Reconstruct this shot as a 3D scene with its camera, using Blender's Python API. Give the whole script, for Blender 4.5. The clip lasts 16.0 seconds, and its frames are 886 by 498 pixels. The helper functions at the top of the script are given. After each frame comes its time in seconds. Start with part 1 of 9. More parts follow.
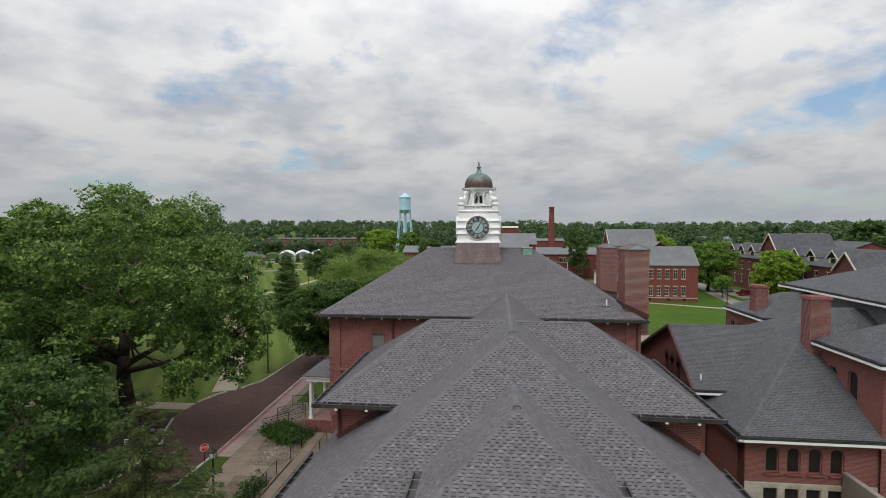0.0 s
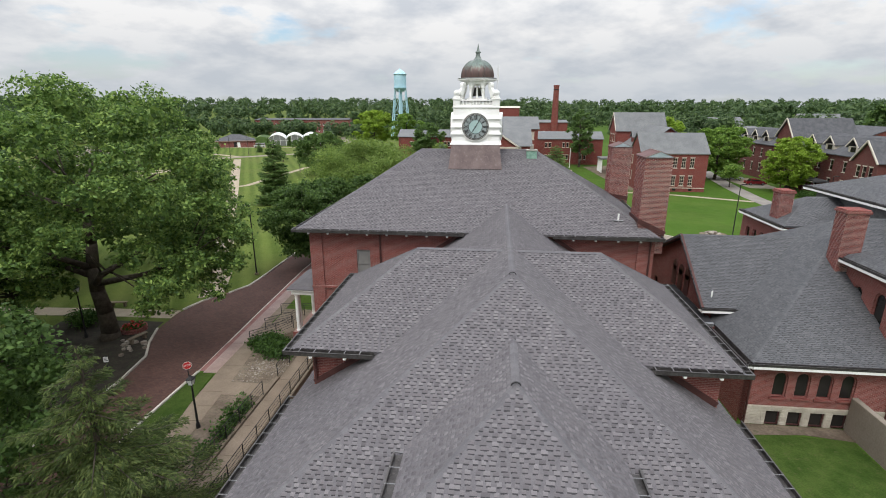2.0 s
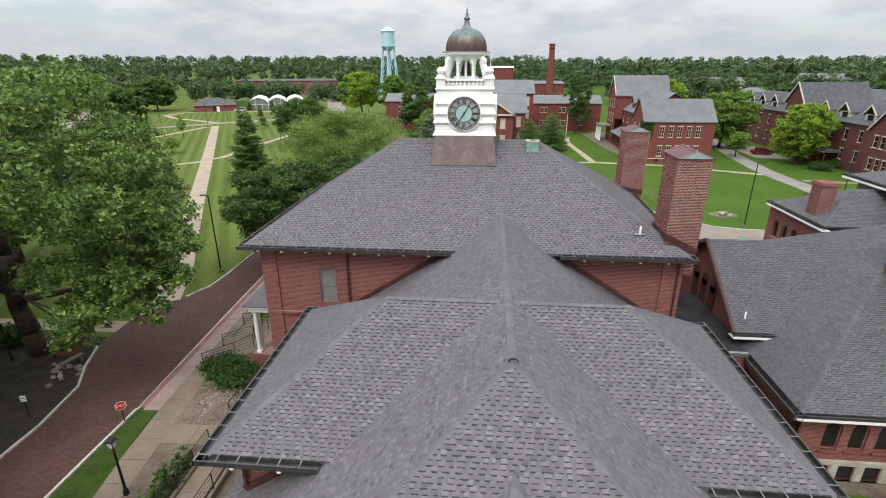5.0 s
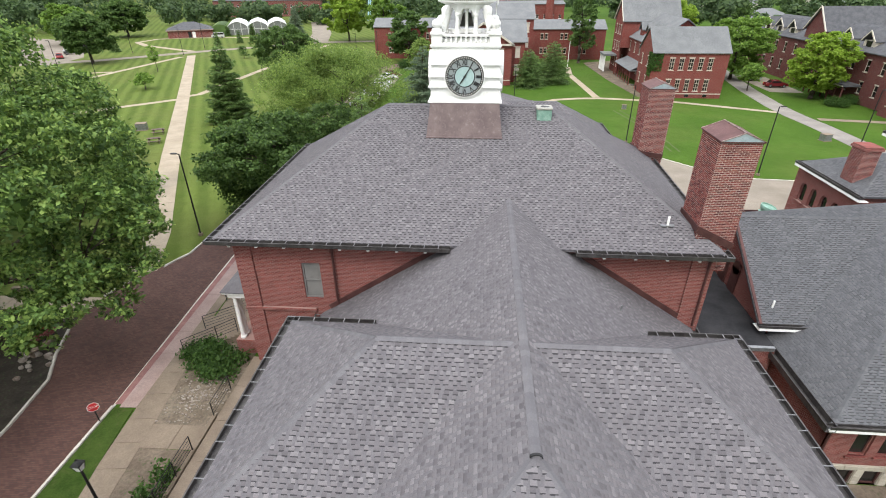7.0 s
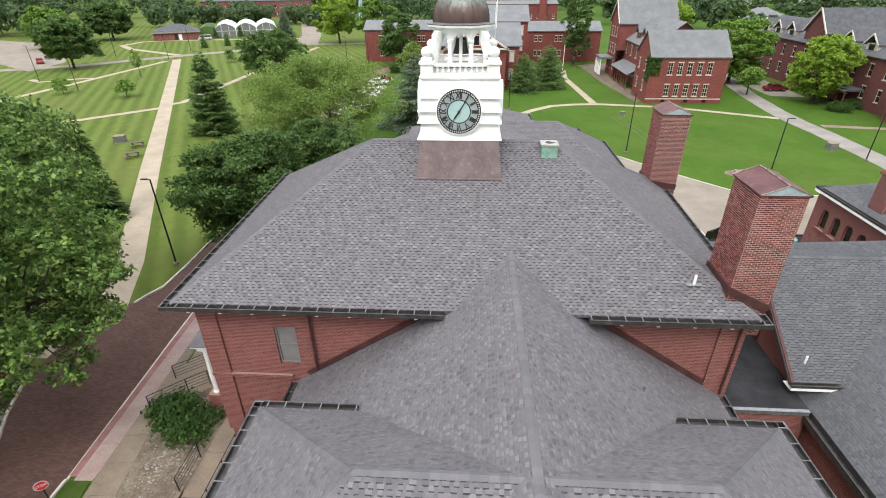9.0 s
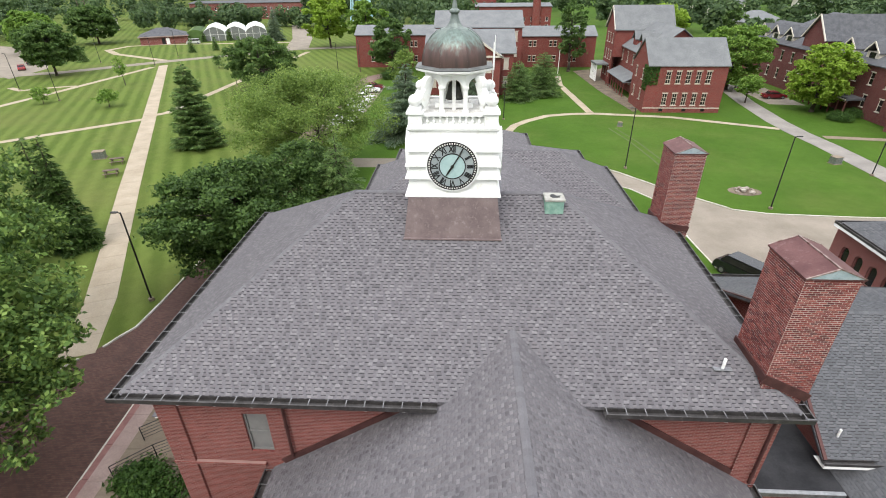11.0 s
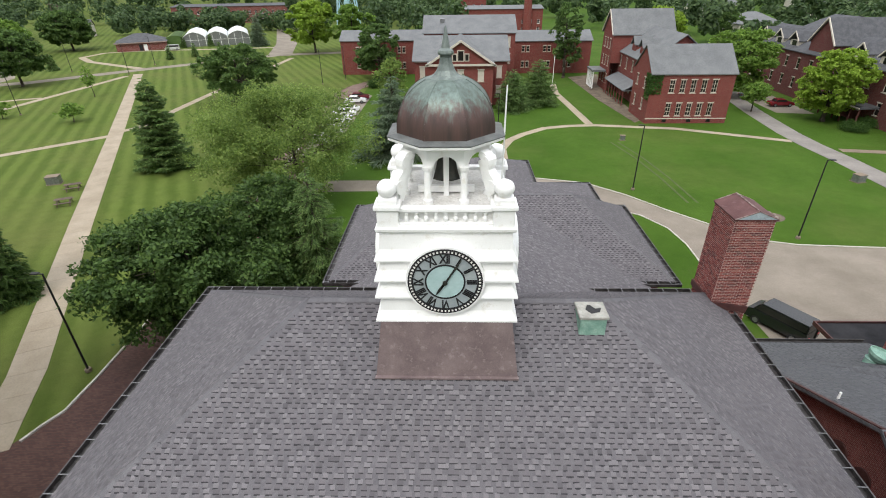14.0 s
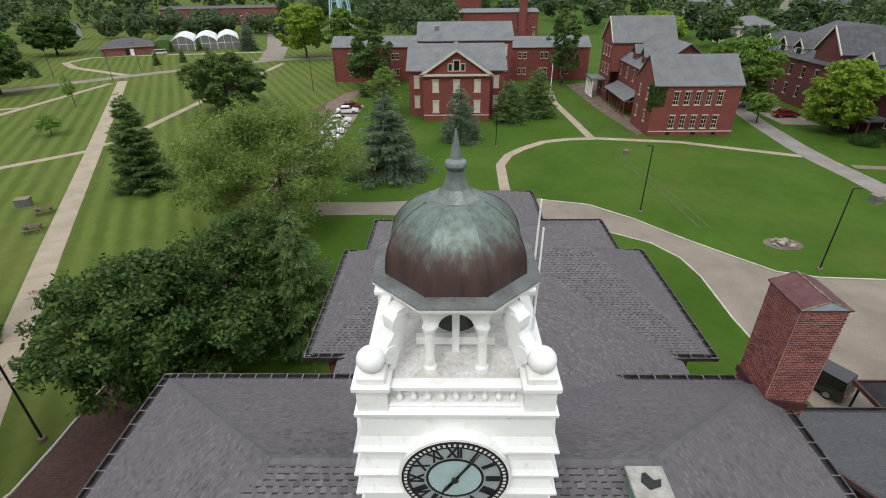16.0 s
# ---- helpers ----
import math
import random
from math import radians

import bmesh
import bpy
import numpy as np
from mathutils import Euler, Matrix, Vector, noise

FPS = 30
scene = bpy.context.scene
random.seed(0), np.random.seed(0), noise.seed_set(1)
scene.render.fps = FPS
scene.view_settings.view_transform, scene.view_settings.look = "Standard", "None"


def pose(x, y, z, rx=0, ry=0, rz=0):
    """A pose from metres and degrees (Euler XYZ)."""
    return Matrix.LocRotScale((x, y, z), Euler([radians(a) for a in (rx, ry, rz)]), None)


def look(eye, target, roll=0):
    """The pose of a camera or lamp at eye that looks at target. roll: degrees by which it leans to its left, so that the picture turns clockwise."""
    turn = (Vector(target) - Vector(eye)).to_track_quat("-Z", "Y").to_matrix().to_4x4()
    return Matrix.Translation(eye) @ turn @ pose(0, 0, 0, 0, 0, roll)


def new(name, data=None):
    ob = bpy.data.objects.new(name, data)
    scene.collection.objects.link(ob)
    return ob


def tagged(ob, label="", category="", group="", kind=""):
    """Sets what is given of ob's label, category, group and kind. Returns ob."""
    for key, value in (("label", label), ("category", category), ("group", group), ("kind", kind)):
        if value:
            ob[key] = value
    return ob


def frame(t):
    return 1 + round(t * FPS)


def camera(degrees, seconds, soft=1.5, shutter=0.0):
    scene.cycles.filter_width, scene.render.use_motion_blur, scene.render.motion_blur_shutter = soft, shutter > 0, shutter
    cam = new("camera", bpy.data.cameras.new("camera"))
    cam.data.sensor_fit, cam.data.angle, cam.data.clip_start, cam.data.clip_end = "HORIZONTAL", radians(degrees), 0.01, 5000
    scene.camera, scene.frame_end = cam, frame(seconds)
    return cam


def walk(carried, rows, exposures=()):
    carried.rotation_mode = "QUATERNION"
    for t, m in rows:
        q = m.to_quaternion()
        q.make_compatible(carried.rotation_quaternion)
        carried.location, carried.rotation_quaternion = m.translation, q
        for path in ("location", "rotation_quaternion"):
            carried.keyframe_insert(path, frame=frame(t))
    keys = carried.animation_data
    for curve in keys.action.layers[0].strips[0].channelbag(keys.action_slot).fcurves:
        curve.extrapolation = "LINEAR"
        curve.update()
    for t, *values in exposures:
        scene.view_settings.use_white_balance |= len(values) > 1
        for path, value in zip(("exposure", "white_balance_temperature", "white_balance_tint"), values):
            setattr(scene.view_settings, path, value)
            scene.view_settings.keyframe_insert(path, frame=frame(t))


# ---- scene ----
cam = camera(84.0, 16.0, soft=1.0)
PATH = [
    (0, (1.48, -39.408, 16.687), (1.264, -37.422, 16.603), 0.0),
    (0.5, (1.467, -38.349, 17.007), (1.25, -36.383, 16.707), 0.0),
    (1, (1.436, -37.267, 17.403), (1.225, -35.343, 16.901), 0.0),
    (1.5, (1.446, -36.217, 17.808), (1.239, -34.305, 17.259), -0.1),
    (2, (1.435, -35.152, 18.148), (1.233, -33.242, 17.589), 0.0),
    (2.5, (1.396, -34.059, 18.349), (1.2, -32.162, 17.748), 0.0),
    (3, (1.423, -32.921, 18.585), (1.23, -31.03, 17.965), -0.1),
    (3.5, (1.418, -31.792, 18.73), (1.232, -29.9, 18.108), -0.1),
    (4, (1.42, -30.707, 18.868), (1.239, -28.814, 18.248), -0.1),
    (4.5, (1.403, -29.651, 19.163), (1.228, -27.76, 18.535), -0.1),
    (4.7, (1.391, -29.221, 19.223), (1.219, -27.338, 18.571), -0.1),
    (6.8, (0.851, -24.751, 20.894), (0.711, -23.01, 19.92), -0.3),
    (7, (0.795, -24.403, 20.878), (0.66, -22.658, 19.911), -0.3),
    (7.5, (0.71, -23.65, 21.189), (0.579, -21.907, 20.217), -0.4),
    (8, (0.683, -22.658, 21.356), (0.557, -20.916, 20.38), -0.5),
    (8.5, (0.648, -21.615, 21.445), (0.529, -19.873, 20.469), -0.5),
    (9, (0.59, -20.634, 21.708), (0.478, -18.89, 20.734), -0.5),
    (9.5, (0.531, -19.663, 22.013), (0.428, -17.92, 21.038), -0.6),
    (9.7, (0.51, -19.27, 22.12), (0.409, -17.528, 21.143), -0.6),
    (12, (0.469, -15.159, 23.27), (0.389, -13.415, 22.295), -0.6),
    (12.5, (0.415, -13.83, 23.331), (0.34, -12.087, 22.353), -0.7),
    (13, (0.359, -12.578, 23.322), (0.291, -10.835, 22.344), -0.7),
    (13.5, (0.296, -11.229, 23.242), (0.235, -9.483, 22.268), -0.7),
    (14, (0.272, -10.105, 23.264), (0.214, -8.359, 22.29), -0.8),
    (14.5, (0.208, -8.899, 23.272), (0.157, -7.153, 22.298), -0.7),
    (15, (0.14, -7.747, 23.378), (0.095, -5.999, 22.407), -0.7),
    (15.5, (0.064, -6.619, 23.731), (0.022, -4.872, 22.759), -0.7),
    (16, (-0.064, -5.528, 24.289), (-0.1, -3.782, 23.315), -0.7),
]
EXPOSURES = [(0, -0.19), (0.5, -0.22), (1, 0.12), (2, 0.31), (3, 0.40), (4.6, 0.39), (7, 0.73), (9.5, 0.73), (12, 0.60), (12.5, 0.53), (13.5, 0.36), (14.5, 0.23), (16, -0.05)]
walk(cam, [(t, look(eye, aim, roll)) for t, eye, aim, roll in PATH], EXPOSURES)

# ---- light ----
SUN_EL, SUN_AZ = 52.0, 200.0      # degrees; azimuth clockwise from +y
world = bpy.data.worlds.new("sky")
scene.world = world
world.use_nodes = True
wn, wl = world.node_tree.nodes, world.node_tree.links
wn.clear()


def wnode(kind, **values):
    n = wn.new(kind)
    for key, value in values.items():
        n.inputs[key].default_value = value
    return n


w_out = wn.new("ShaderNodeOutputWorld")
w_bg = wnode("ShaderNodeBackground", Strength=1.0)
w_sky = wn.new("ShaderNodeTexSky")
w_sky.sky_type = "NISHITA"
w_sky.sun_disc = False
w_sky.sun_elevation = radians(SUN_EL)
w_sky.sun_rotation = radians(SUN_AZ)
w_coord = wn.new("ShaderNodeTexCoord")
w_sep = wn.new("ShaderNodeSeparateXYZ")
w_up = wn.new("ShaderNodeMath")
w_up.operation = "ADD"
w_up.inputs[1].default_value = 0.30
w_upc = wn.new("ShaderNodeMath")
w_upc.operation = "MAXIMUM"
w_upc.inputs[1].default_value = 0.07
w_div = wn.new("ShaderNodeVectorMath")
w_div.operation = "DIVIDE"
w_comb = wn.new("ShaderNodeCombineXYZ")
w_noise = wnode("ShaderNodeTexNoise", Scale=1.7, Detail=10.0, Roughness=0.55, Distortion=0.1)
w_noise2 = wnode("ShaderNodeTexNoise", Scale=2.9, Detail=10.0, Roughness=0.56)
w_ramp = wn.new("ShaderNodeValToRGB")
w_ramp.color_ramp.elements[0].position, w_ramp.color_ramp.elements[0].color = 0.33, (0, 0, 0, 1)
w_ramp.color_ramp.elements[1].position, w_ramp.color_ramp.elements[1].color = 0.43, (1, 1, 1, 1)
w_tone = wn.new("ShaderNodeValToRGB")
w_tone.color_ramp.elements[0].position, w_tone.color_ramp.elements[0].color = 0.36, (0.60, 0.635, 0.69, 1)
w_tone.color_ramp.elements[1].position, w_tone.color_ramp.elements[1].color = 0.58, (0.90, 0.90, 0.905, 1)
w_scale = wn.new("ShaderNodeVectorMath")
w_scale.operation = "SCALE"
w_scale.inputs["Scale"].default_value = 0.15
w_mix = wn.new("ShaderNodeMix")
w_mix.data_type = "RGBA"
wl.new(w_coord.outputs["Generated"], w_sep.inputs[0])
wl.new(w_sep.outputs["Z"], w_up.inputs[0])
wl.new(w_up.outputs[0], w_upc.inputs[0])
for axis in "XYZ":
    wl.new(w_upc.outputs[0], w_comb.inputs[axis])
w_turn = wn.new("ShaderNodeVectorRotate")
w_turn.rotation_type = "Z_AXIS"
w_turn.inputs["Angle"].default_value = radians(-26)
wl.new(w_coord.outputs["Generated"], w_turn.inputs["Vector"])
wl.new(w_turn.outputs[0], w_div.inputs[0])
wl.new(w_comb.outputs[0], w_div.inputs[1])
wl.new(w_div.outputs[0], w_noise.inputs["Vector"])
wl.new(w_div.outputs[0], w_noise2.inputs["Vector"])
wl.new(w_noise.outputs["Fac"], w_ramp.inputs["Fac"])
wl.new(w_noise2.outputs["Fac"], w_tone.inputs["Fac"])
wl.new(w_sky.outputs[0], w_scale.inputs[0])
wl.new(w_ramp.outputs["Color"], w_mix.inputs["Factor"])
wl.new(w_scale.outputs[0], w_mix.inputs["A"])
wl.new(w_tone.outputs["Color"], w_mix.inputs["B"])
# an overcast sky is brightest overhead
w_rise = wn.new("ShaderNodeMath")
w_rise.operation = "MULTIPLY_ADD"
w_rise.inputs[1].default_value, w_rise.inputs[2].default_value = 1.3, 0.9
w_gain = wn.new("ShaderNodeMath")
w_gain.operation = "MULTIPLY_ADD"
w_gain.inputs[2].default_value = 0.645
w_lift = wn.new("ShaderNodeVectorMath")
w_lift.operation = "SCALE"
wl.new(w_sep.outputs["Z"], w_rise.inputs[0])
wl.new(w_rise.outputs[0], w_gain.inputs[0])
wl.new(w_sep.outputs["Z"], w_gain.inputs[1])
# a pale blue-grey bank of distant cloud along the horizon
w_low = wn.new("ShaderNodeMapRange")
w_low.inputs["From Min"].default_value, w_low.inputs["From Max"].default_value = 0.02, 0.13
w_low.inputs["To Min"].default_value, w_low.inputs["To Max"].default_value = 0.66, 0.0
wl.new(w_sep.outputs["Z"], w_low.inputs["Value"])
w_bank = wn.new("ShaderNodeMix")
w_bank.data_type = "RGBA"
w_bank.inputs["B"].default_value = (0.655, 0.715, 0.785, 1)
wl.new(w_low.outputs["Result"], w_bank.inputs["Factor"])
wl.new(w_mix.outputs["Result"], w_bank.inputs["A"])
wl.new(w_bank.outputs["Result"], w_lift.inputs[0])
wl.new(w_gain.outputs[0], w_lift.inputs["Scale"])
wl.new(w_lift.outputs[0], w_bg.inputs["Color"])
wl.new(w_bg.outputs[0], w_out.inputs[0])

sun = new("sun", bpy.data.lights.new("sun", "SUN"))
sun.data.energy, sun.data.angle, sun.data.color = 1.3, radians(20), (1.0, 0.96, 0.90)
sun_way = Vector((math.sin(radians(SUN_AZ)) * math.cos(radians(SUN_EL)), math.cos(radians(SUN_AZ)) * math.cos(radians(SUN_EL)), math.sin(radians(SUN_EL))))
sun.matrix_world = look(sun_way * 200, (0, 0, 0))

# ---- materials ----


def material(name, rough=0.8, metal=0.0, spec=0.3):
    m = bpy.data.materials.new(name)
    m.use_nodes = True
    nt = m.node_tree
    b = nt.nodes["Principled BSDF"]
    b.inputs["Roughness"].default_value = rough
    b.inputs["Metallic"].default_value = metal
    b.inputs["Specular IOR Level"].default_value = spec
    return m, nt, b


def coords(nt, mode="Object"):
    c = nt.nodes.new("ShaderNodeTexCoord")
    return c.outputs[mode]


def noisy(nt, vec, scale, detail=4.0, rough=0.6):
    n = nt.nodes.new("ShaderNodeTexNoise")
    n.inputs["Scale"].default_value = scale
    n.inputs["Detail"].default_value = detail
    n.inputs["Roughness"].default_value = rough
    nt.links.new(vec, n.inputs["Vector"])
    return n.outputs["Fac"]


def ramp(nt, fac, stops):
    r = nt.nodes.new("ShaderNodeValToRGB")
    el = r.color_ramp.elements
    while len(el) < len(stops):
        el.new(0.5)
    for e, (p, c) in zip(el, stops):
        e.position, e.color = p, (*c, 1)
    nt.links.new(fac, r.inputs["Fac"])
    return r.outputs["Color"]


def blend(nt, fac, a, b, mode="MIX"):
    n = nt.nodes.new("ShaderNodeMix")
    n.data_type, n.blend_type = "RGBA", mode
    for key, value in (("Factor", fac), ("A", a), ("B", b)):
        if isinstance(value, (int, float)):
            n.inputs[key].default_value = value
        elif isinstance(value, tuple):
            n.inputs[key].default_value = (*value, 1)
        else:
            nt.links.new(value, n.inputs[key])
    return n.outputs["Result"]


def math_node(nt, op, a, b=None):
    n = nt.nodes.new("ShaderNodeMath")
    n.operation = op
    for k, value in enumerate((a, b)):
        if value is None:
            continue
        if isinstance(value, (int, float)):
            n.inputs[k].default_value = value
        else:
            nt.links.new(value, n.inputs[k])
    return n.outputs[0]


def bump(nt, b, height, strength=0.3, distance=0.02):
    n = nt.nodes.new("ShaderNodeBump")
    n.inputs["Strength"].default_value = strength
    n.inputs["Distance"].default_value = distance
    nt.links.new(height, n.inputs["Height"])
    nt.links.new(n.outputs[0], b.inputs["Normal"])


def varied(name, c1, c2, scale=2.0, rough=0.8, metal=0.0, spec=0.3, fine=40.0, fine_amt=0.25, bump_amt=0.2, dirt=None):
    """A surface of two tones at a large scale, with fine grain and relief over it."""
    m, nt, b = material(name, rough, metal, spec)
    v = coords(nt)
    big = noisy(nt, v, scale, 5)
    small = noisy(nt, v, fine, 3)
    col = ramp(nt, big, [(0.35, c1), (0.65, c2)])
    col = blend(nt, fine_amt, col, ramp(nt, small, [(0.3, (0.25, 0.25, 0.25)), (0.7, (1.0, 1.0, 1.0))]), "MULTIPLY")
    if dirt:
        spots = ramp(nt, noisy(nt, v, scale * 3.1, 6, 0.7), [(0.56, (0, 0, 0)), (0.72, (1, 1, 1))])
        col = blend(nt, spots, col, dirt)
    nt.links.new(col, b.inputs["Base Color"])
    if bump_amt:
        bump(nt, b, small, bump_amt)
    return m


def island_random(nt):
    return nt.nodes.new("ShaderNodeNewGeometry").outputs["Random Per Island"]


def object_random(nt):
    return nt.nodes.new("ShaderNodeObjectInfo").outputs["Random"]


SHINGLE_TONES = [(0.0, (0.100, 0.092, 0.099)), (0.25, (0.138, 0.127, 0.135)), (0.72, (0.166, 0.153, 0.162)), (1.0, (0.200, 0.186, 0.195))]


def shingle_material(name, source, tones=SHINGLE_TONES):
    m, nt, b = material(name, 0.78, 0, 0.35)
    v = coords(nt)
    col = ramp(nt, source(nt), tones)
    col = blend(nt, 0.40, col, ramp(nt, noisy(nt, v, 90, 2), [(0.35, (0.35, 0.35, 0.36)), (0.65, (1.0, 1.0, 1.0))]), "MULTIPLY")
    col = blend(nt, 0.50, col, ramp(nt, noisy(nt, v, 0.35, 4), [(0.3, (0.72, 0.72, 0.74)), (0.7, (1.0, 0.985, 0.96))]), "MULTIPLY")
    nt.links.new(col, b.inputs["Base Color"])
    bump(nt, b, noisy(nt, v, 220, 2), 0.4, 0.004)
    return m


M_SHINGLE = shingle_material("asphalt_shingle", island_random)
M_SHINGLE_ONE = shingle_material("asphalt_shingle_piece", object_random)
DARK_TONES = [(0.0, (0.088, 0.090, 0.096)), (0.5, (0.106, 0.109, 0.116)), (1.0, (0.126, 0.129, 0.136))]
M_SHINGLE_DARK = shingle_material("dark_asphalt_shingle", island_random, DARK_TONES)
M_DECK = varied("shingle_base_layer", (0.118, 0.112, 0.120), (0.152, 0.144, 0.152), 3, 0.95, fine=60, fine_amt=0.4)
# dark butt edges that also stand in for the shade line under each tab
M_BUTT_SHADE = varied("shingle_shadow_band", (0.034, 0.033, 0.036), (0.056, 0.054, 0.058), 8, 0.95, fine=60, fine_amt=0.3)
M_DARKROOF = varied("dark_roofing", (0.075, 0.077, 0.084), (0.115, 0.117, 0.125), 1.2, 0.9, fine=9, fine_amt=0.5)
M_CAP = shingle_material("ridge_cap_shingle", island_random, [(0.0, (0.122, 0.117, 0.126)), (1.0, (0.160, 0.154, 0.164))])
M_SLATE = varied("grey_slate", (0.150, 0.156, 0.160), (0.195, 0.201, 0.203), 0.5, 0.7, fine=7, fine_amt=0.55)

BRICK_TONES = [(0.0, (0.092, 0.034, 0.034)), (0.35, (0.165, 0.050, 0.046)), (0.75, (0.222, 0.066, 0.057)), (1.0, (0.29, 0.105, 0.088))]


def brick_piece_material(name, source, tones=BRICK_TONES):
    m, nt, b = material(name, 0.88, 0, 0.2)
    v = coords(nt)
    col = ramp(nt, source(nt), tones)
    col = blend(nt, 0.25, col, ramp(nt, noisy(nt, v, 45, 3), [(0.3, (0.5, 0.48, 0.46)), (0.7, (1.0, 1.0, 1.0))]), "MULTIPLY")
    nt.links.new(col, b.inputs["Base Color"])
    bump(nt, b, noisy(nt, v, 70, 3), 0.35, 0.01)
    return m


M_BRICK_STUFF = brick_piece_material("red_brick_bonded", island_random)
M_BRICK_ONE = brick_piece_material("red_brick_single", object_random)
M_MORTAR = varied("lime_mortar", (0.50, 0.42, 0.37), (0.62, 0.53, 0.47), 4, 0.95, fine=80)


def brick_wall_material(name, c1, c2, mortar=(0.30, 0.20, 0.17), stain=0.35):
    m, nt, b = material(name, 0.9, 0, 0.2)
    v = coords(nt)
    sep = nt.nodes.new("ShaderNodeSeparateXYZ")
    nt.links.new(v, sep.inputs[0])
    u = math_node(nt, "ADD", sep.outputs["X"], sep.outputs["Y"])
    comb = nt.nodes.new("ShaderNodeCombineXYZ")
    nt.links.new(u, comb.inputs["X"])
    nt.links.new(sep.outputs["Z"], comb.inputs["Y"])
    t = nt.nodes.new("ShaderNodeTexBrick")
    t.inputs["Scale"].default_value = 1.0
    t.inputs["Brick Width"].default_value = 0.215
    t.inputs["Row Height"].default_value = 0.075
    t.inputs["Mortar Size"].default_value = 0.009
    t.inputs["Bias"].default_value = -0.1
    t.inputs["Color1"].default_value = (*c1, 1)
    t.inputs["Color2"].default_value = (*c2, 1)
    t.inputs["Mortar"].default_value = (*mortar, 1)
    nt.links.new(comb.outputs[0], t.inputs["Vector"])
    col = blend(nt, stain, t.outputs["Color"], ramp(nt, noisy(nt, v, 0.6, 5), [(0.3, (0.55, 0.52, 0.5)), (0.7, (1.0, 1.0, 1.0))]), "MULTIPLY")
    col = blend(nt, 0.3, col, ramp(nt, noisy(nt, v, 30, 3), [(0.3, (0.5, 0.5, 0.5)), (0.7, (1.0, 1.0, 1.0))]), "MULTIPLY")
    nt.links.new(col, b.inputs["Base Color"])
    bump(nt, b, t.outputs["Fac"], -0.5, 0.008)
    return m


M_BRICK = brick_wall_material("red_brick_wall", (0.160, 0.045, 0.040), (0.255, 0.077, 0.066), (0.31, 0.195, 0.17), 0.25)
M_BRICK_FAR = brick_wall_material("old_red_brick_wall", (0.170, 0.038, 0.032), (0.255, 0.064, 0.050), (0.22, 0.115, 0.10))
# the old red brick again, with the row's shade mixed into its tones
M_BRICK_ROW = brick_wall_material("shaded_brick_wall", (0.120, 0.036, 0.034), (0.180, 0.056, 0.048), (0.17, 0.10, 0.09))
M_STONE = varied("limestone_base", (0.36, 0.33, 0.27), (0.50, 0.46, 0.38), 1.5, 0.9, fine=25, dirt=(0.28, 0.25, 0.2))
M_WHITE = varied("white_paint", (0.78, 0.78, 0.76), (0.84, 0.84, 0.82), 1.2, 0.55, fine=30, fine_amt=0.06, bump_amt=0.05, dirt=(0.66, 0.64, 0.58))
M_TRIM = varied("cream_trim_paint", (0.48, 0.43, 0.36), (0.58, 0.53, 0.45), 1.5, 0.6, fine=30, fine_amt=0.1)
M_GUTTER = varied("dark_gutter_metal", (0.055, 0.050, 0.050), (0.10, 0.095, 0.092), 2.5, 0.45, 0.5, fine=20, dirt=(0.14, 0.13, 0.12))
M_RAIL = varied("black_rail_metal", (0.018, 0.018, 0.019), (0.035, 0.035, 0.036), 6, 0.5, 0.4, fine=60)
M_GALV = varied("grey_galvanised_metal", (0.22, 0.225, 0.23), (0.34, 0.345, 0.35), 5, 0.4, 0.7, fine=40)
M_STRAP = varied("grey_gutter_strap", (0.15, 0.15, 0.155), (0.24, 0.24, 0.245), 5, 0.5, 0.5, fine=40)
M_COPPERBROWN = varied("brown_copper_sheet", (0.150, 0.112, 0.110), (0.215, 0.165, 0.160), 1.6, 0.6, 0.1, fine=24, fine_amt=0.2, dirt=(0.28, 0.23, 0.22))
M_FLASH = varied("oxblood_flashing", (0.07, 0.030, 0.028), (0.11, 0.050, 0.045), 2, 0.55, 0.3, fine=30)
M_VERDIGRIS = varied("green_copper_patina", (0.16, 0.30, 0.24), (0.28, 0.44, 0.36), 3, 0.7, 0.1, fine=30, dirt=(0.40, 0.46, 0.40))
M_CAPMETAL = varied("maroon_chimney_metal", (0.085, 0.032, 0.031), (0.13, 0.056, 0.053), 1.4, 0.5, 0.2, fine=30, dirt=(0.17, 0.10, 0.095))
M_CAPEND = varied("pale_blue_sheet_metal", (0.30, 0.38, 0.42), (0.42, 0.49, 0.52), 3, 0.5, 0.2, fine=30, dirt=(0.25, 0.22, 0.2))
M_CAPSEAM = varied("worn_seam_metal", (0.14, 0.07, 0.06), (0.38, 0.31, 0.28), 6, 0.5, 0.3, fine=30)
M_DIALFACE = varied("dial_glass", (0.27, 0.31, 0.32), (0.35, 0.39, 0.39), 3, 0.35, spec=0.5, fine=20, fine_amt=0.1, bump_amt=0)
M_DIALCORE = varied("dial_core_glass", (0.34, 0.48, 0.47), (0.42, 0.56, 0.55), 3, 0.3, spec=0.5, fine=20, fine_amt=0.1, bump_amt=0)
M_BLACK = varied("black_paint", (0.012, 0.012, 0.013), (0.022, 0.022, 0.023), 6, 0.5, fine=50)
M_BRONZE = varied("bell_bronze", (0.05, 0.055, 0.05), (0.09, 0.085, 0.07), 4, 0.4, 0.7, fine=40)
M_BOARD = varied("grey_window_board", (0.17, 0.165, 0.16), (0.21, 0.205, 0.195), 2, 0.8, fine=40)
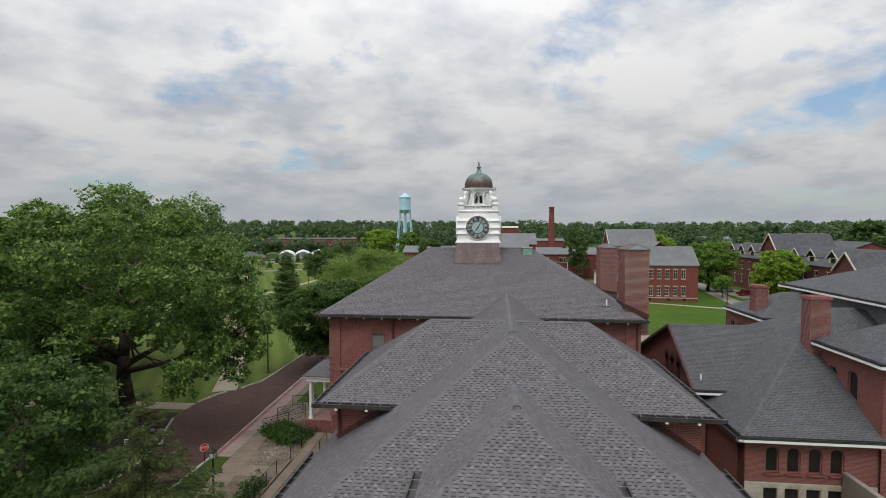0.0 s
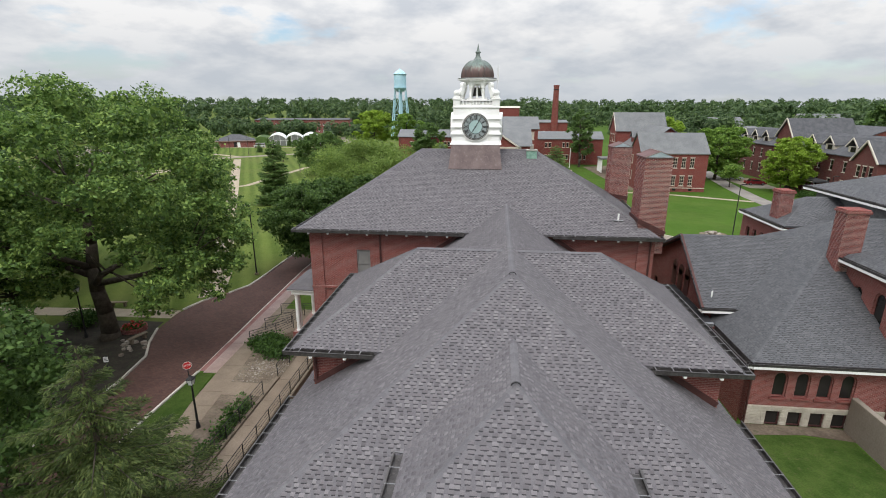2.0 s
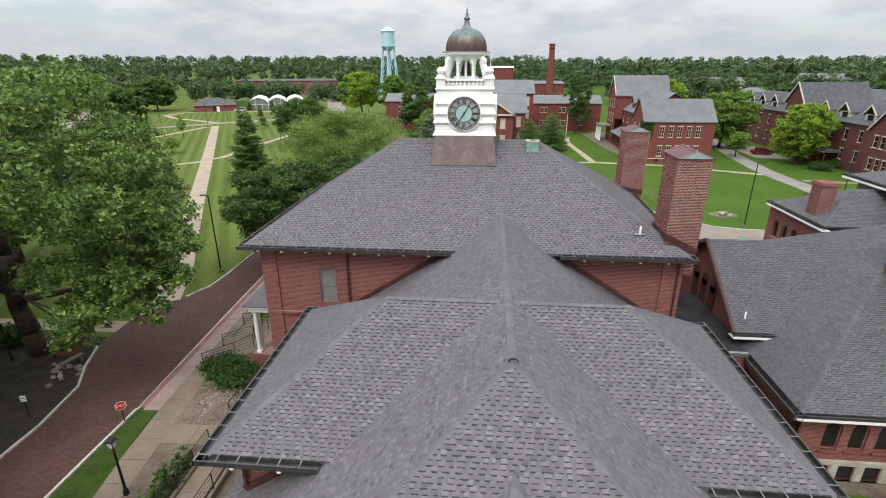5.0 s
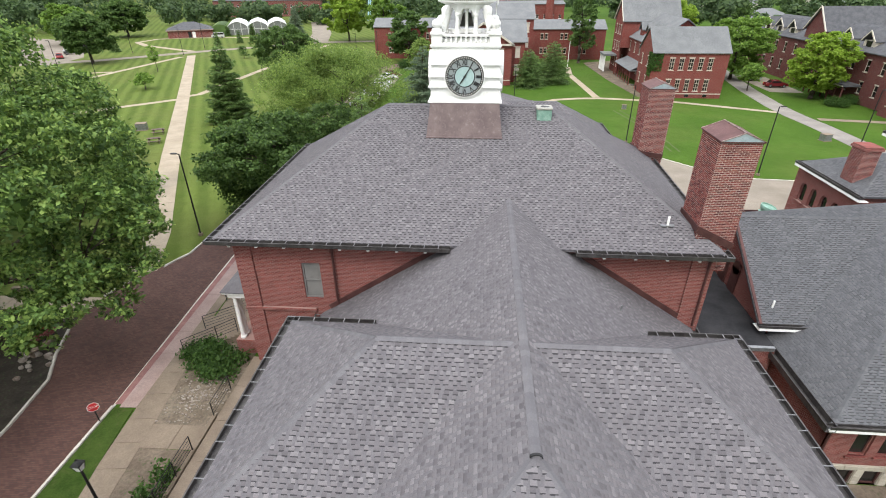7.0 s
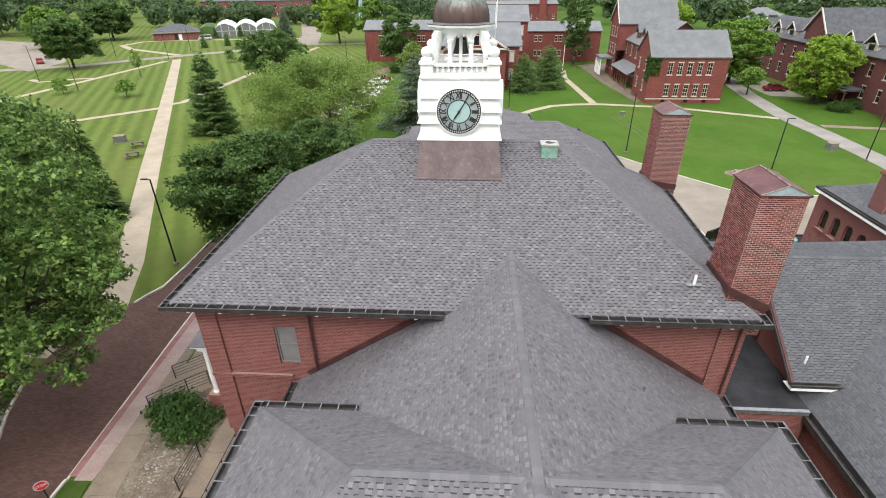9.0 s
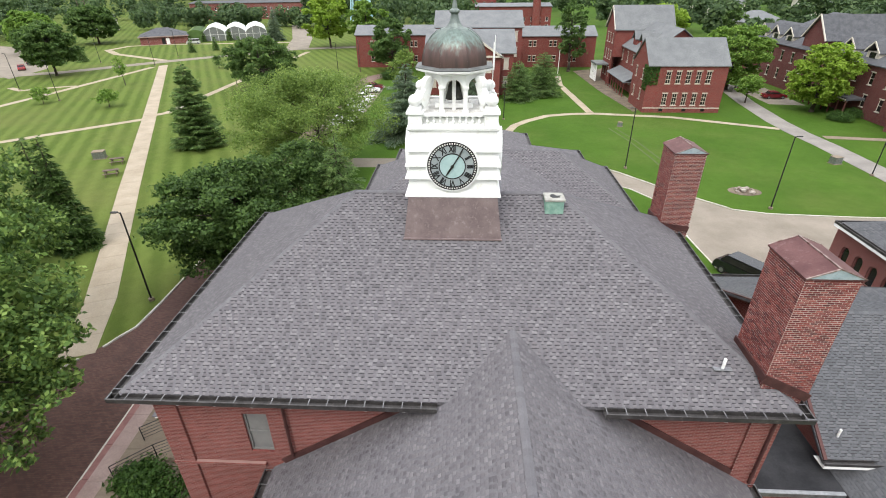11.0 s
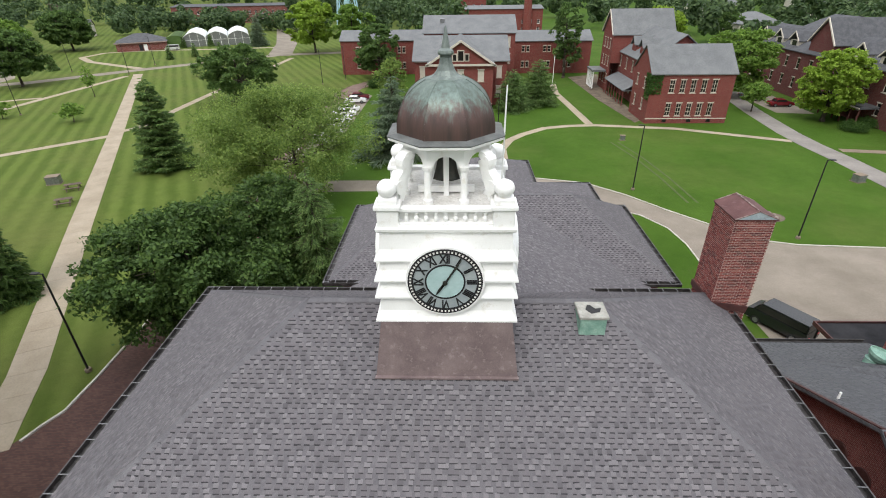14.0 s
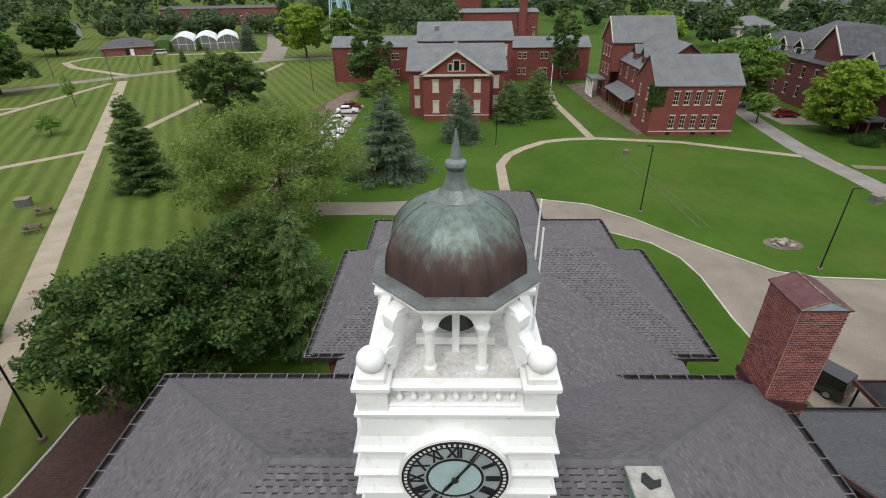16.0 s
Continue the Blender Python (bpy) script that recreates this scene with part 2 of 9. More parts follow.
M_CONCRETE = varied("buff_concrete", (0.192, 0.150, 0.110), (0.258, 0.205, 0.153), 0.5, 0.92, fine=14, fine_amt=0.35, dirt=(0.165, 0.132, 0.10))
M_DRIVE = varied("worn_concrete_drive", (0.192, 0.164, 0.130), (0.262, 0.226, 0.183), 0.25, 0.92, fine=10, fine_amt=0.3, dirt=(0.19, 0.165, 0.135))
M_WALK = varied("tan_concrete_walk", (0.300, 0.248, 0.180), (0.385, 0.325, 0.245), 0.4, 0.92, fine=14, fine_amt=0.3, dirt=(0.29, 0.245, 0.175))
M_ASPHALT = varied("worn_grey_asphalt", (0.205, 0.188, 0.170), (0.275, 0.252, 0.228), 0.3, 0.92, fine=12, fine_amt=0.35, dirt=(0.17, 0.155, 0.14))
M_LANE = varied("brown_brick_lane", (0.150, 0.098, 0.082), (0.215, 0.148, 0.125), 0.6, 0.9, fine=5, fine_amt=0.4)
M_TRACK = varied("worn_turf", (0.060, 0.092, 0.022), (0.090, 0.118, 0.034), 0.6, 0.95, fine=9, fine_amt=0.5)
M_SOIL = varied("brown_garden_soil", (0.112, 0.085, 0.062), (0.205, 0.162, 0.120), 0.7, 0.95, fine=6, fine_amt=0.5, dirt=(0.06, 0.08, 0.035))
M_KERB = varied("kerb_concrete", (0.45, 0.42, 0.36), (0.60, 0.57, 0.50), 1.2, 0.9, fine=18)
M_PALEPINK = varied("pale_pink_concrete", (0.300, 0.215, 0.190), (0.385, 0.285, 0.255), 0.6, 0.92, fine=14, fine_amt=0.3, dirt=(0.25, 0.19, 0.165))
M_PINK = varied("red_tactile_paving", (0.24, 0.115, 0.105), (0.32, 0.165, 0.15), 1.1, 0.9, fine=20, fine_amt=0.4)
M_DIRT = varied("bare_dirt", (0.135, 0.105, 0.074), (0.245, 0.200, 0.148), 0.9, 0.95, fine=6, fine_amt=0.6, dirt=(0.11, 0.10, 0.07))
# mulch tones lowered to carry the oak's shade in the colour
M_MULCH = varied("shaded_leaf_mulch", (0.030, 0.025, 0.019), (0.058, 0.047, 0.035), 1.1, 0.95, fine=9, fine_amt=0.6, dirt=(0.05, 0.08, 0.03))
M_MEMBRANE = varied("black_roof_membrane", (0.022, 0.022, 0.024), (0.042, 0.042, 0.045), 0.7, 0.9, spec=0.1, fine=12)
M_ROCK = varied("field_stone", (0.20, 0.155, 0.125), (0.42, 0.38, 0.33), 1.3, 0.9, fine=12, fine_amt=0.4)
M_RED = varied("red_sign_paint", (0.48, 0.02, 0.025), (0.56, 0.035, 0.04), 3, 0.45, fine=40, fine_amt=0.1)
M_BARK = varied("tree_bark", (0.05, 0.040, 0.030), (0.10, 0.082, 0.062), 3, 0.95, fine=18, fine_amt=0.5, bump_amt=0.6)
M_TANK = varied("pale_blue_tank_paint", (0.34, 0.55, 0.64), (0.44, 0.64, 0.72), 0.3, 0.5, fine=4, fine_amt=0.1)
M_GREENHOUSE = varied("greenhouse_film", (0.58, 0.62, 0.62), (0.72, 0.75, 0.74), 0.6, 0.4, fine=4, fine_amt=0.15)
M_BEIGE = varied("cream_siding", (0.52, 0.49, 0.42), (0.62, 0.58, 0.5), 0.8, 0.8, fine=10)
M_WOOD = varied("weathered_wood", (0.085, 0.060, 0.050), (0.150, 0.105, 0.085), 2, 0.8, fine=30)
M_TYRE = varied("tyre_rubber", (0.014, 0.014, 0.014), (0.025, 0.025, 0.025), 5, 0.85, fine=40)


def glass(name, tint=(0.014, 0.013, 0.012), rough=0.12):
    m, nt, b = material(name, rough, 0, 0.35)
    v = coords(nt)
    nt.links.new(ramp(nt, noisy(nt, v, 0.7, 2), [(0.3, tint), (0.7, tuple(c * 1.9 for c in tint))]), b.inputs["Base Color"])
    return m


M_GLASS = glass("dark_window_glass")


def paint(name, c):
    m, nt, b = material(name, 0.25, 0.1, 0.5)
    v = coords(nt)
    nt.links.new(ramp(nt, noisy(nt, v, 1.5, 3), [(0.3, tuple(k * 0.9 for k in c)), (0.7, c)]), b.inputs["Base Color"])
    b.inputs["Coat Weight"].default_value = 0.4
    return m


def leaf_material(name, dark, light, yellow, through_light=0.45, patch=0.45):
    m, nt, b = material(name, 0.6, 0, 0.25)
    col = ramp(nt, island_random(nt), [(0.0, dark), (0.55, light), (1.0, yellow)])
    col = blend(nt, 0.55, col, ramp(nt, noisy(nt, coords(nt), patch, 3), [(0.3, (0.55, 0.58, 0.55)), (0.7, (1.0, 1.0, 1.0))]), "MULTIPLY")
    nt.links.new(col, b.inputs["Base Color"])
    tr = nt.nodes.new("ShaderNodeBsdfTranslucent")
    nt.links.new(col, tr.inputs["Color"])
    mx = nt.nodes.new("ShaderNodeMixShader")
    mx.inputs[0].default_value = through_light
    nt.links.new(b.outputs[0], mx.inputs[1])
    nt.links.new(tr.outputs[0], mx.inputs[2])
    nt.links.new(mx.outputs[0], nt.nodes["Material Output"].inputs["Surface"])
    return m


M_OAK = leaf_material("oak_leaf", (0.054, 0.106, 0.028), (0.148, 0.250, 0.058), (0.292, 0.402, 0.098), 0.36)
M_GREEN = leaf_material("fresh_green_leaf", (0.110, 0.200, 0.034), (0.180, 0.305, 0.050), (0.260, 0.395, 0.075), 0.45)
M_MAPLE = leaf_material("maple_leaf", (0.060, 0.112, 0.032), (0.106, 0.186, 0.048), (0.168, 0.262, 0.066))
M_LIGHT = leaf_material("bright_leaf", (0.190, 0.300, 0.034), (0.290, 0.430, 0.052), (0.380, 0.510, 0.075), 0.5)
M_LOCUST = leaf_material("locust_leaf", (0.122, 0.195, 0.045), (0.205, 0.300, 0.068), (0.290, 0.385, 0.098), 0.5)
M_LINDEN = leaf_material("linden_leaf", (0.040, 0.080, 0.020), (0.078, 0.142, 0.034), (0.130, 0.212, 0.052), 0.42)
M_OLIVE = leaf_material("olive_spruce_needle", (0.038, 0.063, 0.017), (0.078, 0.112, 0.029), (0.155, 0.190, 0.056), 0.38)
M_SPRUCE = leaf_material("spruce_needle", (0.090, 0.160, 0.050), (0.155, 0.255, 0.078), (0.250, 0.350, 0.110), 0.5)
M_BLUESPRUCE = leaf_material("blue_spruce_needle", (0.105, 0.160, 0.095), (0.180, 0.250, 0.150), (0.270, 0.335, 0.225), 0.5)
M_SHRUB = leaf_material("shrub_leaf", (0.034, 0.074, 0.016), (0.066, 0.135, 0.028), (0.105, 0.19, 0.04))
M_FOREST = leaf_material("far_wood_leaf", (0.048, 0.088, 0.036), (0.078, 0.132, 0.049), (0.122, 0.180, 0.064), 0.36, 0.05)


def lawn_material():
    m, nt, b = material("mown_grass", 0.95, 0, 0.1)
    v = coords(nt)
    sep = nt.nodes.new("ShaderNodeSeparateXYZ")
    nt.links.new(v, sep.inputs[0])
    # mowing stripes across the west lawn, parallel to the long walk
    across = math_node(nt, "ADD", math_node(nt, "MULTIPLY", sep.outputs["X"], 0.895), math_node(nt, "MULTIPLY", sep.outputs["Y"], 0.455))
    wob = math_node(nt, "ADD", across, math_node(nt, "MULTIPLY", noisy(nt, v, 0.25, 2), 0.8))
    wave = math_node(nt, "MULTIPLY", math_node(nt, "SINE", math_node(nt, "MULTIPLY", wob, 2.6)), ramp(nt, noisy(nt, v, 0.07, 3), [(0.36, (0.45, 0.45, 0.45)), (0.55, (1.0, 1.0, 1.0))]))
    stripe = ramp(nt, math_node(nt, "ADD", math_node(nt, "MULTIPLY", wave, 0.5), 0.5), [(0.15, (0.081, 0.118, 0.022)), (0.85, (0.124, 0.164, 0.037))])
    stripe = blend(nt, ramp(nt, noisy(nt, v, 0.05, 5, 0.65), [(0.45, (0, 0, 0)), (0.7, (0.8, 0.8, 0.8))]), stripe, (0.132, 0.144, 0.044))
    east = ramp(nt, noisy(nt, v, 0.12, 5), [(0.3, (0.046, 0.097, 0.010)), (0.7, (0.072, 0.133, 0.018))])
    east = blend(nt, ramp(nt, noisy(nt, v, 0.045, 6, 0.7), [(0.48, (0, 0, 0)), (0.68, (0.75, 0.75, 0.75))]), east, (0.097, 0.130, 0.029))
    east = blend(nt, ramp(nt, noisy(nt, v, 0.35, 6, 0.75), [(0.60, (0, 0, 0)), (0.78, (0.7, 0.7, 0.7))]), east, (0.085, 0.098, 0.030))
    side = math_node(nt, "GREATER_THAN", sep.outputs["X"], -21.0)
    col = blend(nt, side, stripe, east)
    col = blend(nt, 0.55, col, ramp(nt, noisy(nt, v, 0.9, 6, 0.7), [(0.3, (0.62, 0.68, 0.55)), (0.7, (1.0, 1.0, 0.95))]), "MULTIPLY")
    col = blend(nt, 0.5, col, ramp(nt, noisy(nt, v, 14, 3), [(0.3, (0.45, 0.5, 0.4)), (0.7, (1.0, 1.0, 1.0))]), "MULTIPLY")
    nt.links.new(col, b.inputs["Base Color"])
    bump(nt, b, noisy(nt, v, 30, 3), 0.6, 0.04)
    return m


M_LAWN = lawn_material()
M_VERGE = varied("darker_verge_grass", (0.034, 0.066, 0.011), (0.062, 0.098, 0.020), 0.8, 0.95, spec=0.1, fine=16, fine_amt=0.5, bump_amt=0.6, dirt=(0.075, 0.080, 0.030))


def brick_road_material():
    m, nt, b = material("brick_road", 0.85, 0, 0.3)
    v = coords(nt)
    t = nt.nodes.new("ShaderNodeTexBrick")
    t.inputs["Scale"].default_value = 1.0
    t.inputs["Brick Width"].default_value = 0.22
    t.inputs["Row Height"].default_value = 0.105
    t.inputs["Mortar Size"].default_value = 0.008
    t.inputs["Color1"].default_value = (0.084, 0.041, 0.033, 1)
    t.inputs["Color2"].default_value = (0.126, 0.066, 0.051, 1)
    t.inputs["Mortar"].default_value = (0.055, 0.042, 0.038, 1)
    nt.links.new(v, t.inputs["Vector"])
    col = blend(nt, 0.6, t.outputs["Color"], ramp(nt, noisy(nt, v, 0.35, 6), [(0.3, (0.55, 0.52, 0.52)), (0.7, (1.0, 0.98, 0.98))]), "MULTIPLY")
    spots = ramp(nt, noisy(nt, v, 2.2, 6, 0.75), [(0.64, (0, 0, 0)), (0.72, (1, 1, 1))])
    col = blend(nt, spots, col, (0.150, 0.100, 0.076))
    nt.links.new(col, b.inputs["Base Color"])
    bump(nt, b, t.outputs["Fac"], -0.5, 0.01)
    return m


M_ROAD = brick_road_material()


def dome_material():
    m, nt, b = material("weathered_copper", 0.42, 0.35, 0.4)
    v = coords(nt)
    sep = nt.nodes.new("ShaderNodeSeparateXYZ")
    nt.links.new(v, sep.inputs[0])
    # verdigris runs down from the crown, brown copper lower down
    streak = nt.nodes.new("ShaderNodeMapping")
    streak.inputs["Scale"].default_value = (7.0, 7.0, 0.8)
    nt.links.new(v, streak.inputs["Vector"])
    runs = noisy(nt, streak.outputs[0], 1.0, 5, 0.7)
    h = math_node(nt, "ADD", sep.outputs["Z"], math_node(nt, "MULTIPLY", math_node(nt, "SUBTRACT", runs, 0.5), 1.3))
    fac = ramp(nt, math_node(nt, "MULTIPLY", h, 0.5), [(0.24, (0, 0, 0)), (0.46, (1, 1, 1))])
    brown = ramp(nt, noisy(nt, streak.outputs[0], 0.6, 4), [(0.3, (0.060, 0.045, 0.042)), (0.7, (0.135, 0.078, 0.068))])
    green = ramp(nt, runs, [(0.3, (0.072, 0.092, 0.080)), (0.7, (0.160, 0.210, 0.184))])
    nt.links.new(blend(nt, fac, brown, green), b.inputs["Base Color"])
    bump(nt, b, noisy(nt, v, 25, 3), 0.15, 0.01)
    return m


M_DOME = dome_material()
M_LEAD = varied("weathered_lead_sheet", (0.105, 0.112, 0.108), (0.175, 0.185, 0.178), 2.5, 0.55, 0.2, fine=24, dirt=(0.09, 0.085, 0.08))
M_GRIMY = varied("grimy_white_boards", (0.62, 0.60, 0.56), (0.78, 0.77, 0.74), 2.2, 0.7, fine=14, fine_amt=0.3, dirt=(0.36, 0.33, 0.28))
M_LIDMETAL = varied("weathered_lid_metal", (0.26, 0.25, 0.22), (0.40, 0.39, 0.35), 4, 0.6, 0.1, fine=30, dirt=(0.22, 0.30, 0.26))
M_SPIKE = varied("dull_spike_copper", (0.13, 0.155, 0.145), (0.21, 0.245, 0.225), 3, 0.5, 0.3, fine=30, dirt=(0.27, 0.31, 0.28))

# ---- mesh helpers ----


class Shape:
    """Vertices and faces gathered into one mesh."""

    def __init__(self):
        self.v, self.f = [], []

    def face(self, *pts):
        n = len(self.v)
        self.v.extend(tuple(p) for p in pts)
        self.f.append(tuple(range(n, n + len(pts))))

    def box(self, x0, y0, z0, x1, y1, z1, c=0.0):
        if c <= 0:
            n = len(self.v)
            self.v += [(x, y, z) for z in (z0, z1) for y in (y0, y1) for x in (x0, x1)]
            self.f += [tuple(n + k for k in q) for q in ((0, 2, 3, 1), (4, 5, 7, 6), (0, 1, 5, 4), (1, 3, 7, 5), (3, 2, 6, 7), (2, 0, 4, 6))]
            return
        lo, hi = (x0, y0, z0), (x1, y1, z1)
        n = len(self.v)
        ids = {}
        for sx in (0, 1):
            for sy in (0, 1):
                for sz in (0, 1):
                    s = (sx, sy, sz)
                    for a in range(3):
                        p = [(hi[k] - (0 if k == a else c)) if s[k] else (lo[k] + (0 if k == a else c)) for k in range(3)]
                        ids[s, a] = len(self.v)
                        self.v.append(tuple(p))
        for a in range(3):
            o1, o2 = (a + 1) % 3, (a + 2) % 3
            for side in (0, 1):
                ring = []
                for p, q in ((0, 0), (1, 0), (1, 1), (0, 1)):
                    s = [0, 0, 0]
                    s[a], s[o1], s[o2] = side, p, q
                    ring.append(ids[tuple(s), a])
                self.f.append(tuple(ring if side else ring[::-1]))
            for p in (0, 1):
                for q in (0, 1):
                    s0, s1 = [0, 0, 0], [0, 0, 0]
                    s0[o1], s0[o2], s1[o1], s1[o2] = p, q, p, q
                    s1[a] = 1
                    s0, s1 = tuple(s0), tuple(s1)
                    quad = (ids[s0, o1], ids[s1, o1], ids[s1, o2], ids[s0, o2])
                    self.f.append(quad if (p ^ q) else quad[::-1])
        for s in [(a, b, d) for a in (0, 1) for b in (0, 1) for d in (0, 1)]:
            tri = (ids[s, 0], ids[s, 1], ids[s, 2])
            self.f.append(tri if (sum(s) % 2) else tri[::-1])

    def prism(self, pts, z0, z1):
        """An upright prism over a plan outline that runs counter-clockwise."""
        n, k = len(self.v), len(pts)
        self.v += [(x, y, z0) for x, y in pts] + [(x, y, z1) for x, y in pts]
        self.f.append(tuple(range(n + k, n + 2 * k)))
        self.f.append(tuple(range(n + k - 1, n - 1, -1)))
        for i in range(k):
            j = (i + 1) % k
            self.f.append((n + i, n + j, n + k + j, n + k + i))

    def lathe(self, profile, sides=16, cx=0.0, cy=0.0, turn=0.0, closed=True):
        n = len(self.v)
        for r, z in profile:
            for k in range(sides):
                a = turn + 2 * math.pi * k / sides
                self.v.append((cx + r * math.cos(a), cy + r * math.sin(a), z))
        for i in range(len(profile) - 1):
            for k in range(sides):
                j = (k + 1) % sides
                self.f.append((n + i * sides + k, n + i * sides + j, n + (i + 1) * sides + j, n + (i + 1) * sides + k))
        if closed:
            self.f.append(tuple(n + k for k in range(sides - 1, -1, -1)))
            self.f.append(tuple(n + (len(profile) - 1) * sides + k for k in range(sides)))

    def tube(self, a, b, r0, r1=None, sides=8):
        a, b = Vector(a), Vector(b)
        r1 = r0 if r1 is None else r1
        d = (b - a).normalized()
        s = d.cross(Vector((0, 0, 1)) if abs(d.z) < 0.9 else Vector((1, 0, 0))).normalized()
        t = d.cross(s)
        n = len(self.v)
        for p, r in ((a, r0), (b, r1)):
            for k in range(sides):
                w = 2 * math.pi * k / sides
                self.v.append(tuple(p + s * (r * math.cos(w)) + t * (r * math.sin(w))))
        for k in range(sides):
            j = (k + 1) % sides
            self.f.append((n + j, n + k, n + sides + k, n + sides + j))
        self.f.append(tuple(n + k for k in range(sides)))
        self.f.append(tuple(n + sides + k for k in range(sides - 1, -1, -1)))

    def bar(self, a, b, w, h):
        """A square-edged bar from a to b, w wide across and h deep."""
        a, b = Vector(a), Vector(b)
        d = (b - a).normalized()
        s = d.cross(Vector((0, 0, 1)) if abs(d.z) < 0.95 else Vector((0, 1, 0))).normalized() * (w / 2)
        t = s.cross(d).normalized() * (h / 2)
        n = len(self.v)
        for p in (a, b):
            self.v += [tuple(p - s - t), tuple(p + s - t), tuple(p + s + t), tuple(p - s + t)]
        self.f += [tuple(n + k for k in q) for q in ((0, 1, 2, 3), (7, 6, 5, 4), (0, 4, 5, 1), (1, 5, 6, 2), (2, 6, 7, 3), (3, 7, 4, 0))]

    def mesh(self, name, smooth=False):
        me = bpy.data.meshes.new(name)
        me.from_pydata(self.v, [], self.f)
        if smooth:
            me.polygons.foreach_set("use_smooth", [True] * len(me.polygons))
        me.update()
        return me


def quads_mesh(name, corners):
    """A mesh of loose quads from an array (n, 4, 3)."""
    n = len(corners)
    me = bpy.data.meshes.new(name)
    me.vertices.add(4 * n)
    me.vertices.foreach_set("co", np.ascontiguousarray(corners, dtype=np.float32).ravel())
    me.loops.add(4 * n)
    me.loops.foreach_set("vertex_index", np.arange(4 * n, dtype=np.int32))
    me.polygons.add(n)
    me.polygons.foreach_set("loop_start", np.arange(0, 4 * n, 4, dtype=np.int32))
    me.update(calc_edges=True)
    return me


def thing(name, label, category, group="", kind="", at=(0, 0, 0), turn=0.0):
    ob = new(name)
    ob.matrix_basis = pose(*at, 0, 0, turn)
    return tagged(ob, label, category, group, kind)


def part(name, shape, mat, parent=None, label="", smooth=False, kind=""):
    me = shape if isinstance(shape, bpy.types.Mesh) else shape.mesh(name, smooth)
    if mat is not None and not me.materials:
        me.materials.append(mat)
    ob = new(name, me)
    ob.parent = parent
    return tagged(ob, label, "", "", kind)

# ---- ground ----


def ground_height(x, y):
    d = math.hypot(x, y - 20)
    return 9.0 * max(0.0, min(1.0, (d - 330) / 600)) ** 1.3


ground_shape = Shape()
rings, sectors = [0, 40, 90, 160, 240, 330, 420, 520, 640, 800, 1000, 1400, 2000, 3000, 4500], 48
ground_shape.v.append((0, 20, 0))
for r in rings[1:]:
    for k in range(sectors):
        gx, gy = r * math.cos(2 * math.pi * k / sectors), 20 + r * math.sin(2 * math.pi * k / sectors)
        ground_shape.v.append((gx, gy, ground_height(gx, gy)))
for k in range(sectors):
    ground_shape.f.append((0, 1 + k, 1 + (k + 1) % sectors))
for i in range(len(rings) - 2):
    for k in range(sectors):
        j = (k + 1) % sectors
        a = 1 + i * sectors
        ground_shape.f.append((a + k, a + sectors + k, a + sectors + j, a + j))
tagged(part("ground", ground_shape, M_LAWN, None, smooth=True), "mown green campus lawn reaching to the far woods", "lawn", "", "structure")


def slab_path(pts, width, mat, label, top=0.035, piece=1.8, name="pavement", category="path"):
    """A walk of cast slabs along a centre line, each slab a piece of its own."""
    base = thing(name, label, category, "", "structure")
    stations = []
    for (x0, y0), (x1, y1) in zip(pts, pts[1:]):
        n = max(1, round(math.hypot(x1 - x0, y1 - y0) / piece))
        stations += [(x0 + (x1 - x0) * k / n, y0 + (y1 - y0) * k / n) for k in range(n)]
    stations.append(pts[-1])
    sides = []
    for i, (x, y) in enumerate(stations):
        xa, ya = stations[max(0, i - 1)]
        xb, yb = stations[min(len(stations) - 1, i + 1)]
        s = math.hypot(xb - xa, yb - ya) or 1
        nx, ny = (yb - ya) / s, -(xb - xa) / s
        sides.append(((x + nx * width / 2, y + ny * width / 2), (x - nx * width / 2, y - ny * width / 2)))
    for (r0, l0), (r1, l1) in zip(sides, sides[1:]):
        s = Shape()
        g = 0.012 / max(0.2, math.hypot(r1[0] - r0[0], r1[1] - r0[1]))
        mixp = lambda p, q, t: (p[0] + (q[0] - p[0]) * t, p[1] + (q[1] - p[1]) * t)
        s.prism([mixp(r0, r1, g), mixp(r0, r1, 1 - g), mixp(l0, l1, 1 - g), mixp(l0, l1, g)], -0.06, top + random.uniform(-0.003, 0.003))
        part("slab", s, mat, base)
    return base


def kerb(pts, label="pale concrete kerb along the brick road", h=0.13, w=0.16):
    base = thing("kerb", label, "kerb", "kerbs", "structure")
    for (x0, y0), (x1, y1) in zip(pts, pts[1:]):
        n = max(1, round(math.hypot(x1 - x0, y1 - y0) / 2.4))
        for k in range(n):
            a = (x0 + (x1 - x0) * (k + 0.004) / n, y0 + (y1 - y0) * (k + 0.004) / n)
            b = (x0 + (x1 - x0) * (k + 0.996) / n, y0 + (y1 - y0) * (k + 0.996) / n)
            d = math.hypot(b[0] - a[0], b[1] - a[1])
            nx, ny = (b[1] - a[1]) / d * w / 2, -(b[0] - a[0]) / d * w / 2
            s = Shape()
            s.prism([(a[0] + nx, a[1] + ny), (b[0] + nx, b[1] + ny), (b[0] - nx, b[1] - ny), (a[0] - nx, a[1] - ny)], -0.1, h - 0.02)
            c = 0.8
            s.prism([(a[0] + nx * c, a[1] + ny * c), (b[0] + nx * c, b[1] + ny * c), (b[0] - nx * c, b[1] - ny * c), (a[0] - nx * c, a[1] - ny * c)], h - 0.02, h)
            part("kerb_stone", s, M_KERB, base)


def sheet(name, pts, mat, label, category, top=0.012, kind="structure"):
    s = Shape()
    s.prism(pts, -0.05, top)
    return tagged(part(name, s, mat), label, category, "", kind)


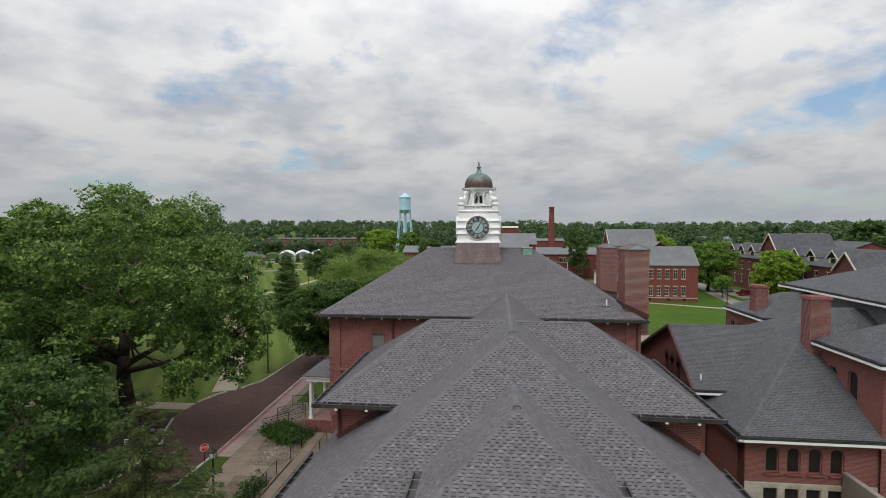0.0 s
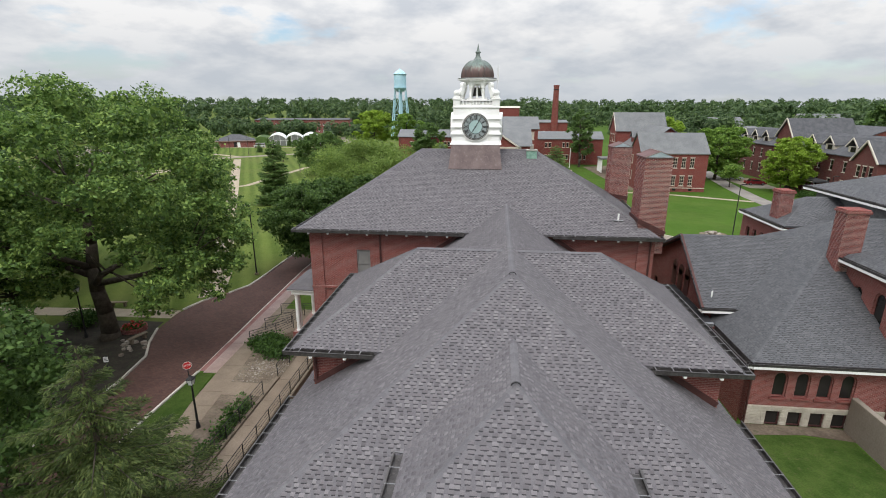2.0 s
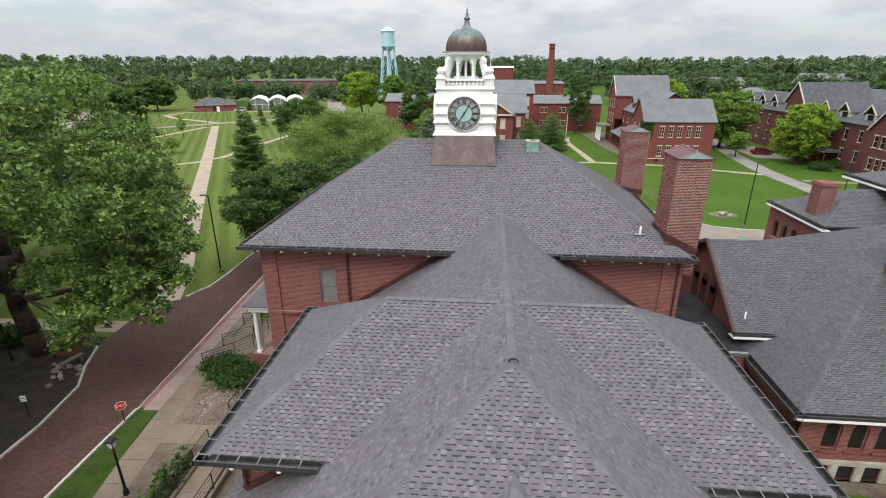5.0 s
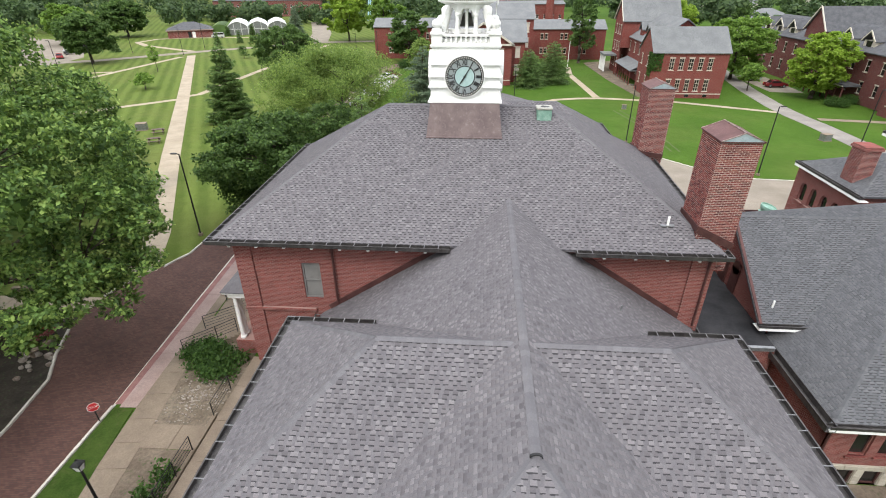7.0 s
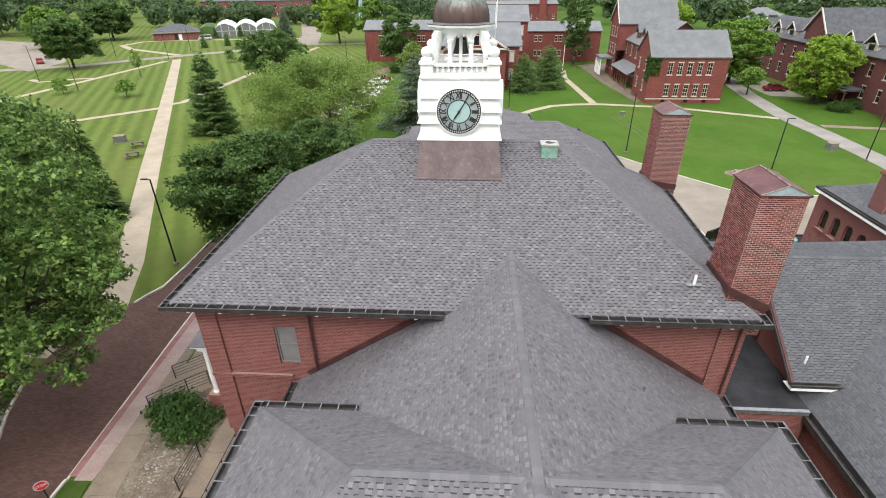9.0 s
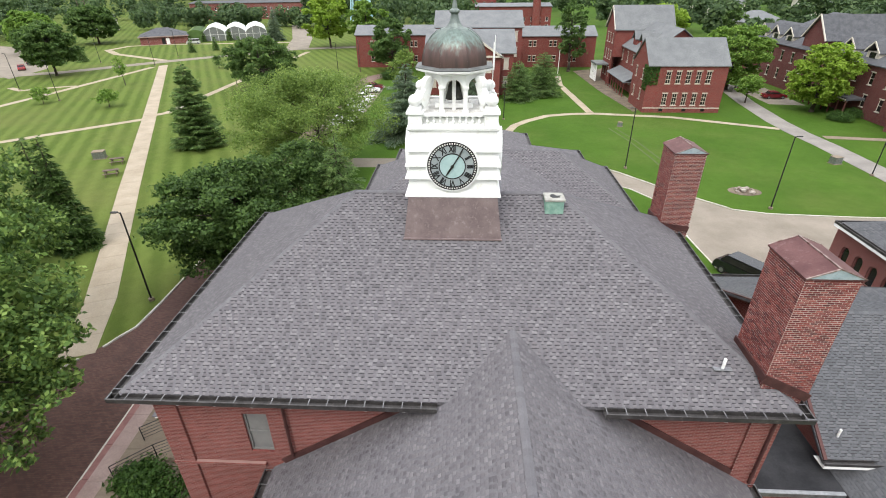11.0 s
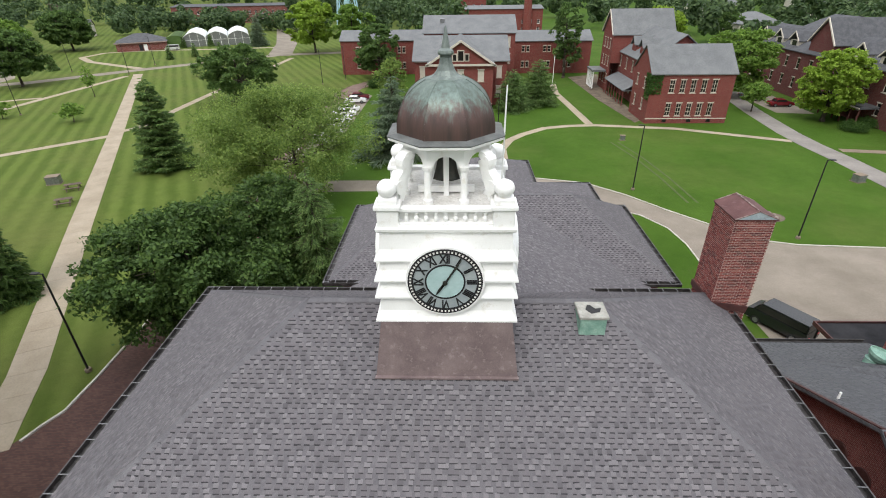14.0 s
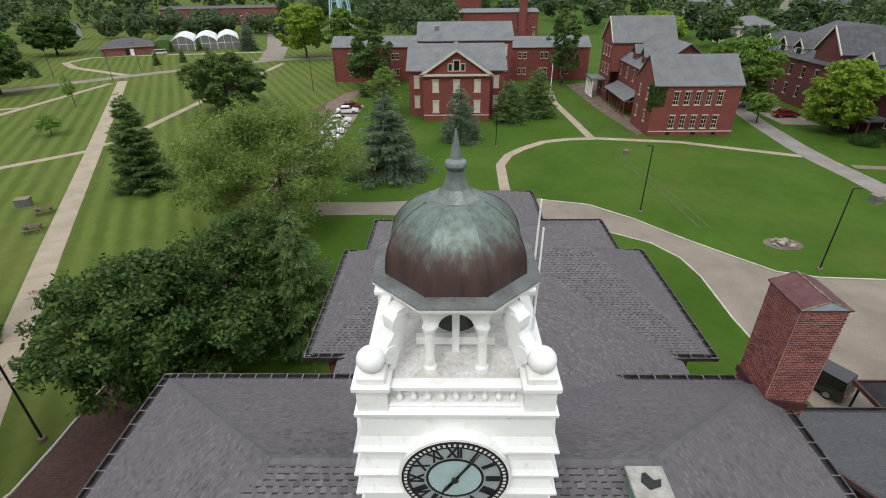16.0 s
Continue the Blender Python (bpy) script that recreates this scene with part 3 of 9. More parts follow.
sheet("road", [(-19.1, -70), (-19.1, -6.1), (-19.7, 5), (-20.2, 16), (-20.2, 44), (-21.0, 75), (-21.0, 88), (-24.3, 97), (-22.5, 109), (-17.6, 118), (-20.5, 121.5), (-26, 111.5), (-28.7, 97.5), (-26.2, 88), (-24.0, 60), (-23.7, 30),
              (-23.8, 11), (-24.4, 9.9), (-25.2, 8.6), (-26.3, 6.4), (-26.9, 3.5), (-26.6, 0.2), (-25.6, -2.2), (-24.3, -4.4), (-23.7, -8), (-23.5, -30), (-23.5, -70)], M_ROAD,
      "dark red-brown brick-paved road with worn patches", "road", 0.015)
kerb([(-23.5, -70), (-23.5, -30), (-23.7, -8), (-24.3, -4.4), (-25.6, -2.2), (-26.6, 0.2)])
kerb([(-26.9, 4.2), (-26.3, 6.4), (-25.8, 7.4)])
kerb([(-24.9, 8.6), (-24.5, 9.7), (-23.9, 10.9), (-23.75, 14), (-23.7, 30), (-24.0, 60), (-26.2, 88)])
kerb([(-19.1, -6.1), (-19.1, -30), (-19.1, -70)])
kerb([(-20.2, 44), (-20.2, 16), (-19.7, 5), (-19.1, -6.1)], "flush pale kerb edging the brick road", 0.03, 0.14)
slab_path([(-18.92, -5.9), (-19.45, 5), (-19.95, 16), (-20.05, 40)], 0.40, M_PINK, "dull red paver strip along the road edge", 0.03, 2.0)
slab_path([(-18.24, -6.1), (-18.75, 5), (-19.25, 16), (-19.35, 40)], 0.95, M_PALEPINK, "pale pinkish concrete strip beside the road", 0.04, 2.3)
slab_path([(-18.0, 2.4), (-18.2, 10), (-18.5, 40)], 0.9, M_CONCRETE, "buff concrete sidewalk beside the hall", 0.036, 2.3)
slab_path([(-16.25, -40), (-16.25, -13), (-16.9, -6.8), (-17.1, -5.0), (-17.65, -1.6), (-17.8, 2.4)], 1.5, M_CONCRETE, "weathered concrete sidewalk along the front wing", 0.036, 1.7)
slab_path([(-12.1, -40), (-12.1, -22), (-12.1, -1.8)], 1.35, M_CONCRETE, "pale concrete ramp between black railings", 0.30, 2.4)
slab_path([(-16.1, -7.85), (-12.9, -7.8)], 1.5, M_CONCRETE, "short concrete walk to the ramp", 0.03, 1.3)
sheet("bare_bed", [(-16.35, -7.1), (-12.95, -7.1), (-12.95, -0.6), (-17.2, -0.6)], M_DIRT, "bare dry dirt bed with stones", "dirt bed", 0.02)
sheet("weedy_bed", [(-15.6, -40), (-13.0, -40), (-13.0, -8.6), (-16.0, -8.6)], M_SOIL, "weedy dirt bed beside the ramp", "dirt bed", 0.02)
sheet("mulch_bed", [(-34.5, -14), (-23.75, -14), (-23.85, -8), (-24.45, -4.3), (-25.75, -2.1), (-26.8, 0.4), (-27.0, 1.6), (-36, 1.2)], M_MULCH, "leaf-strewn bare soil under the oak, darkened for its shade", "soil", 0.02)

# the long walk and the cross walks of the west lawn
slab_path([(-26.2, 7.6), (-28.9, 14.2), (-41.0, 37.5), (-57.0, 69.0), (-89.0, 131.5)], 2.35, M_WALK, "long straight buff concrete walk across the lawn", 0.03, 2.6)
slab_path([(-57.4, 71.9), (-59.5, 69.9), (-71.5, 58.3), (-110, 21)], 1.6, M_WALK, "buff concrete cross walk on the lawn", 0.026, 2.2)
slab_path([(-59.4, 72.6), (-57.0, 75.5), (-56.3, 103.0), (-54.0, 160.0)], 1.6, M_WALK, "buff concrete walk leading up the lawn", 0.026, 2.6)
slab_path([(-90.5, 128.5), (-93.0, 96.0), (-97, 60)], 1.7, M_WALK, "buff concrete walk at the lawn edge", 0.026, 2.6)
slab_path([(-26.9, 3.2), (-33.5, 3.0), (-45, 2.2), (-62, 0.5)], 1.7, M_WALK, "buff concrete walk under the trees", 0.026, 2.2)
slab_path([(-150, 100), (-111, 120), (-92, 139.5), (-60.5, 167), (-40, 172)], 4.6, M_DRIVE, "pale concrete campus road beyond the lawn", 0.03, 6.0, "road", "road")
slab_path([(-60.5, 168), (-68, 200), (-88, 262)], 8.0, M_DRIVE, "wide pale concrete side street", 0.028, 8.0, "road", "road")
slab_path([(-92, 140), (-118.6, 155.3), (-128, 165), (-127, 176), (-118, 180.5), (-66.6, 187.8)], 2.2, M_WALK, "curving buff concrete walk", 0.026, 3.2)

# the drive behind the hall and the loop walk of the east lawn
sheet("driveway", [(-20.2, 46.0), (-9.5, 46.2), (8, 45.2), (14.4, 43.6), (17.2, 41.5), (20.4, 39.3), (22.2, 36.2), (22.7, 32.7), (22.5, 26.4), (22.8, 21.0), (23.0, 14.0), (60, 14.0), (60, 31.2), (41.5, 31.8), (33.2, 32.4), (29.8, 33.4),
                   (26.9, 36.6), (23.6, 40.4), (20.3, 44.8), (16.3, 48.7), (10.4, 50.4), (2, 50.6), (-10.1, 49.8), (-20.6, 49.8)], M_DRIVE, "stained pale concrete drive and parking court", "driveway", 0.02)
kerb([(60, 31.35), (41.5, 31.95), (33.2, 32.55), (29.9, 33.55), (27.0, 36.75), (23.7, 40.55), (20.4, 44.95), (16.35, 48.85), (10.4, 50.55)], "low worn kerb of the concrete drive", 0.07, 0.14)
kerb([(14.4, 43.5), (17.1, 41.4), (20.3, 39.2), (22.1, 36.1), (22.6, 32.7), (22.4, 26.4), (22.7, 21.0)], "low worn kerb of the concrete drive", 0.07, 0.14)
slab_path([(6.8, 50.7), (6.8, 55), (7.0, 63), (8.6, 67.4), (11.0, 70.5), (15.1, 74.2), (19.5, 75.6), (24.0, 76.0), (37.1, 73.6), (44.4, 70.0), (52.2, 66.2)], 1.35, M_WALK, "curved pale concrete loop walk on the lawn", 0.03, 2.0)
slab_path([(23.4, 76.8), (22.0, 103), (23.2, 114)], 1.4, M_WALK, "straight pale concrete walk to the brick hall", 0.026, 2.0)
slab_path([(53.5, 30), (54.0, 45), (54.2, 57.0), (53.9, 64), (54.2, 71), (55.9, 85), (57.8, 96), (62, 118)], 3.5, M_ASPHALT, "grey asphalt service road on the east side", 0.03, 4.5, "road", "road")
slab_path([(56.5, 61.6), (75, 58.5), (100, 54)], 1.5, M_CONCRETE, "short pale walk beside the service road", 0.026, 2.2)
sheet("car_park", [(59.7, 84), (66, 83), (67, 101), (60.3, 103)], M_DRIVE, "pale concrete car park by the brick building", "car park", 0.022)
sheet("car_park", [(-118, 110), (-120, 126), (-150, 166), (-190, 182), (-165, 140)], M_DRIVE, "pale concrete car park at the lawn edge", "car park", 0.024)
slab_path([(-108.0, 98.6), (-103.0, 95.6), (-97.4, 99.5), (-93.6, 101.0)], 1.4, M_WALK, "short buff walk joining the lawn walks", 0.024, 2.2)
sheet("brick_lane", [(-23.6, 58), (-23.6, 91), (-23.2, 102.5), (-22.2, 110), (-19.4, 115.6), (-14, 119.5), (-16, 123.5), (-21.0, 120.5), (-25.2, 113.5), (-27.2, 103.5), (-26.8, 92), (-26.6, 58)], M_LANE, "curved brown brick lane beside the parked cars", "lane", 0.018)
sheet("parking_strip", [(-23.55, 60), (-18.9, 60), (-18.7, 101.5), (-23.2, 102.5)], M_DRIVE, "pale concrete parking strip", "car park", 0.022)
sheet("garden_bed", [(28.4, 122), (29.6, 96), (31.6, 77.6), (33.9, 80), (33.6, 112), (37.0, 126)], M_SOIL, "bare brown planting bed beside the brick hall", "dirt bed", 0.02)

sheet("dirt_strip", [(16.4, -9.3), (19.5, -9.0), (22.0, -9.4), (22.0, -8.2), (16.4, -8.2)], M_SOIL, "bare dirt strip along the annex wall", "dirt bed", 0.02)

sheet("porch_paving", [(-17.2, -0.55), (-10.6, -0.55), (-10.6, 5.5), (-17.6, 5.5)], M_CONCRETE, "worn concrete paving round the porch", "paving", 0.025)
sheet("gravel_strip", [(-11.1, -40), (-5.5, -40), (-5.5, -4.9), (-11.1, -4.9)], M_SOIL, "bare brown strip along the hall wall", "dirt bed", 0.02)

for side in (0.0, 1.1):
    slab_path([(x + side, y) for x, y in ((24.3, 66.1), (25.7, 58.6), (26.5, 50.5), (26.8, 42.6))], 0.30, M_TRACK, "faint bare tyre track across the lawn", 0.014, 1.6)

sheet("verge", [(-19.0, -60), (-16.75, -60), (-16.7, -13.7), (-17.3, -10.0), (-17.85, -6.2), (-19.0, -6.2)], M_VERGE, "darker green grass verge beside the road", "grass", 0.05)
sheet("yard_grass", [(11.4, -24), (21.9, -24), (21.9, -9.3), (17.5, -9.1), (11.4, -9.5)], M_VERGE, "patchy green grass yard beside the annex", "grass", 0.018)

# ---- buildings: helpers ----


def wall(parent, p, q, z0, z1, mat, holes=(), thick=0.3, name="wall"):
    """A wall over the plan line p-q, seen from its right side, with openings (u0, u1, v0, v1, arched) cut through it."""
    p, q = Vector((*p, 0)), Vector((*q, 0))
    length = (q - p).length
    d = (q - p).normalized()
    n = Vector((d.y, -d.x, 0))
    us = sorted({0.0, length, *[h[0] for h in holes], *[h[1] for h in holes]})
    vs = sorted({z0, z1, *[h[2] for h in holes], *[h[3] for h in holes]})
    s = Shape()
    at = lambda u, v, back=0.0: tuple(p + d * u + Vector((0, 0, v)) - n * back)
    for u0, u1 in zip(us, us[1:]):
        for v0, v1 in zip(vs, vs[1:]):
            um, vm = (u0 + u1) / 2, (v0 + v1) / 2
            if any(h[0] < um < h[1] and h[2] < vm < h[3] for h in holes):
                continue
            s.face(at(u0, v0), at(u1, v0), at(u1, v1), at(u0, v1))
            s.face(at(u1, v0, thick), at(u0, v0, thick), at(u0, v1, thick), at(u1, v1, thick))
    for u0, u1, v0, v1, arched in holes:
        s.face(at(u0, v0), at(u0, v1), at(u0, v1, thick), at(u0, v0, thick))
        s.face(at(u1, v1), at(u1, v0), at(u1, v0, thick), at(u1, v1, thick))
        s.face(at(u0, v1), at(u1, v1), at(u1, v1, thick), at(u0, v1, thick))
        s.face(at(u1, v0), at(u0, v0), at(u0, v0, thick), at(u1, v0, thick))
        if arched:
            r, um = (u1 - u0) / 2, (u0 + u1) / 2
            arc = [(um + r * math.cos(math.pi * k / 10), v1 - r + r * math.sin(math.pi * k / 10)) for k in range(11)]
            for k in range(10):
                corner = (u1, v1) if k < 5 else (u0, v1)
                s.face(at(*arc[k]), at(*corner), at(*arc[k + 1]))
                s.face(at(*arc[k]), at(*arc[k + 1]), at(*arc[k + 1], thick), at(*arc[k], thick))
    s.face(at(0, z1), at(length, z1), at(length, z1, thick), at(0, z1, thick))
    part(name, s, mat, parent)
    return p, d, n


def window(parent, place, hole, trim=None, sill=True, bars=(1, 1), pane=None, lintel=True, deep=0.12):
    p, d, n = place
    u0, u1, v0, v1, arched = hole
    trim = trim or M_TRIM
    at = lambda u, v, back=0.0: p + d * u + Vector((0, 0, v)) - n * back
    w, mid, half = 0.07, deep, 0.035
    top = v1 - (u1 - u0) / 2 if arched else v1
    um = (u0 + u1) / 2

    def outline(e):
        """The opening's outline, drawn in by e."""
        if not arched:
            return [(u0 + e, v0 + e), (u1 - e, v0 + e), (u1 - e, v1 - e), (u0 + e, v1 - e)]
        r = (u1 - u0) / 2 - e
        return [(u0 + e, v0 + e), (u1 - e, v0 + e)] + [(um + r * math.cos(math.pi * k / 8), top + r * math.sin(math.pi * k / 8)) for k in range(9)]

    s = Shape()
    outer, inner = outline(0.0), outline(w)
    n_pts = len(outer)
    for ring, back in ((outer, mid - half), (inner, mid - half), (inner, mid + half), (outer, mid + half)):
        s.v += [tuple(at(u, v, back)) for u, v in ring]
    for k in range(n_pts):
        m = (k + 1) % n_pts
        for a in range(4):
            b = (a + 1) % 4
            s.f.append((a * n_pts + k, a * n_pts + m, b * n_pts + m, b * n_pts + k))
    win = part("window", s, trim, parent)
    for k in range(1, bars[0] + 1):
        u = u0 + (u1 - u0) * k / (bars[0] + 1)
        c = Shape()
        c.bar(at(u, v0 + w, mid), at(u, v1 - w, mid), 0.05, 0.04)
        part("glazing_bar", c, trim, win)
    for k in range(1, bars[1] + 1):
        v = v0 + (v1 - v0) * k / (bars[1] + 1)
        c = Shape()
        c.bar(at(u0 + w, v, mid - 0.005), at(u1 - w, v, mid - 0.005), 0.05, 0.06)
        part("glazing_bar", c, trim, win)
    g = Shape()
    if arched:
        r, um = (u1 - u0) / 2 - 0.02, (u0 + u1) / 2
        g.face(at(u0 + 0.02, v0, mid + 0.03), at(u1 - 0.02, v0, mid + 0.03), *[at(um + r * math.cos(math.pi * k / 10), top + r * math.sin(math.pi * k / 10), mid + 0.03) for k in range(11)])
    else:
        g.face(at(u0, v0, mid + 0.03), at(u1, v0, mid + 0.03), at(u1, v1, mid + 0.03), at(u0, v1, mid + 0.03))
    part("pane", g, pane or M_GLASS, win)
    if sill:
        c = Shape()
        c.bar(at(u0 - 0.1, v0 - 0.06, -0.02), at(u1 + 0.1, v0 - 0.06, -0.02), 0.16, 0.12)
        part("sill", c, trim, win)
    if lintel and not arched:
        c = Shape()
        c.bar(at(u0 - 0.1, v1 + 0.09, 0.04), at(u1 + 0.1, v1 + 0.09, 0.04), 0.12, 0.18)
        part("lintel", c, trim, win)
    return win


def facade(parent, p, q, z0, z1, mat, holes=(), trim=None, bars=(1, 1), sill=True, lintel=True, pane=None):
    place = wall(parent, p, q, z0, z1, mat, holes)
    for h in holes:
        window(parent, place, h, trim, sill, bars, pane, lintel)


def deck(parent, faces, mat=None, thick=0.16, name="roof"):
    s = Shape()
    for pts in faces:
        s.face(*pts)
        low = [(x, y, z - thick) for x, y, z in pts]
        s.face(*low[::-1])
        for i in range(len(pts)):
            j = (i + 1) % len(pts)
            s.face(pts[j], pts[i], low[i], low[j])
    return part(name, s, mat or M_DECK, parent)


def hip_faces(x0, y0, x1, y1, ze, slope):
    """The four faces of a hipped roof over a rectangle, each beginning with its eave."""
    w, h = x1 - x0, y1 - y0
    a, b, c, d = (x0, y0, ze), (x1, y0, ze), (x1, y1, ze), (x0, y1, ze)
    if w >= h:
        zr, ym = ze + slope * h / 2, (y0 + y1) / 2
        e, f = (x0 + h / 2, ym, zr), (x1 - h / 2, ym, zr)
        return [[a, b, f, e], [b, c, f], [c, d, e, f], [d, a, e]], [(e, f), (a, e), (d, e), (b, f), (c, f)]
    zr, xm = ze + slope * w / 2, (x0 + x1) / 2
    e, f = (xm, y0 + w / 2, zr), (xm, y1 - w / 2, zr)
    return [[a, b, e], [b, c, f, e], [c, d, f], [d, a, e, f]], [(e, f), (a, e), (b, e), (c, f), (d, f)]


def course_spans(pts, step):
    """The rows of a roof face: the frame of the face, and for each course its height up the slope and its ends."""
    o = Vector(pts[0])
    u = (Vector(pts[1]) - o).normalized()
    nrm = Vector((0, 0, 0))
    for i in range(1, len(pts) - 1):
        nrm += (Vector(pts[i]) - o).cross(Vector(pts[i + 1]) - o)
    nrm.normalize()
    v = nrm.cross(u)
    flat = [((Vector(p) - o).dot(u), (Vector(p) - o).dot(v)) for p in pts]
    rows = []
    r = 0.0
    while r < max(b for _, b in flat) - 0.03:
        probe = r + step * 0.5
        cuts = []
        for (a0, b0), (a1, b1) in zip(flat, flat[1:] + flat[:1]):
            if (b0 - probe) * (b1 - probe) < 0:
                cuts.append(a0 + (a1 - a0) * (probe - b0) / (b1 - b0))
        if len(cuts) >= 2:
            rows.append((r, min(cuts), max(cuts)))
        r += step
    return o, u, v, nrm, rows


def tabs_mesh(name, tabs):
    """Shingle tabs as one mesh: each tab a top and a dark butt that slopes to the course below, its shade line
    included.
    """
    n = len(tabs)
    co = np.array(tabs, dtype=np.float32)
    me = bpy.data.meshes.new(name)
    me.vertices.add(6 * n)
    me.vertices.foreach_set("co", co.ravel())
    loops = (np.arange(n, dtype=np.int32)[:, None] * 6 + np.array([0, 1, 2, 3, 4, 5, 1, 0], dtype=np.int32)[None]).ravel()
    me.loops.add(8 * n)
    me.loops.foreach_set("vertex_index", loops)
    me.polygons.add(2 * n)
    me.polygons.foreach_set("loop_start", np.arange(0, 8 * n, 4, dtype=np.int32))
    me.update(calc_edges=True)
    me.polygons.foreach_set("material_index", np.tile([0, 1], n).astype(np.int32))
    return me


def shingles(parent, faces, mat=None, step=0.127, rng=None, keep_out=None, taken=None, wide=(0.10, 0.18)):
    """Laminated shingles laid in courses over the roof faces; those for which keep_out holds go to the list taken instead."""
    rng = rng or random.Random(7)
    tabs = []
    for pts in faces:
        o, u, v, nrm, rows = course_spans(pts, step)
        # butts with painted shade bands: full facing south, nearly flush on the others
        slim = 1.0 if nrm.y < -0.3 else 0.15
        for r, a, b in rows:
            x = a - rng.uniform(0, 0.3)
            while x < b:
                w = rng.uniform(*wide) if rng.random() < 0.88 else rng.uniform(0.08, 0.30)
                x0, x1 = max(x, a), min(x + w, b)
                x += w + rng.uniform(0.07, 0.15)
                if x1 - x0 < 0.05:
                    continue
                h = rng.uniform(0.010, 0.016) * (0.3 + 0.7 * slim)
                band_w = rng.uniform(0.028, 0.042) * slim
                base = o + u * x0 + v * (r + rng.uniform(-0.005, 0.005))
                if keep_out and keep_out(base):
                    taken.append((base, u, v, nrm, x1 - x0, h))
                    continue
                up = v * (step - 0.012)
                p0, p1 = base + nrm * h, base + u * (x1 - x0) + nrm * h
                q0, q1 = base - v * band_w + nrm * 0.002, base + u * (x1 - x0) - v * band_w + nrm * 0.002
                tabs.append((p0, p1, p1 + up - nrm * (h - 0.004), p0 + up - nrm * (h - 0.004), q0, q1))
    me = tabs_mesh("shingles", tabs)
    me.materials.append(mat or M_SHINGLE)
    me.materials.append(M_BUTT_SHADE)
    return part("shingles", me, None, parent, "overlapping grey asphalt shingles", kind="stuff")


def ridge_caps(parent, lines, mat=None, w=0.12, drop=0.07):
    s = Shape()
    for a, b in lines:
        a, b = Vector(a), Vector(b)
        n = max(1, round((b - a).length / 0.22))
        d = (b - a) / n
        side = d.cross(Vector((0, 0, 1))).normalized() * w
        for k in range(n):
            p, q = a + d * k, a + d * (k + 1.12)
            lift0, lift1 = Vector((0, 0, 0.016)), Vector((0, 0, 0.028))
            low = Vector((0, 0, -drop))
            i = len(s.v)
            s.v += [tuple(c) for c in (p - side + low + lift0, p + lift0, p + side + low + lift0, q - side + low + lift1, q + lift1, q + side + low + lift1)]
            s.f += [(i, i + 1, i + 4, i + 3), (i + 1, i + 2, i + 5, i + 4)]
    return part("ridge_capping", s, mat or M_CAP, parent, "pale ridge cap shingles", kind="stuff")


def gutter(parent, a, b, width=0.30, depth=0.15, strap=0.62, straps=True, mat=None):
    """A box gutter along an eave from a to b, the outside on its right, with light straps across it."""
    a, b = Vector(a), Vector(b)
    d = (b - a).normalized()
    n = Vector((d.y, -d.x, 0))
    s = Shape()
    th = 0.025
    outline = [(0.013, 0.024), (-0.037, 0.024), (-0.037, 0.0), (-th, 0.0), (-th, 0.01 - depth), (th - width, 0.01 - depth),
               (th - width, 0.02), (-width, 0.02), (-width, -0.01 - depth), (0.0, -0.01 - depth), (0.0, 0.0), (0.013, 0.0)]
    m = len(outline)
    for end in (a, b):
        s.v += [tuple(end + n * u + Vector((0, 0, z))) for u, z in outline]
    for i in range(m):
        j = (i + 1) % m
        s.f.append((i, j, m + j, m + i))
    s.f += [tuple(range(m - 1, -1, -1)), tuple(range(m, 2 * m))]
    g = part("gutter", s, mat or M_GUTTER, parent, "dark metal box gutter")
    if straps:
        st = Shape()
        L = (b - a).length
        st.bar(-n * 0.006, -n * (width + 0.03), 0.035, 0.014)
        me = st.mesh("strap")
        me.materials.append(M_STRAP)
        for k in range(int(L / strap) + 1):
            ob = part("strap", me, None, g)
            ob.location = a + d * min(L - 0.03, 0.05 + k * strap) + Vector((0, 0, 0.022))
    return g


def eave_blocks(parent, a, b, gap=1.15):
    """Small white blocks under the eave."""
    a, b = Vector(a), Vector(b)
    n = max(1, int((b - a).length / gap))
    s = Shape()
    s.box(-0.06, -0.06, -0.05, 0.06, 0.06, 0.05, 0.012)
    me = s.mesh("eave_block")
    me.materials.append(M_WHITE)
    for k in range(n):
        ob = part("eave_block", me, None, parent)
        ob.location = a + (b - a) * ((k + 0.5) / n)


def brick_stack(x0, y0, x1, y1, z0, z1, rng, keep=None, kept=None):
    """Bricks laid in courses round a shaft; those picked by keep go to the list kept."""
    s = Shape()
    z, k = z0, 0
    course, length, j = 0.075, 0.215, 0.023
    while z + course <= z1 + 0.001:
        for side in range(4):
            span = (x1 - x0) if side % 2 == 0 else (y1 - y0)
            u = -(length / 2 if (k + side) % 2 else 0)
            while u < span:
                a, b = max(u, 0) + j / 2, min(u + length, span) - j / 2
                u += length
                if b - a < 0.03:
                    continue
                out = rng.uniform(-0.003, 0.004)
                lo, hi = z + j / 2, z + course - j / 2
                if side == 0:
                    q = (x0 + a, y0 - 0.012 - out, lo, x0 + b, y0 + 0.03, hi)
                elif side == 1:
                    q = (x1 - 0.03, y0 + a, lo, x1 + 0.012 + out, y0 + b, hi)
                elif side == 2:
                    q = (x0 + a, y1 - 0.03, lo, x0 + b, y1 + 0.012 + out, hi)
                else:
                    q = (x0 - 0.012 - out, y0 + a, lo, x0 + 0.03, y0 + b, hi)
                if keep and len(kept) < 300 and keep(side, q):
                    kept.append(q)
                else:
                    s.box(*q)
        z += course
        k += 1
    return s


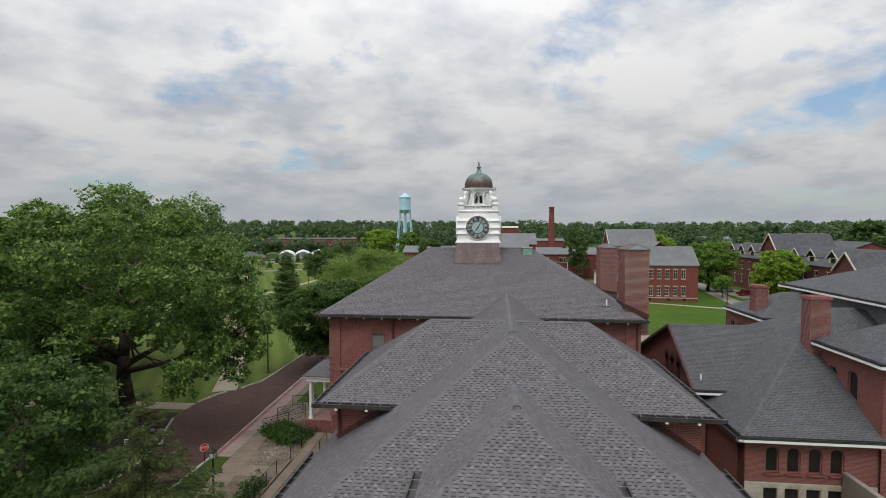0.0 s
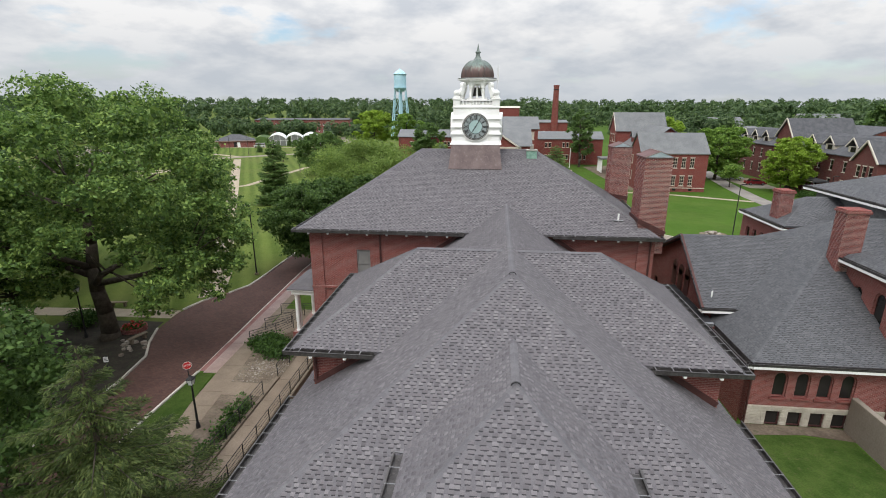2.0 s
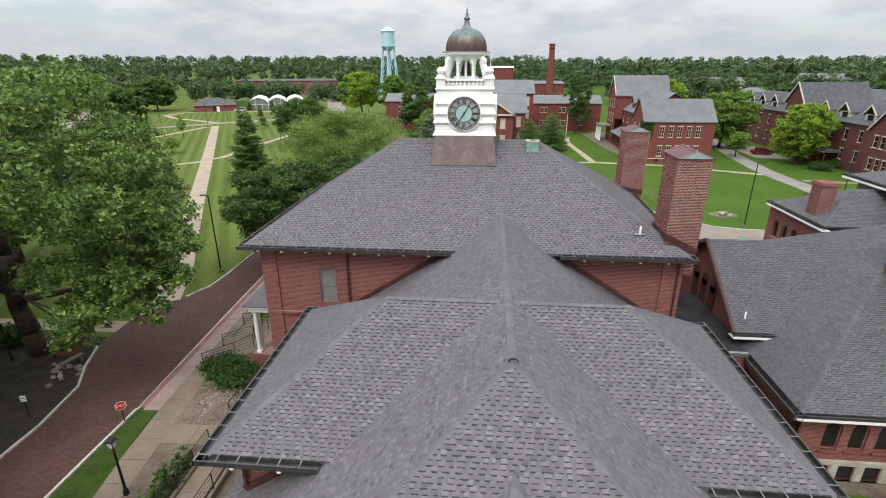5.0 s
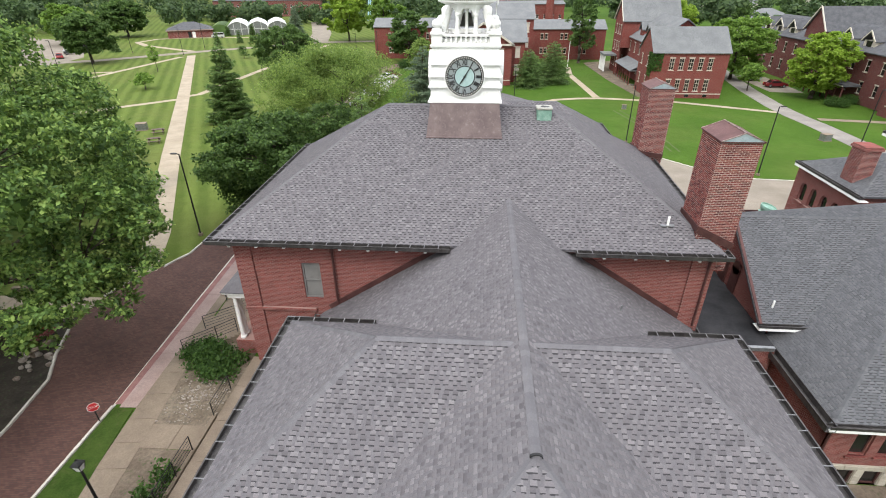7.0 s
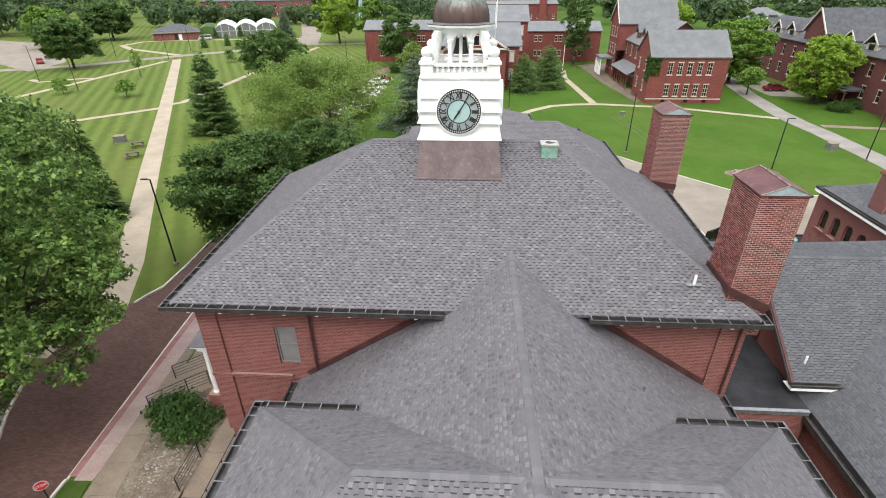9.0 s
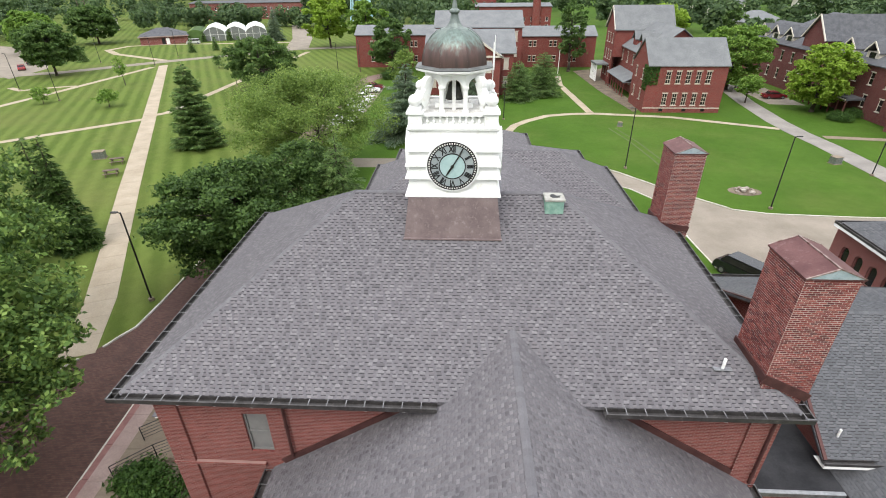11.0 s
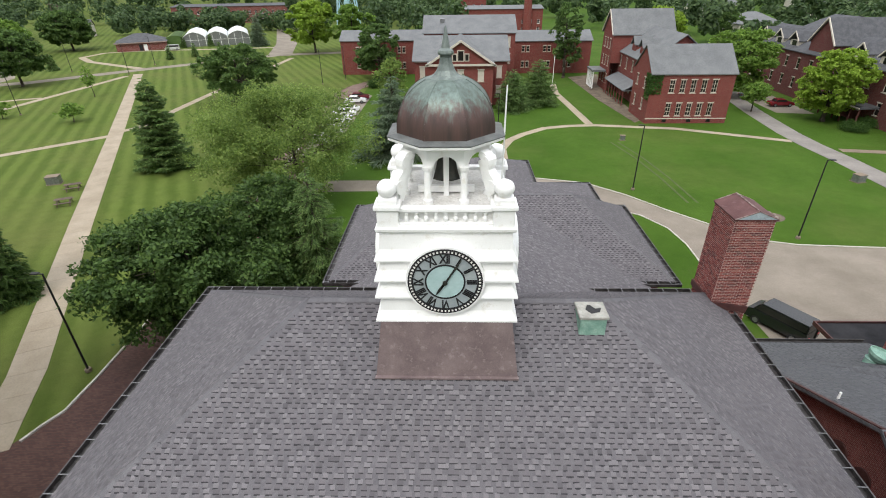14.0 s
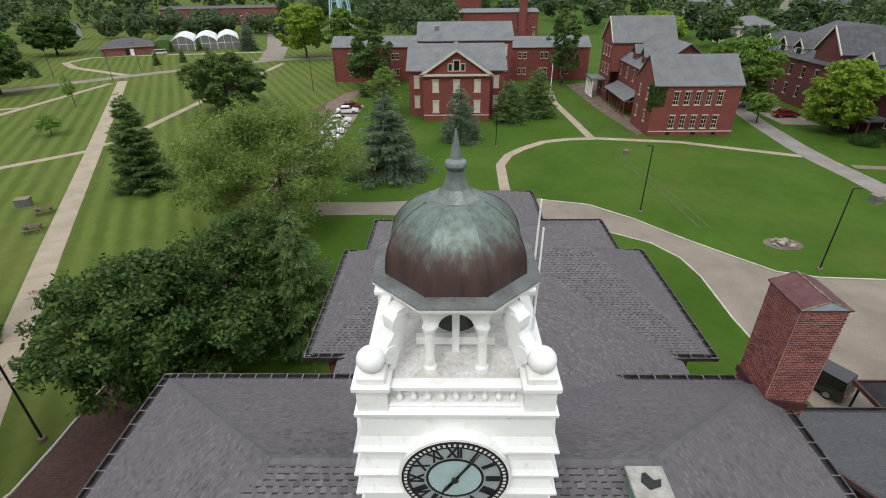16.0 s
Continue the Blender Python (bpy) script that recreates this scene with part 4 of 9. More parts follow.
def chimney(parent, x0, y0, x1, y1, z0, z1, seed, pieces=0, crown=True):
    rng = random.Random(seed)
    core = Shape()
    core.box(x0 + 0.004, y0 + 0.004, z0, x1 - 0.004, y1 - 0.004, z1)
    shaft = part("chimney", core, M_MORTAR, parent, "tall red brick chimney with a maroon metal cap")
    kept = []
    keep = (lambda side, q: side == 0 and q[2] > z1 - 3.2) if pieces else None
    part("brickwork", brick_stack(x0, y0, x1, y1, z0, z1, rng, keep, kept), M_BRICK_STUFF, shaft, kind="stuff")
    shared = {}
    for q in kept:
        size = (round(q[3] - q[0], 2), round(q[4] - q[1], 3), round(q[5] - q[2], 3))
        if size not in shared:
            s = Shape()
            s.box(0, 0, 0, *size, 0.004)
            shared[size] = s.mesh("brick")
            shared[size].materials.append(M_BRICK_ONE)
        ob = part("brick", shared[size], None, shaft)
        ob.location = q[:3]
    if crown:
        o = 0.06
        band = Shape()
        band.box(x0 - 0.035, y0 - 0.035, z1 - 0.07, x1 + 0.035, y1 + 0.035, z1 - 0.005, 0.01)
        part("cap_band", band, M_GALV, shaft, "thin grey metal band")
        cap = Shape()
        xm, ym = (x0 + x1) / 2, (y0 + y1) / 2
        corners = [(x0 - o, y0 - o, z1), (x1 + o, y0 - o, z1), (x1 + o, y1 + o, z1), (x0 - o, y1 + o, z1)]
        low = [(x, y, z - 0.05) for x, y, z in corners]
        ridge = [(xm, y0 - o, z1 + 0.34), (xm, y1 + o, z1 + 0.34)]
        cap.face(corners[1], corners[2], ridge[1], ridge[0])
        cap.face(corners[3], corners[0], ridge[0], ridge[1])
        for i in range(4):
            cap.face(low[i], low[(i + 1) % 4], corners[(i + 1) % 4], corners[i])
        part("chimney_cap", cap, M_CAPMETAL, shaft, "maroon metal gabled chimney cap")
        for (a, b), top in ((corners[:2], ridge[0]), (corners[2:], ridge[1])):
            end = Shape()
            end.face(a, b, top)
            part("cap_end", end, M_CAPEND, shaft, "pale blue-grey metal gable end")
        seam = Shape()
        seam.bar(ridge[0], ridge[1], 0.05, 0.05)
        for a, top in ((corners[0], ridge[0]), (corners[1], ridge[0]), (corners[2], ridge[1]), (corners[3], ridge[1])):
            seam.bar(a, top, 0.035, 0.035)
        part("cap_seam", seam, M_CAPSEAM, shaft, "worn metal seams of the cap")
    return shaft

# ---- the hall ----
hall = thing("hall_building", "long red brick hall with grey shingled hipped roofs", "building")

# main block
facade(hall, (-10.5, -4.93), (11.2, -4.93), 0, 10.42, M_BRICK, [(3.03, 3.93, 7.1, 9.1, False)], M_BOARD, (0, 1), sill=False, lintel=False, pane=M_BOARD)
facade(hall, (11.2, -4.93), (11.2, 8.1), 0, 10.42, M_BRICK)
facade(hall, (11.2, 8.1), (-10.5, 8.1), 0, 10.42, M_BRICK)
facade(hall, (-10.5, 8.1), (-10.5, -4.93), 0, 10.42, M_BRICK, [(u, u + 1.2, v, v + 2.3, False) for u in (1.6, 4.4, 9.6) for v in (6.6,)])
for x0, x1 in ((-10.58, -9.75), (10.28, 11.26)):
    s = Shape()
    s.box(x0, -5.03, 3.0, x1, -4.90, 10.40, 0.01)
    part("pilaster", s, M_BRICK, hall, "shallow brick pilaster")
s = Shape()
s.box(-10.62, -5.06, 6.35, -7.0, -4.91, 6.52, 0.02)
part("string_course", s, M_BRICK, hall, "projecting brick string course")
s = Shape()
s.box(-10.9, -5.25, 10.22, 11.24, 8.45, 10.42, 0.03)
part("frieze", s, M_FLASH, hall, "dark oxblood frieze board under the eave")
main_faces, main_lines = hip_faces(-11.14, -5.52, 11.31, 8.68, 10.58, 0.636)
# the east eave runs slightly out of square
skew = lambda p: (11.85, p[1], p[2]) if p[0] > 11 and p[1] > 8 else tuple(p)
main_faces = [[skew(p) for p in face] for face in main_faces]
main_lines = [tuple(skew(p) for p in line) for line in main_lines]
deck(hall, main_faces, thick=0.12)
pieces = []
in_patch = lambda p: -2.9 < p.x < 2.7 and -3.3 < p.y < -0.9 and len(pieces) < 300
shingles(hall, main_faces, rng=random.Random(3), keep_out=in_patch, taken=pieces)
ridge_caps(hall, main_lines)
for a, b in (((-11.45, -5.82, 10.55), (-0.35, -5.82, 10.55)), ((5.07, -5.82, 10.55), (11.58, -5.82, 10.55)), ((11.58, -5.82, 10.55), (11.62, -4.96, 10.55)), ((11.72, -2.92, 10.55), (12.11, 7.25, 10.55)),
             ((10.95, 8.97, 10.55), (5.2, 8.97, 10.55)), ((-0.3, 8.97, 10.55), (-11.45, 8.97, 10.55)), ((-11.45, 8.97, 10.55), (-11.45, -5.82, 10.55))):
    gutter(hall, a, b)
eave_blocks(hall, (-11.0, -5.66, 10.31), (-0.8, -5.66, 10.31))
eave_blocks(hall, (5.6, -5.66, 10.31), (10.9, -5.66, 10.31))

# front wing: a long hipped roof, a cross roof and a small hipped projection
AX, AZ, AS = 2.2, 12.0, 0.645


def wing_z(x):
    return AZ - AS * abs(x - AX)


W0, W1 = -6.8, 11.0
wing_faces = [[(W1, -26.95, wing_z(W1)), (W1, -3.2, wing_z(W1)), (AX, -3.2, AZ), (AX, -17.25, AZ)],
              [(W0, -3.2, wing_z(W0)), (W0, -26.95, wing_z(W0)), (AX, -17.25, AZ), (AX, -3.2, AZ)],
              [(W0, -26.95, wing_z(W0)), (W1, -26.95, wing_z(W1)), (AX, -17.25, AZ)]]
deck(hall, wing_faces, thick=0.12)
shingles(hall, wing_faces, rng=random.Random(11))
ridge_caps(hall, [((AX, -17.25, AZ), (AX, -3.5, AZ)), ((W0, -26.95, wing_z(W0)), (AX, -17.25, AZ)), ((W1, -26.95, wing_z(W1)), (AX, -17.25, AZ))])
facade(hall, (-5.9, -26.05), (10.1, -26.05), 0, 6.2, M_BRICK, [(u, u + 1.1, 3.4, 5.6, False) for u in (1.0, 3.2, 11.6, 13.8)])
facade(hall, (10.1, -26.05), (10.1, -17.3), 0, 6.2, M_BRICK, [(u, u + 1.1, 3.4, 5.6, False) for u in (1.5, 4.2, 6.9)])
facade(hall, (10.1, -9.45), (10.1, -4.95), 0, 6.2, M_BRICK)
facade(hall, (-5.9, -4.95), (-5.9, -9.45), 0, 6.2, M_BRICK)
facade(hall, (-5.9, -17.3), (-5.9, -26.05), 0, 6.2, M_BRICK, [(u, u + 1.1, 3.4, 5.6, False) for u in (2.2, 4.9, 7.6)])
gutter(hall, (-7.11, -17.4, 6.17), (-7.11, -27.25, 6.17))
gutter(hall, (11.31, -27.25, 6.30), (11.31, -17.4, 6.30))
gutter(hall, (-7.11, -27.25, 6.17), (11.31, -27.25, 6.30))
gutter(hall, (-7.11, -5.0, 6.17), (-7.11, -9.4, 6.17))
gutter(hall, (11.31, -9.4, 6.30), (11.31, -5.0, 6.30))

cross_faces, cross_lines = hip_faces(-6.53, -17.89, 10.75, -8.88, 8.75, 0.68)
deck(hall, cross_faces, thick=0.12)
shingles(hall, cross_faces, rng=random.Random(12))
ridge_caps(hall, [(cross_lines[0][0], (AX - 0.2, *cross_lines[0][0][1:])), ((AX + 0.2, *cross_lines[0][1][1:]), cross_lines[0][1]), *cross_lines[1:]])
facade(hall, (-5.95, -17.3), (10.35, -17.3), 0, 8.6, M_BRICK)
facade(hall, (10.35, -17.3), (10.35, -9.45), 0, 8.6, M_BRICK, [(u, u + 0.9, 4.5, 6.6, False) for u in (1.0, 3.2, 5.4)], pane=M_BOARD)
facade(hall, (10.35, -9.45), (-5.95, -9.45), 0, 8.6, M_BRICK)
facade(hall, (-5.95, -9.45), (-5.95, -17.3), 0, 8.6, M_BRICK, [(u, u + 1.1, 4.2, 6.6, False) for u in (1.0, 3.3, 5.6)])
for a, b in (((-6.83, -18.19, 8.72), (-3.15, -18.19, 8.72)), ((7.55, -18.19, 8.72), (11.05, -18.19, 8.72)), ((11.05, -18.19, 8.72), (11.05, -8.58, 8.72)),
             ((11.05, -8.58, 8.72), (7.6, -8.58, 8.72)), ((-3.16, -8.58, 8.72), (-6.83, -8.58, 8.72)), ((-6.83, -8.58, 8.72), (-6.83, -18.19, 8.72))):
    gutter(hall, a, b)
eave_blocks(hall, (-6.4, -18.11, 8.50), (-3.6, -18.11, 8.50))
eave_blocks(hall, (8.0, -18.11, 8.50), (10.6, -18.11, 8.50))

PX0, PX1, PZ, PE = -0.95, 5.35, 10.55, 8.55
proj_faces = [[(PX0, -26.55, PE), (PX1, -26.55, PE), (AX, -22.64, PZ)],
              [(PX1, -26.55, PE), (PX1, -19.4, PE), (AX, -19.4, PZ), (AX, -22.64, PZ)],
              [(PX0, -19.4, PE), (PX0, -26.55, PE), (AX, -22.64, PZ), (AX, -19.4, PZ)]]
deck(hall, proj_faces, thick=0.12)
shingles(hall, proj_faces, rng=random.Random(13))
ridge_caps(hall, [((AX, -22.64, PZ), (AX, -20.15, PZ)), ((PX0, -26.55, PE), (AX, -22.64, PZ)), ((PX1, -26.55, PE), (AX, -22.64, PZ))])
facade(hall, (-0.6, -26.1), (5.0, -26.1), 0, 8.45, M_BRICK)
facade(hall, (5.0, -26.1), (5.0, -20.5), 5, 8.45, M_BRICK)
facade(hall, (-0.6, -20.5), (-0.6, -26.1), 5, 8.45, M_BRICK)
gutter(hall, (PX0 - 0.3, -26.85, PE - 0.03), (PX1 + 0.3, -26.85, PE - 0.03), depth=0.13)
gutter(hall, (PX1 + 0.3, -26.85, PE - 0.03), (PX1 + 0.3, -23.3, PE - 0.03), depth=0.13)
gutter(hall, (PX0 - 0.3, -23.3, PE - 0.03), (PX0 - 0.3, -26.85, PE - 0.03), depth=0.13)

# small ridge ends, flashing and pipes
for y, z in ((-17.27, AZ), (-22.66, PZ)):
    s = Shape()
    for r, dy in ((0.115, -0.08), (0.145, -0.08), (0.145, -0.02), (0.115, -0.02)):
        s.v += [(AX + r * math.cos(math.pi * k / 8), y + dy, z + 0.78 * r * math.sin(math.pi * k / 8)) for k in range(9)]
    for k in range(8):
        for a in range(4):
            b = (a + 1) % 4
            s.f.append((a * 9 + k, a * 9 + k + 1, b * 9 + k + 1, b * 9 + k))
    part("ridge_end", s, M_BLACK, hall, "dark end of a ridge vent")
for x0, x1 in ((-6.3, -0.35), (4.95, 11.2)):
    s = Shape()
    s.bar((x0, -4.985, wing_z(x0) + 0.13), (x1, -4.985, wing_z(x1) + 0.13), 0.05, 0.26)
    part("flashing", s, M_FLASH, hall, "oxblood metal flashing against the brick")
for x0, x1, y in ((-5.9, -3.3, -17.36), (7.6, 10.3, -17.36)):
    s = Shape()
    s.bar((x0, y, wing_z(x0) + 0.13), (x1, y, wing_z(x1) + 0.13), 0.05, 0.26)
    part("flashing", s, M_FLASH, hall, "oxblood metal flashing against the brick")


def downpipe(parent, x, y, z0, z1):
    s = Shape()
    s.tube((x, y, z0), (x, y, z1), 0.055, sides=10)
    for z in (z0 + 0.4, (z0 + z1) / 2, z1 - 0.3):
        s.lathe([(0.075, z), (0.075, z + 0.06)], 10, x, y)
    part("downpipe", s, M_FLASH, parent, "oxblood painted downpipe")


downpipe(hall, -5.85, -5.06, 7.0, 10.2)
downpipe(hall, 11.0, -5.10, 6.5, 10.2)
downpipe(hall, -5.8, -17.42, 7.1, 8.5)


def roof_pipe(parent, x, y, z, h=0.32, r=0.05, plate=True, mat=None):
    s = Shape()
    s.lathe([(r, -0.1), (r, h), (r * 0.8, h), (r * 0.8, h - 0.03)], 12, x, y)
    s.v = [(a, b, c + z) for a, b, c in s.v]
    p = part("vent_pipe", s, mat or M_WHITE, parent, "short white vent pipe", smooth=False)
    if plate:
        f = Shape()
        f.box(x - 0.3, y - 0.09, z - 0.03, x + 0.3, y + 0.09, z + 0.02, 0.01)
        part("flashing_plate", f, M_GALV, p)


roof_pipe(hall, 9.1, -4.4, 11.33, 0.42)
roof_pipe(hall, 6.66, -7.83, wing_z(6.66), 0.26, 0.04, plate=False, mat=M_GALV)

# rear wing, laid out like the front one
RX = 2.5
rear_cross, rear_lines = hip_faces(-6.55, 11.8, 11.6, 21.3, 9.15, 0.62)
deck(hall, rear_cross, thick=0.12)
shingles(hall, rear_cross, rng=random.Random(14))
ridge_caps(hall, rear_lines)
for a, b in (((-6.85, 11.5, 9.12), (-2.9, 11.5, 9.12)), ((8.2, 11.5, 9.12), (11.9, 11.5, 9.12)), ((11.9, 11.5, 9.12), (11.9, 21.6, 9.12)),
             ((11.9, 21.6, 9.12), (10.4, 21.6, 9.12)), ((-5.9, 21.6, 9.12), (-6.85, 21.6, 9.12)), ((-6.85, 21.6, 9.12), (-6.85, 11.5, 9.12))):
    gutter(hall, a, b)
rear_z = lambda x: 12.1 - 0.40 * abs(x - RX)
rear_faces = [[(10.3, 6.5, rear_z(10.3)), (10.3, 26.0, rear_z(10.3)), (RX, 18.5, 12.1), (RX, 6.5, 12.1)],
              [(-5.3, 26.0, rear_z(-5.3)), (-5.3, 6.5, rear_z(-5.3)), (RX, 6.5, 12.1), (RX, 18.5, 12.1)],
              [(10.3, 26.0, rear_z(10.3)), (-5.3, 26.0, rear_z(-5.3)), (RX, 18.5, 12.1)]]
deck(hall, rear_faces, thick=0.12)
shingles(hall, rear_faces, rng=random.Random(15))
ridge_caps(hall, [((RX, 6.5, 12.1), (RX, 18.5, 12.1)), ((10.3, 26.0, rear_z(10.3)), (RX, 18.5, 12.1)), ((-5.3, 26.0, rear_z(-5.3)), (RX, 18.5, 12.1))])
gutter(hall, (10.6, 21.6, 8.95), (10.6, 26.3, 8.95))
gutter(hall, (10.6, 26.3, 8.95), (-5.6, 26.3, 8.95))
gutter(hall, (-5.6, 26.3, 8.95), (-5.6, 21.6, 8.95))
back_faces = [[(6.2, 20.0, 8.95), (6.2, 31.4, 8.95), (RX, 27.7, 10.6), (RX, 20.0, 10.6)],
              [(-1.2, 31.4, 8.95), (-1.2, 20.0, 8.95), (RX, 20.0, 10.6), (RX, 27.7, 10.6)],
              [(6.2, 31.4, 8.95), (-1.2, 31.4, 8.95), (RX, 27.7, 10.6)]]
deck(hall, back_faces, thick=0.12)
shingles(hall, back_faces, rng=random.Random(16))
gutter(hall, (6.5, 26.3, 8.92), (6.5, 31.7, 8.92))
gutter(hall, (6.5, 31.7, 8.92), (-1.5, 31.7, 8.92))
gutter(hall, (-1.5, 31.7, 8.92), (-1.5, 26.3, 8.92))
for x0, y0, x1, y1, z in ((-6.0, 12.4, 11.1, 20.8, 9.0), (-4.8, 8.1, 9.8, 25.6, 8.8), (-0.8, 25.6, 5.8, 31.0, 8.8)):
    ring = [(x0, y0), (x1, y0), (x1, y1), (x0, y1)]
    for k in range(4):
        facade(hall, ring[k], ring[(k + 1) % 4], 0, z, M_BRICK, [(u, u + 1.1, 4.5, 6.8, False) for u in (1.2, 3.6)] if k != 0 else ())

# chimneys of the main block
chimney(hall, 10.20, -4.90, 11.76, -2.98, 9.4, 15.25, 21, pieces=300)
chimney(hall, 11.02, 7.30, 12.56, 9.02, 9.0, 14.9, 22)
for x0, y0, x1, y1 in ((10.20, -4.90, 11.76, -2.98), (11.02, 7.30, 12.56, 9.02)):
    s = Shape()
    zr = lambda x: 10.58 + 0.636 * (11.31 - x)
    for (xa, ya), (xb, yb) in (((x0 - 0.05, y0 - 0.05), (x1, y0 - 0.05)), ((x0 - 0.05, y1 + 0.05), (x0 - 0.05, y0 - 0.05))):
        s.bar((xa, ya, max(10.55, zr(xa)) + 0.12), (xb, yb, max(10.55, zr(xb)) + 0.12), 0.06, 0.3)
    part("chimney_flashing", s, M_FLASH, hall, "oxblood sheet flashing round the chimney foot")

# copper roof box beside the tower
box_vent = thing("roof_ventilator", "square green copper roof ventilator on the ridge", "roof vent", at=(3.98, 1.03, 14.36))
s = Shape()
s.box(-0.36, -0.34, -0.3, 0.36, 0.34, 0.72, 0.02)
part("vent_body", s, M_VERDIGRIS, box_vent)
s = Shape()
s.box(-0.40, -0.38, 0.70, 0.40, 0.38, 0.80, 0.02)
part("vent_lid", s, M_LIDMETAL, box_vent, "weathered grey metal lid")
s = Shape()
s.prism([(-0.18, -0.02), (-0.05, -0.2), (0.2, -0.12), (0.26, 0.05), (0.1, 0.02), (-0.02, 0.2), (-0.1, 0.18)], 0.796, 0.812)
part("rust_hole", s, M_BLACK, box_vent, "dark uneven patch on the lid")

# west porch
porch = thing("porch", "small white porch with paired columns and a grey roof", "porch", at=(-12.2, 1.0, 0))
s = Shape()
s.box(-1.85, -2.2, 0.0, 1.75, 2.2, 1.05, 0.03)
part("porch_base", s, M_BRICK, porch, "brick porch base")
for x, y in ((-1.45, -1.85), (-1.45, -1.45), (-1.45, 1.45), (-1.45, 1.85)):
    s = Shape()
    s.lathe([(0.20, 1.05), (0.20, 1.17), (0.145, 1.22), (0.155, 2.4), (0.125, 4.0), (0.18, 4.06), (0.19, 4.15)], 14, x, y)
    part("column", s, M_WHITE, porch, "round white column", smooth=False)
s = Shape()
s.box(-1.75, -2.1, 4.15, 1.7, 2.1, 4.5, 0.03)
s.box(-1.95, -2.3, 4.5, 1.7, 2.3, 4.62, 0.03)
part("entablature", s, M_WHITE, porch, "white boxed entablature")
s = Shape()
s.box(-2.0, -2.35, 4.62, 1.7, 2.35, 4.70, 0.02)
s.face((-2.0, -2.35, 4.70), (1.7, -2.35, 4.70), (1.7, -1.2, 5.2), (-0.9, -1.2, 5.2))
s.face((1.7, 2.35, 4.70), (-2.0, 2.35, 4.70), (-0.9, 1.2, 5.2), (1.7, 1.2, 5.2))
s.face((-2.0, 2.35, 4.70), (-2.0, -2.35, 4.70), (-0.9, -1.2, 5.2), (-0.9, 1.2, 5.2))
s.face((-0.9, -1.2, 5.2), (1.7, -1.2, 5.2), (1.7, 1.2, 5.2), (-0.9, 1.2, 5.2))
part("porch_roof", s, M_DECK, porch, "low grey porch roof")
for k in range(5):
    s = Shape()
    s.box(-1.85 - 0.30 * (5 - k), -1.3, 0, -1.85 - 0.30 * (4 - k) + 0.02, 1.3, 0.17 * (k + 1) + 0.02, 0.01)
    part("step", s, M_CONCRETE, porch, "concrete step")

# ---- the clock tower ----
TZ = 13.9
tower = thing("clock_tower", "white wooden clock tower with a copper dome on the roof ridge", "clock tower", at=(0, 1.75, TZ))


def square(profile):
    s = Shape()
    s.lathe([(r * math.sqrt(2), z - TZ) for r, z in profile], 4, turn=math.pi / 4)
    return s


apron = Shape()
A0, A1 = (-1.88, -2.06, 0.02), (1.88, -2.06, 0.02)
B0, B1 = (-1.68, -1.78, 1.62), (1.68, -1.78, 1.62)
apron.face(A0, A1, B1, B0)
for sgn in (-1, 1):
    q = [(sgn * 1.88, -2.06, 0.02), (sgn * 1.68, -1.78, 1.62), (sgn * 1.68, 1.78, 1.62), (sgn * 1.88, 2.06, 0.02), (sgn * 1.88, 0, 1.2)]
    apron.face((sgn * 1.88, -2.06, 0.02), (sgn * 1.68, -1.78, 1.62), (sgn * 1.68, 1.78, 1.62), (sgn * 1.88, 2.06, 0.02))
apron.face((1.88, 2.06, 0.02), (-1.88, 2.06, 0.02), (-1.68, 1.78, 1.62), (1.68, 1.78, 1.62))
part("skirt", apron, M_COPPERBROWN, tower, "brown sheet copper skirt at the tower foot")
s = Shape()
s.bar((-1.9, -2.09, 0.0), (1.9, -2.09, 0.0), 0.12, 0.05)
part("skirt_edge", s, M_COPPERBROWN, tower)
tiers = [(1.80, 15.52, 16.24), (1.775, 16.22, 16.72), (1.765, 16.70, 17.27), (1.73, 17.25, 18.0)]
for e, zb, zt in tiers:
    part("siding_tier", square([(e - 0.10, zb + 0.02), (e, zb), (e, zb + 0.045), (e - 0.06, zb + 0.13), (e - 0.125, zb + 0.28), (e - 0.16, zt)]), M_WHITE, tower, "flared white wooden tier")
part("cornice", square([(1.52, 17.93), (1.60, 17.97), (1.65, 18.02), (1.66, 18.09), (1.58, 18.11), (1.54, 18.16)]), M_WHITE, tower, "white moulded cornice")
part("parapet", square([(1.44, 18.10), (1.44, 18.20), (1.36, 18.21), (1.36, 18.46), (1.30, 18.46)]), M_WHITE, tower, "white parapet behind the balusters")
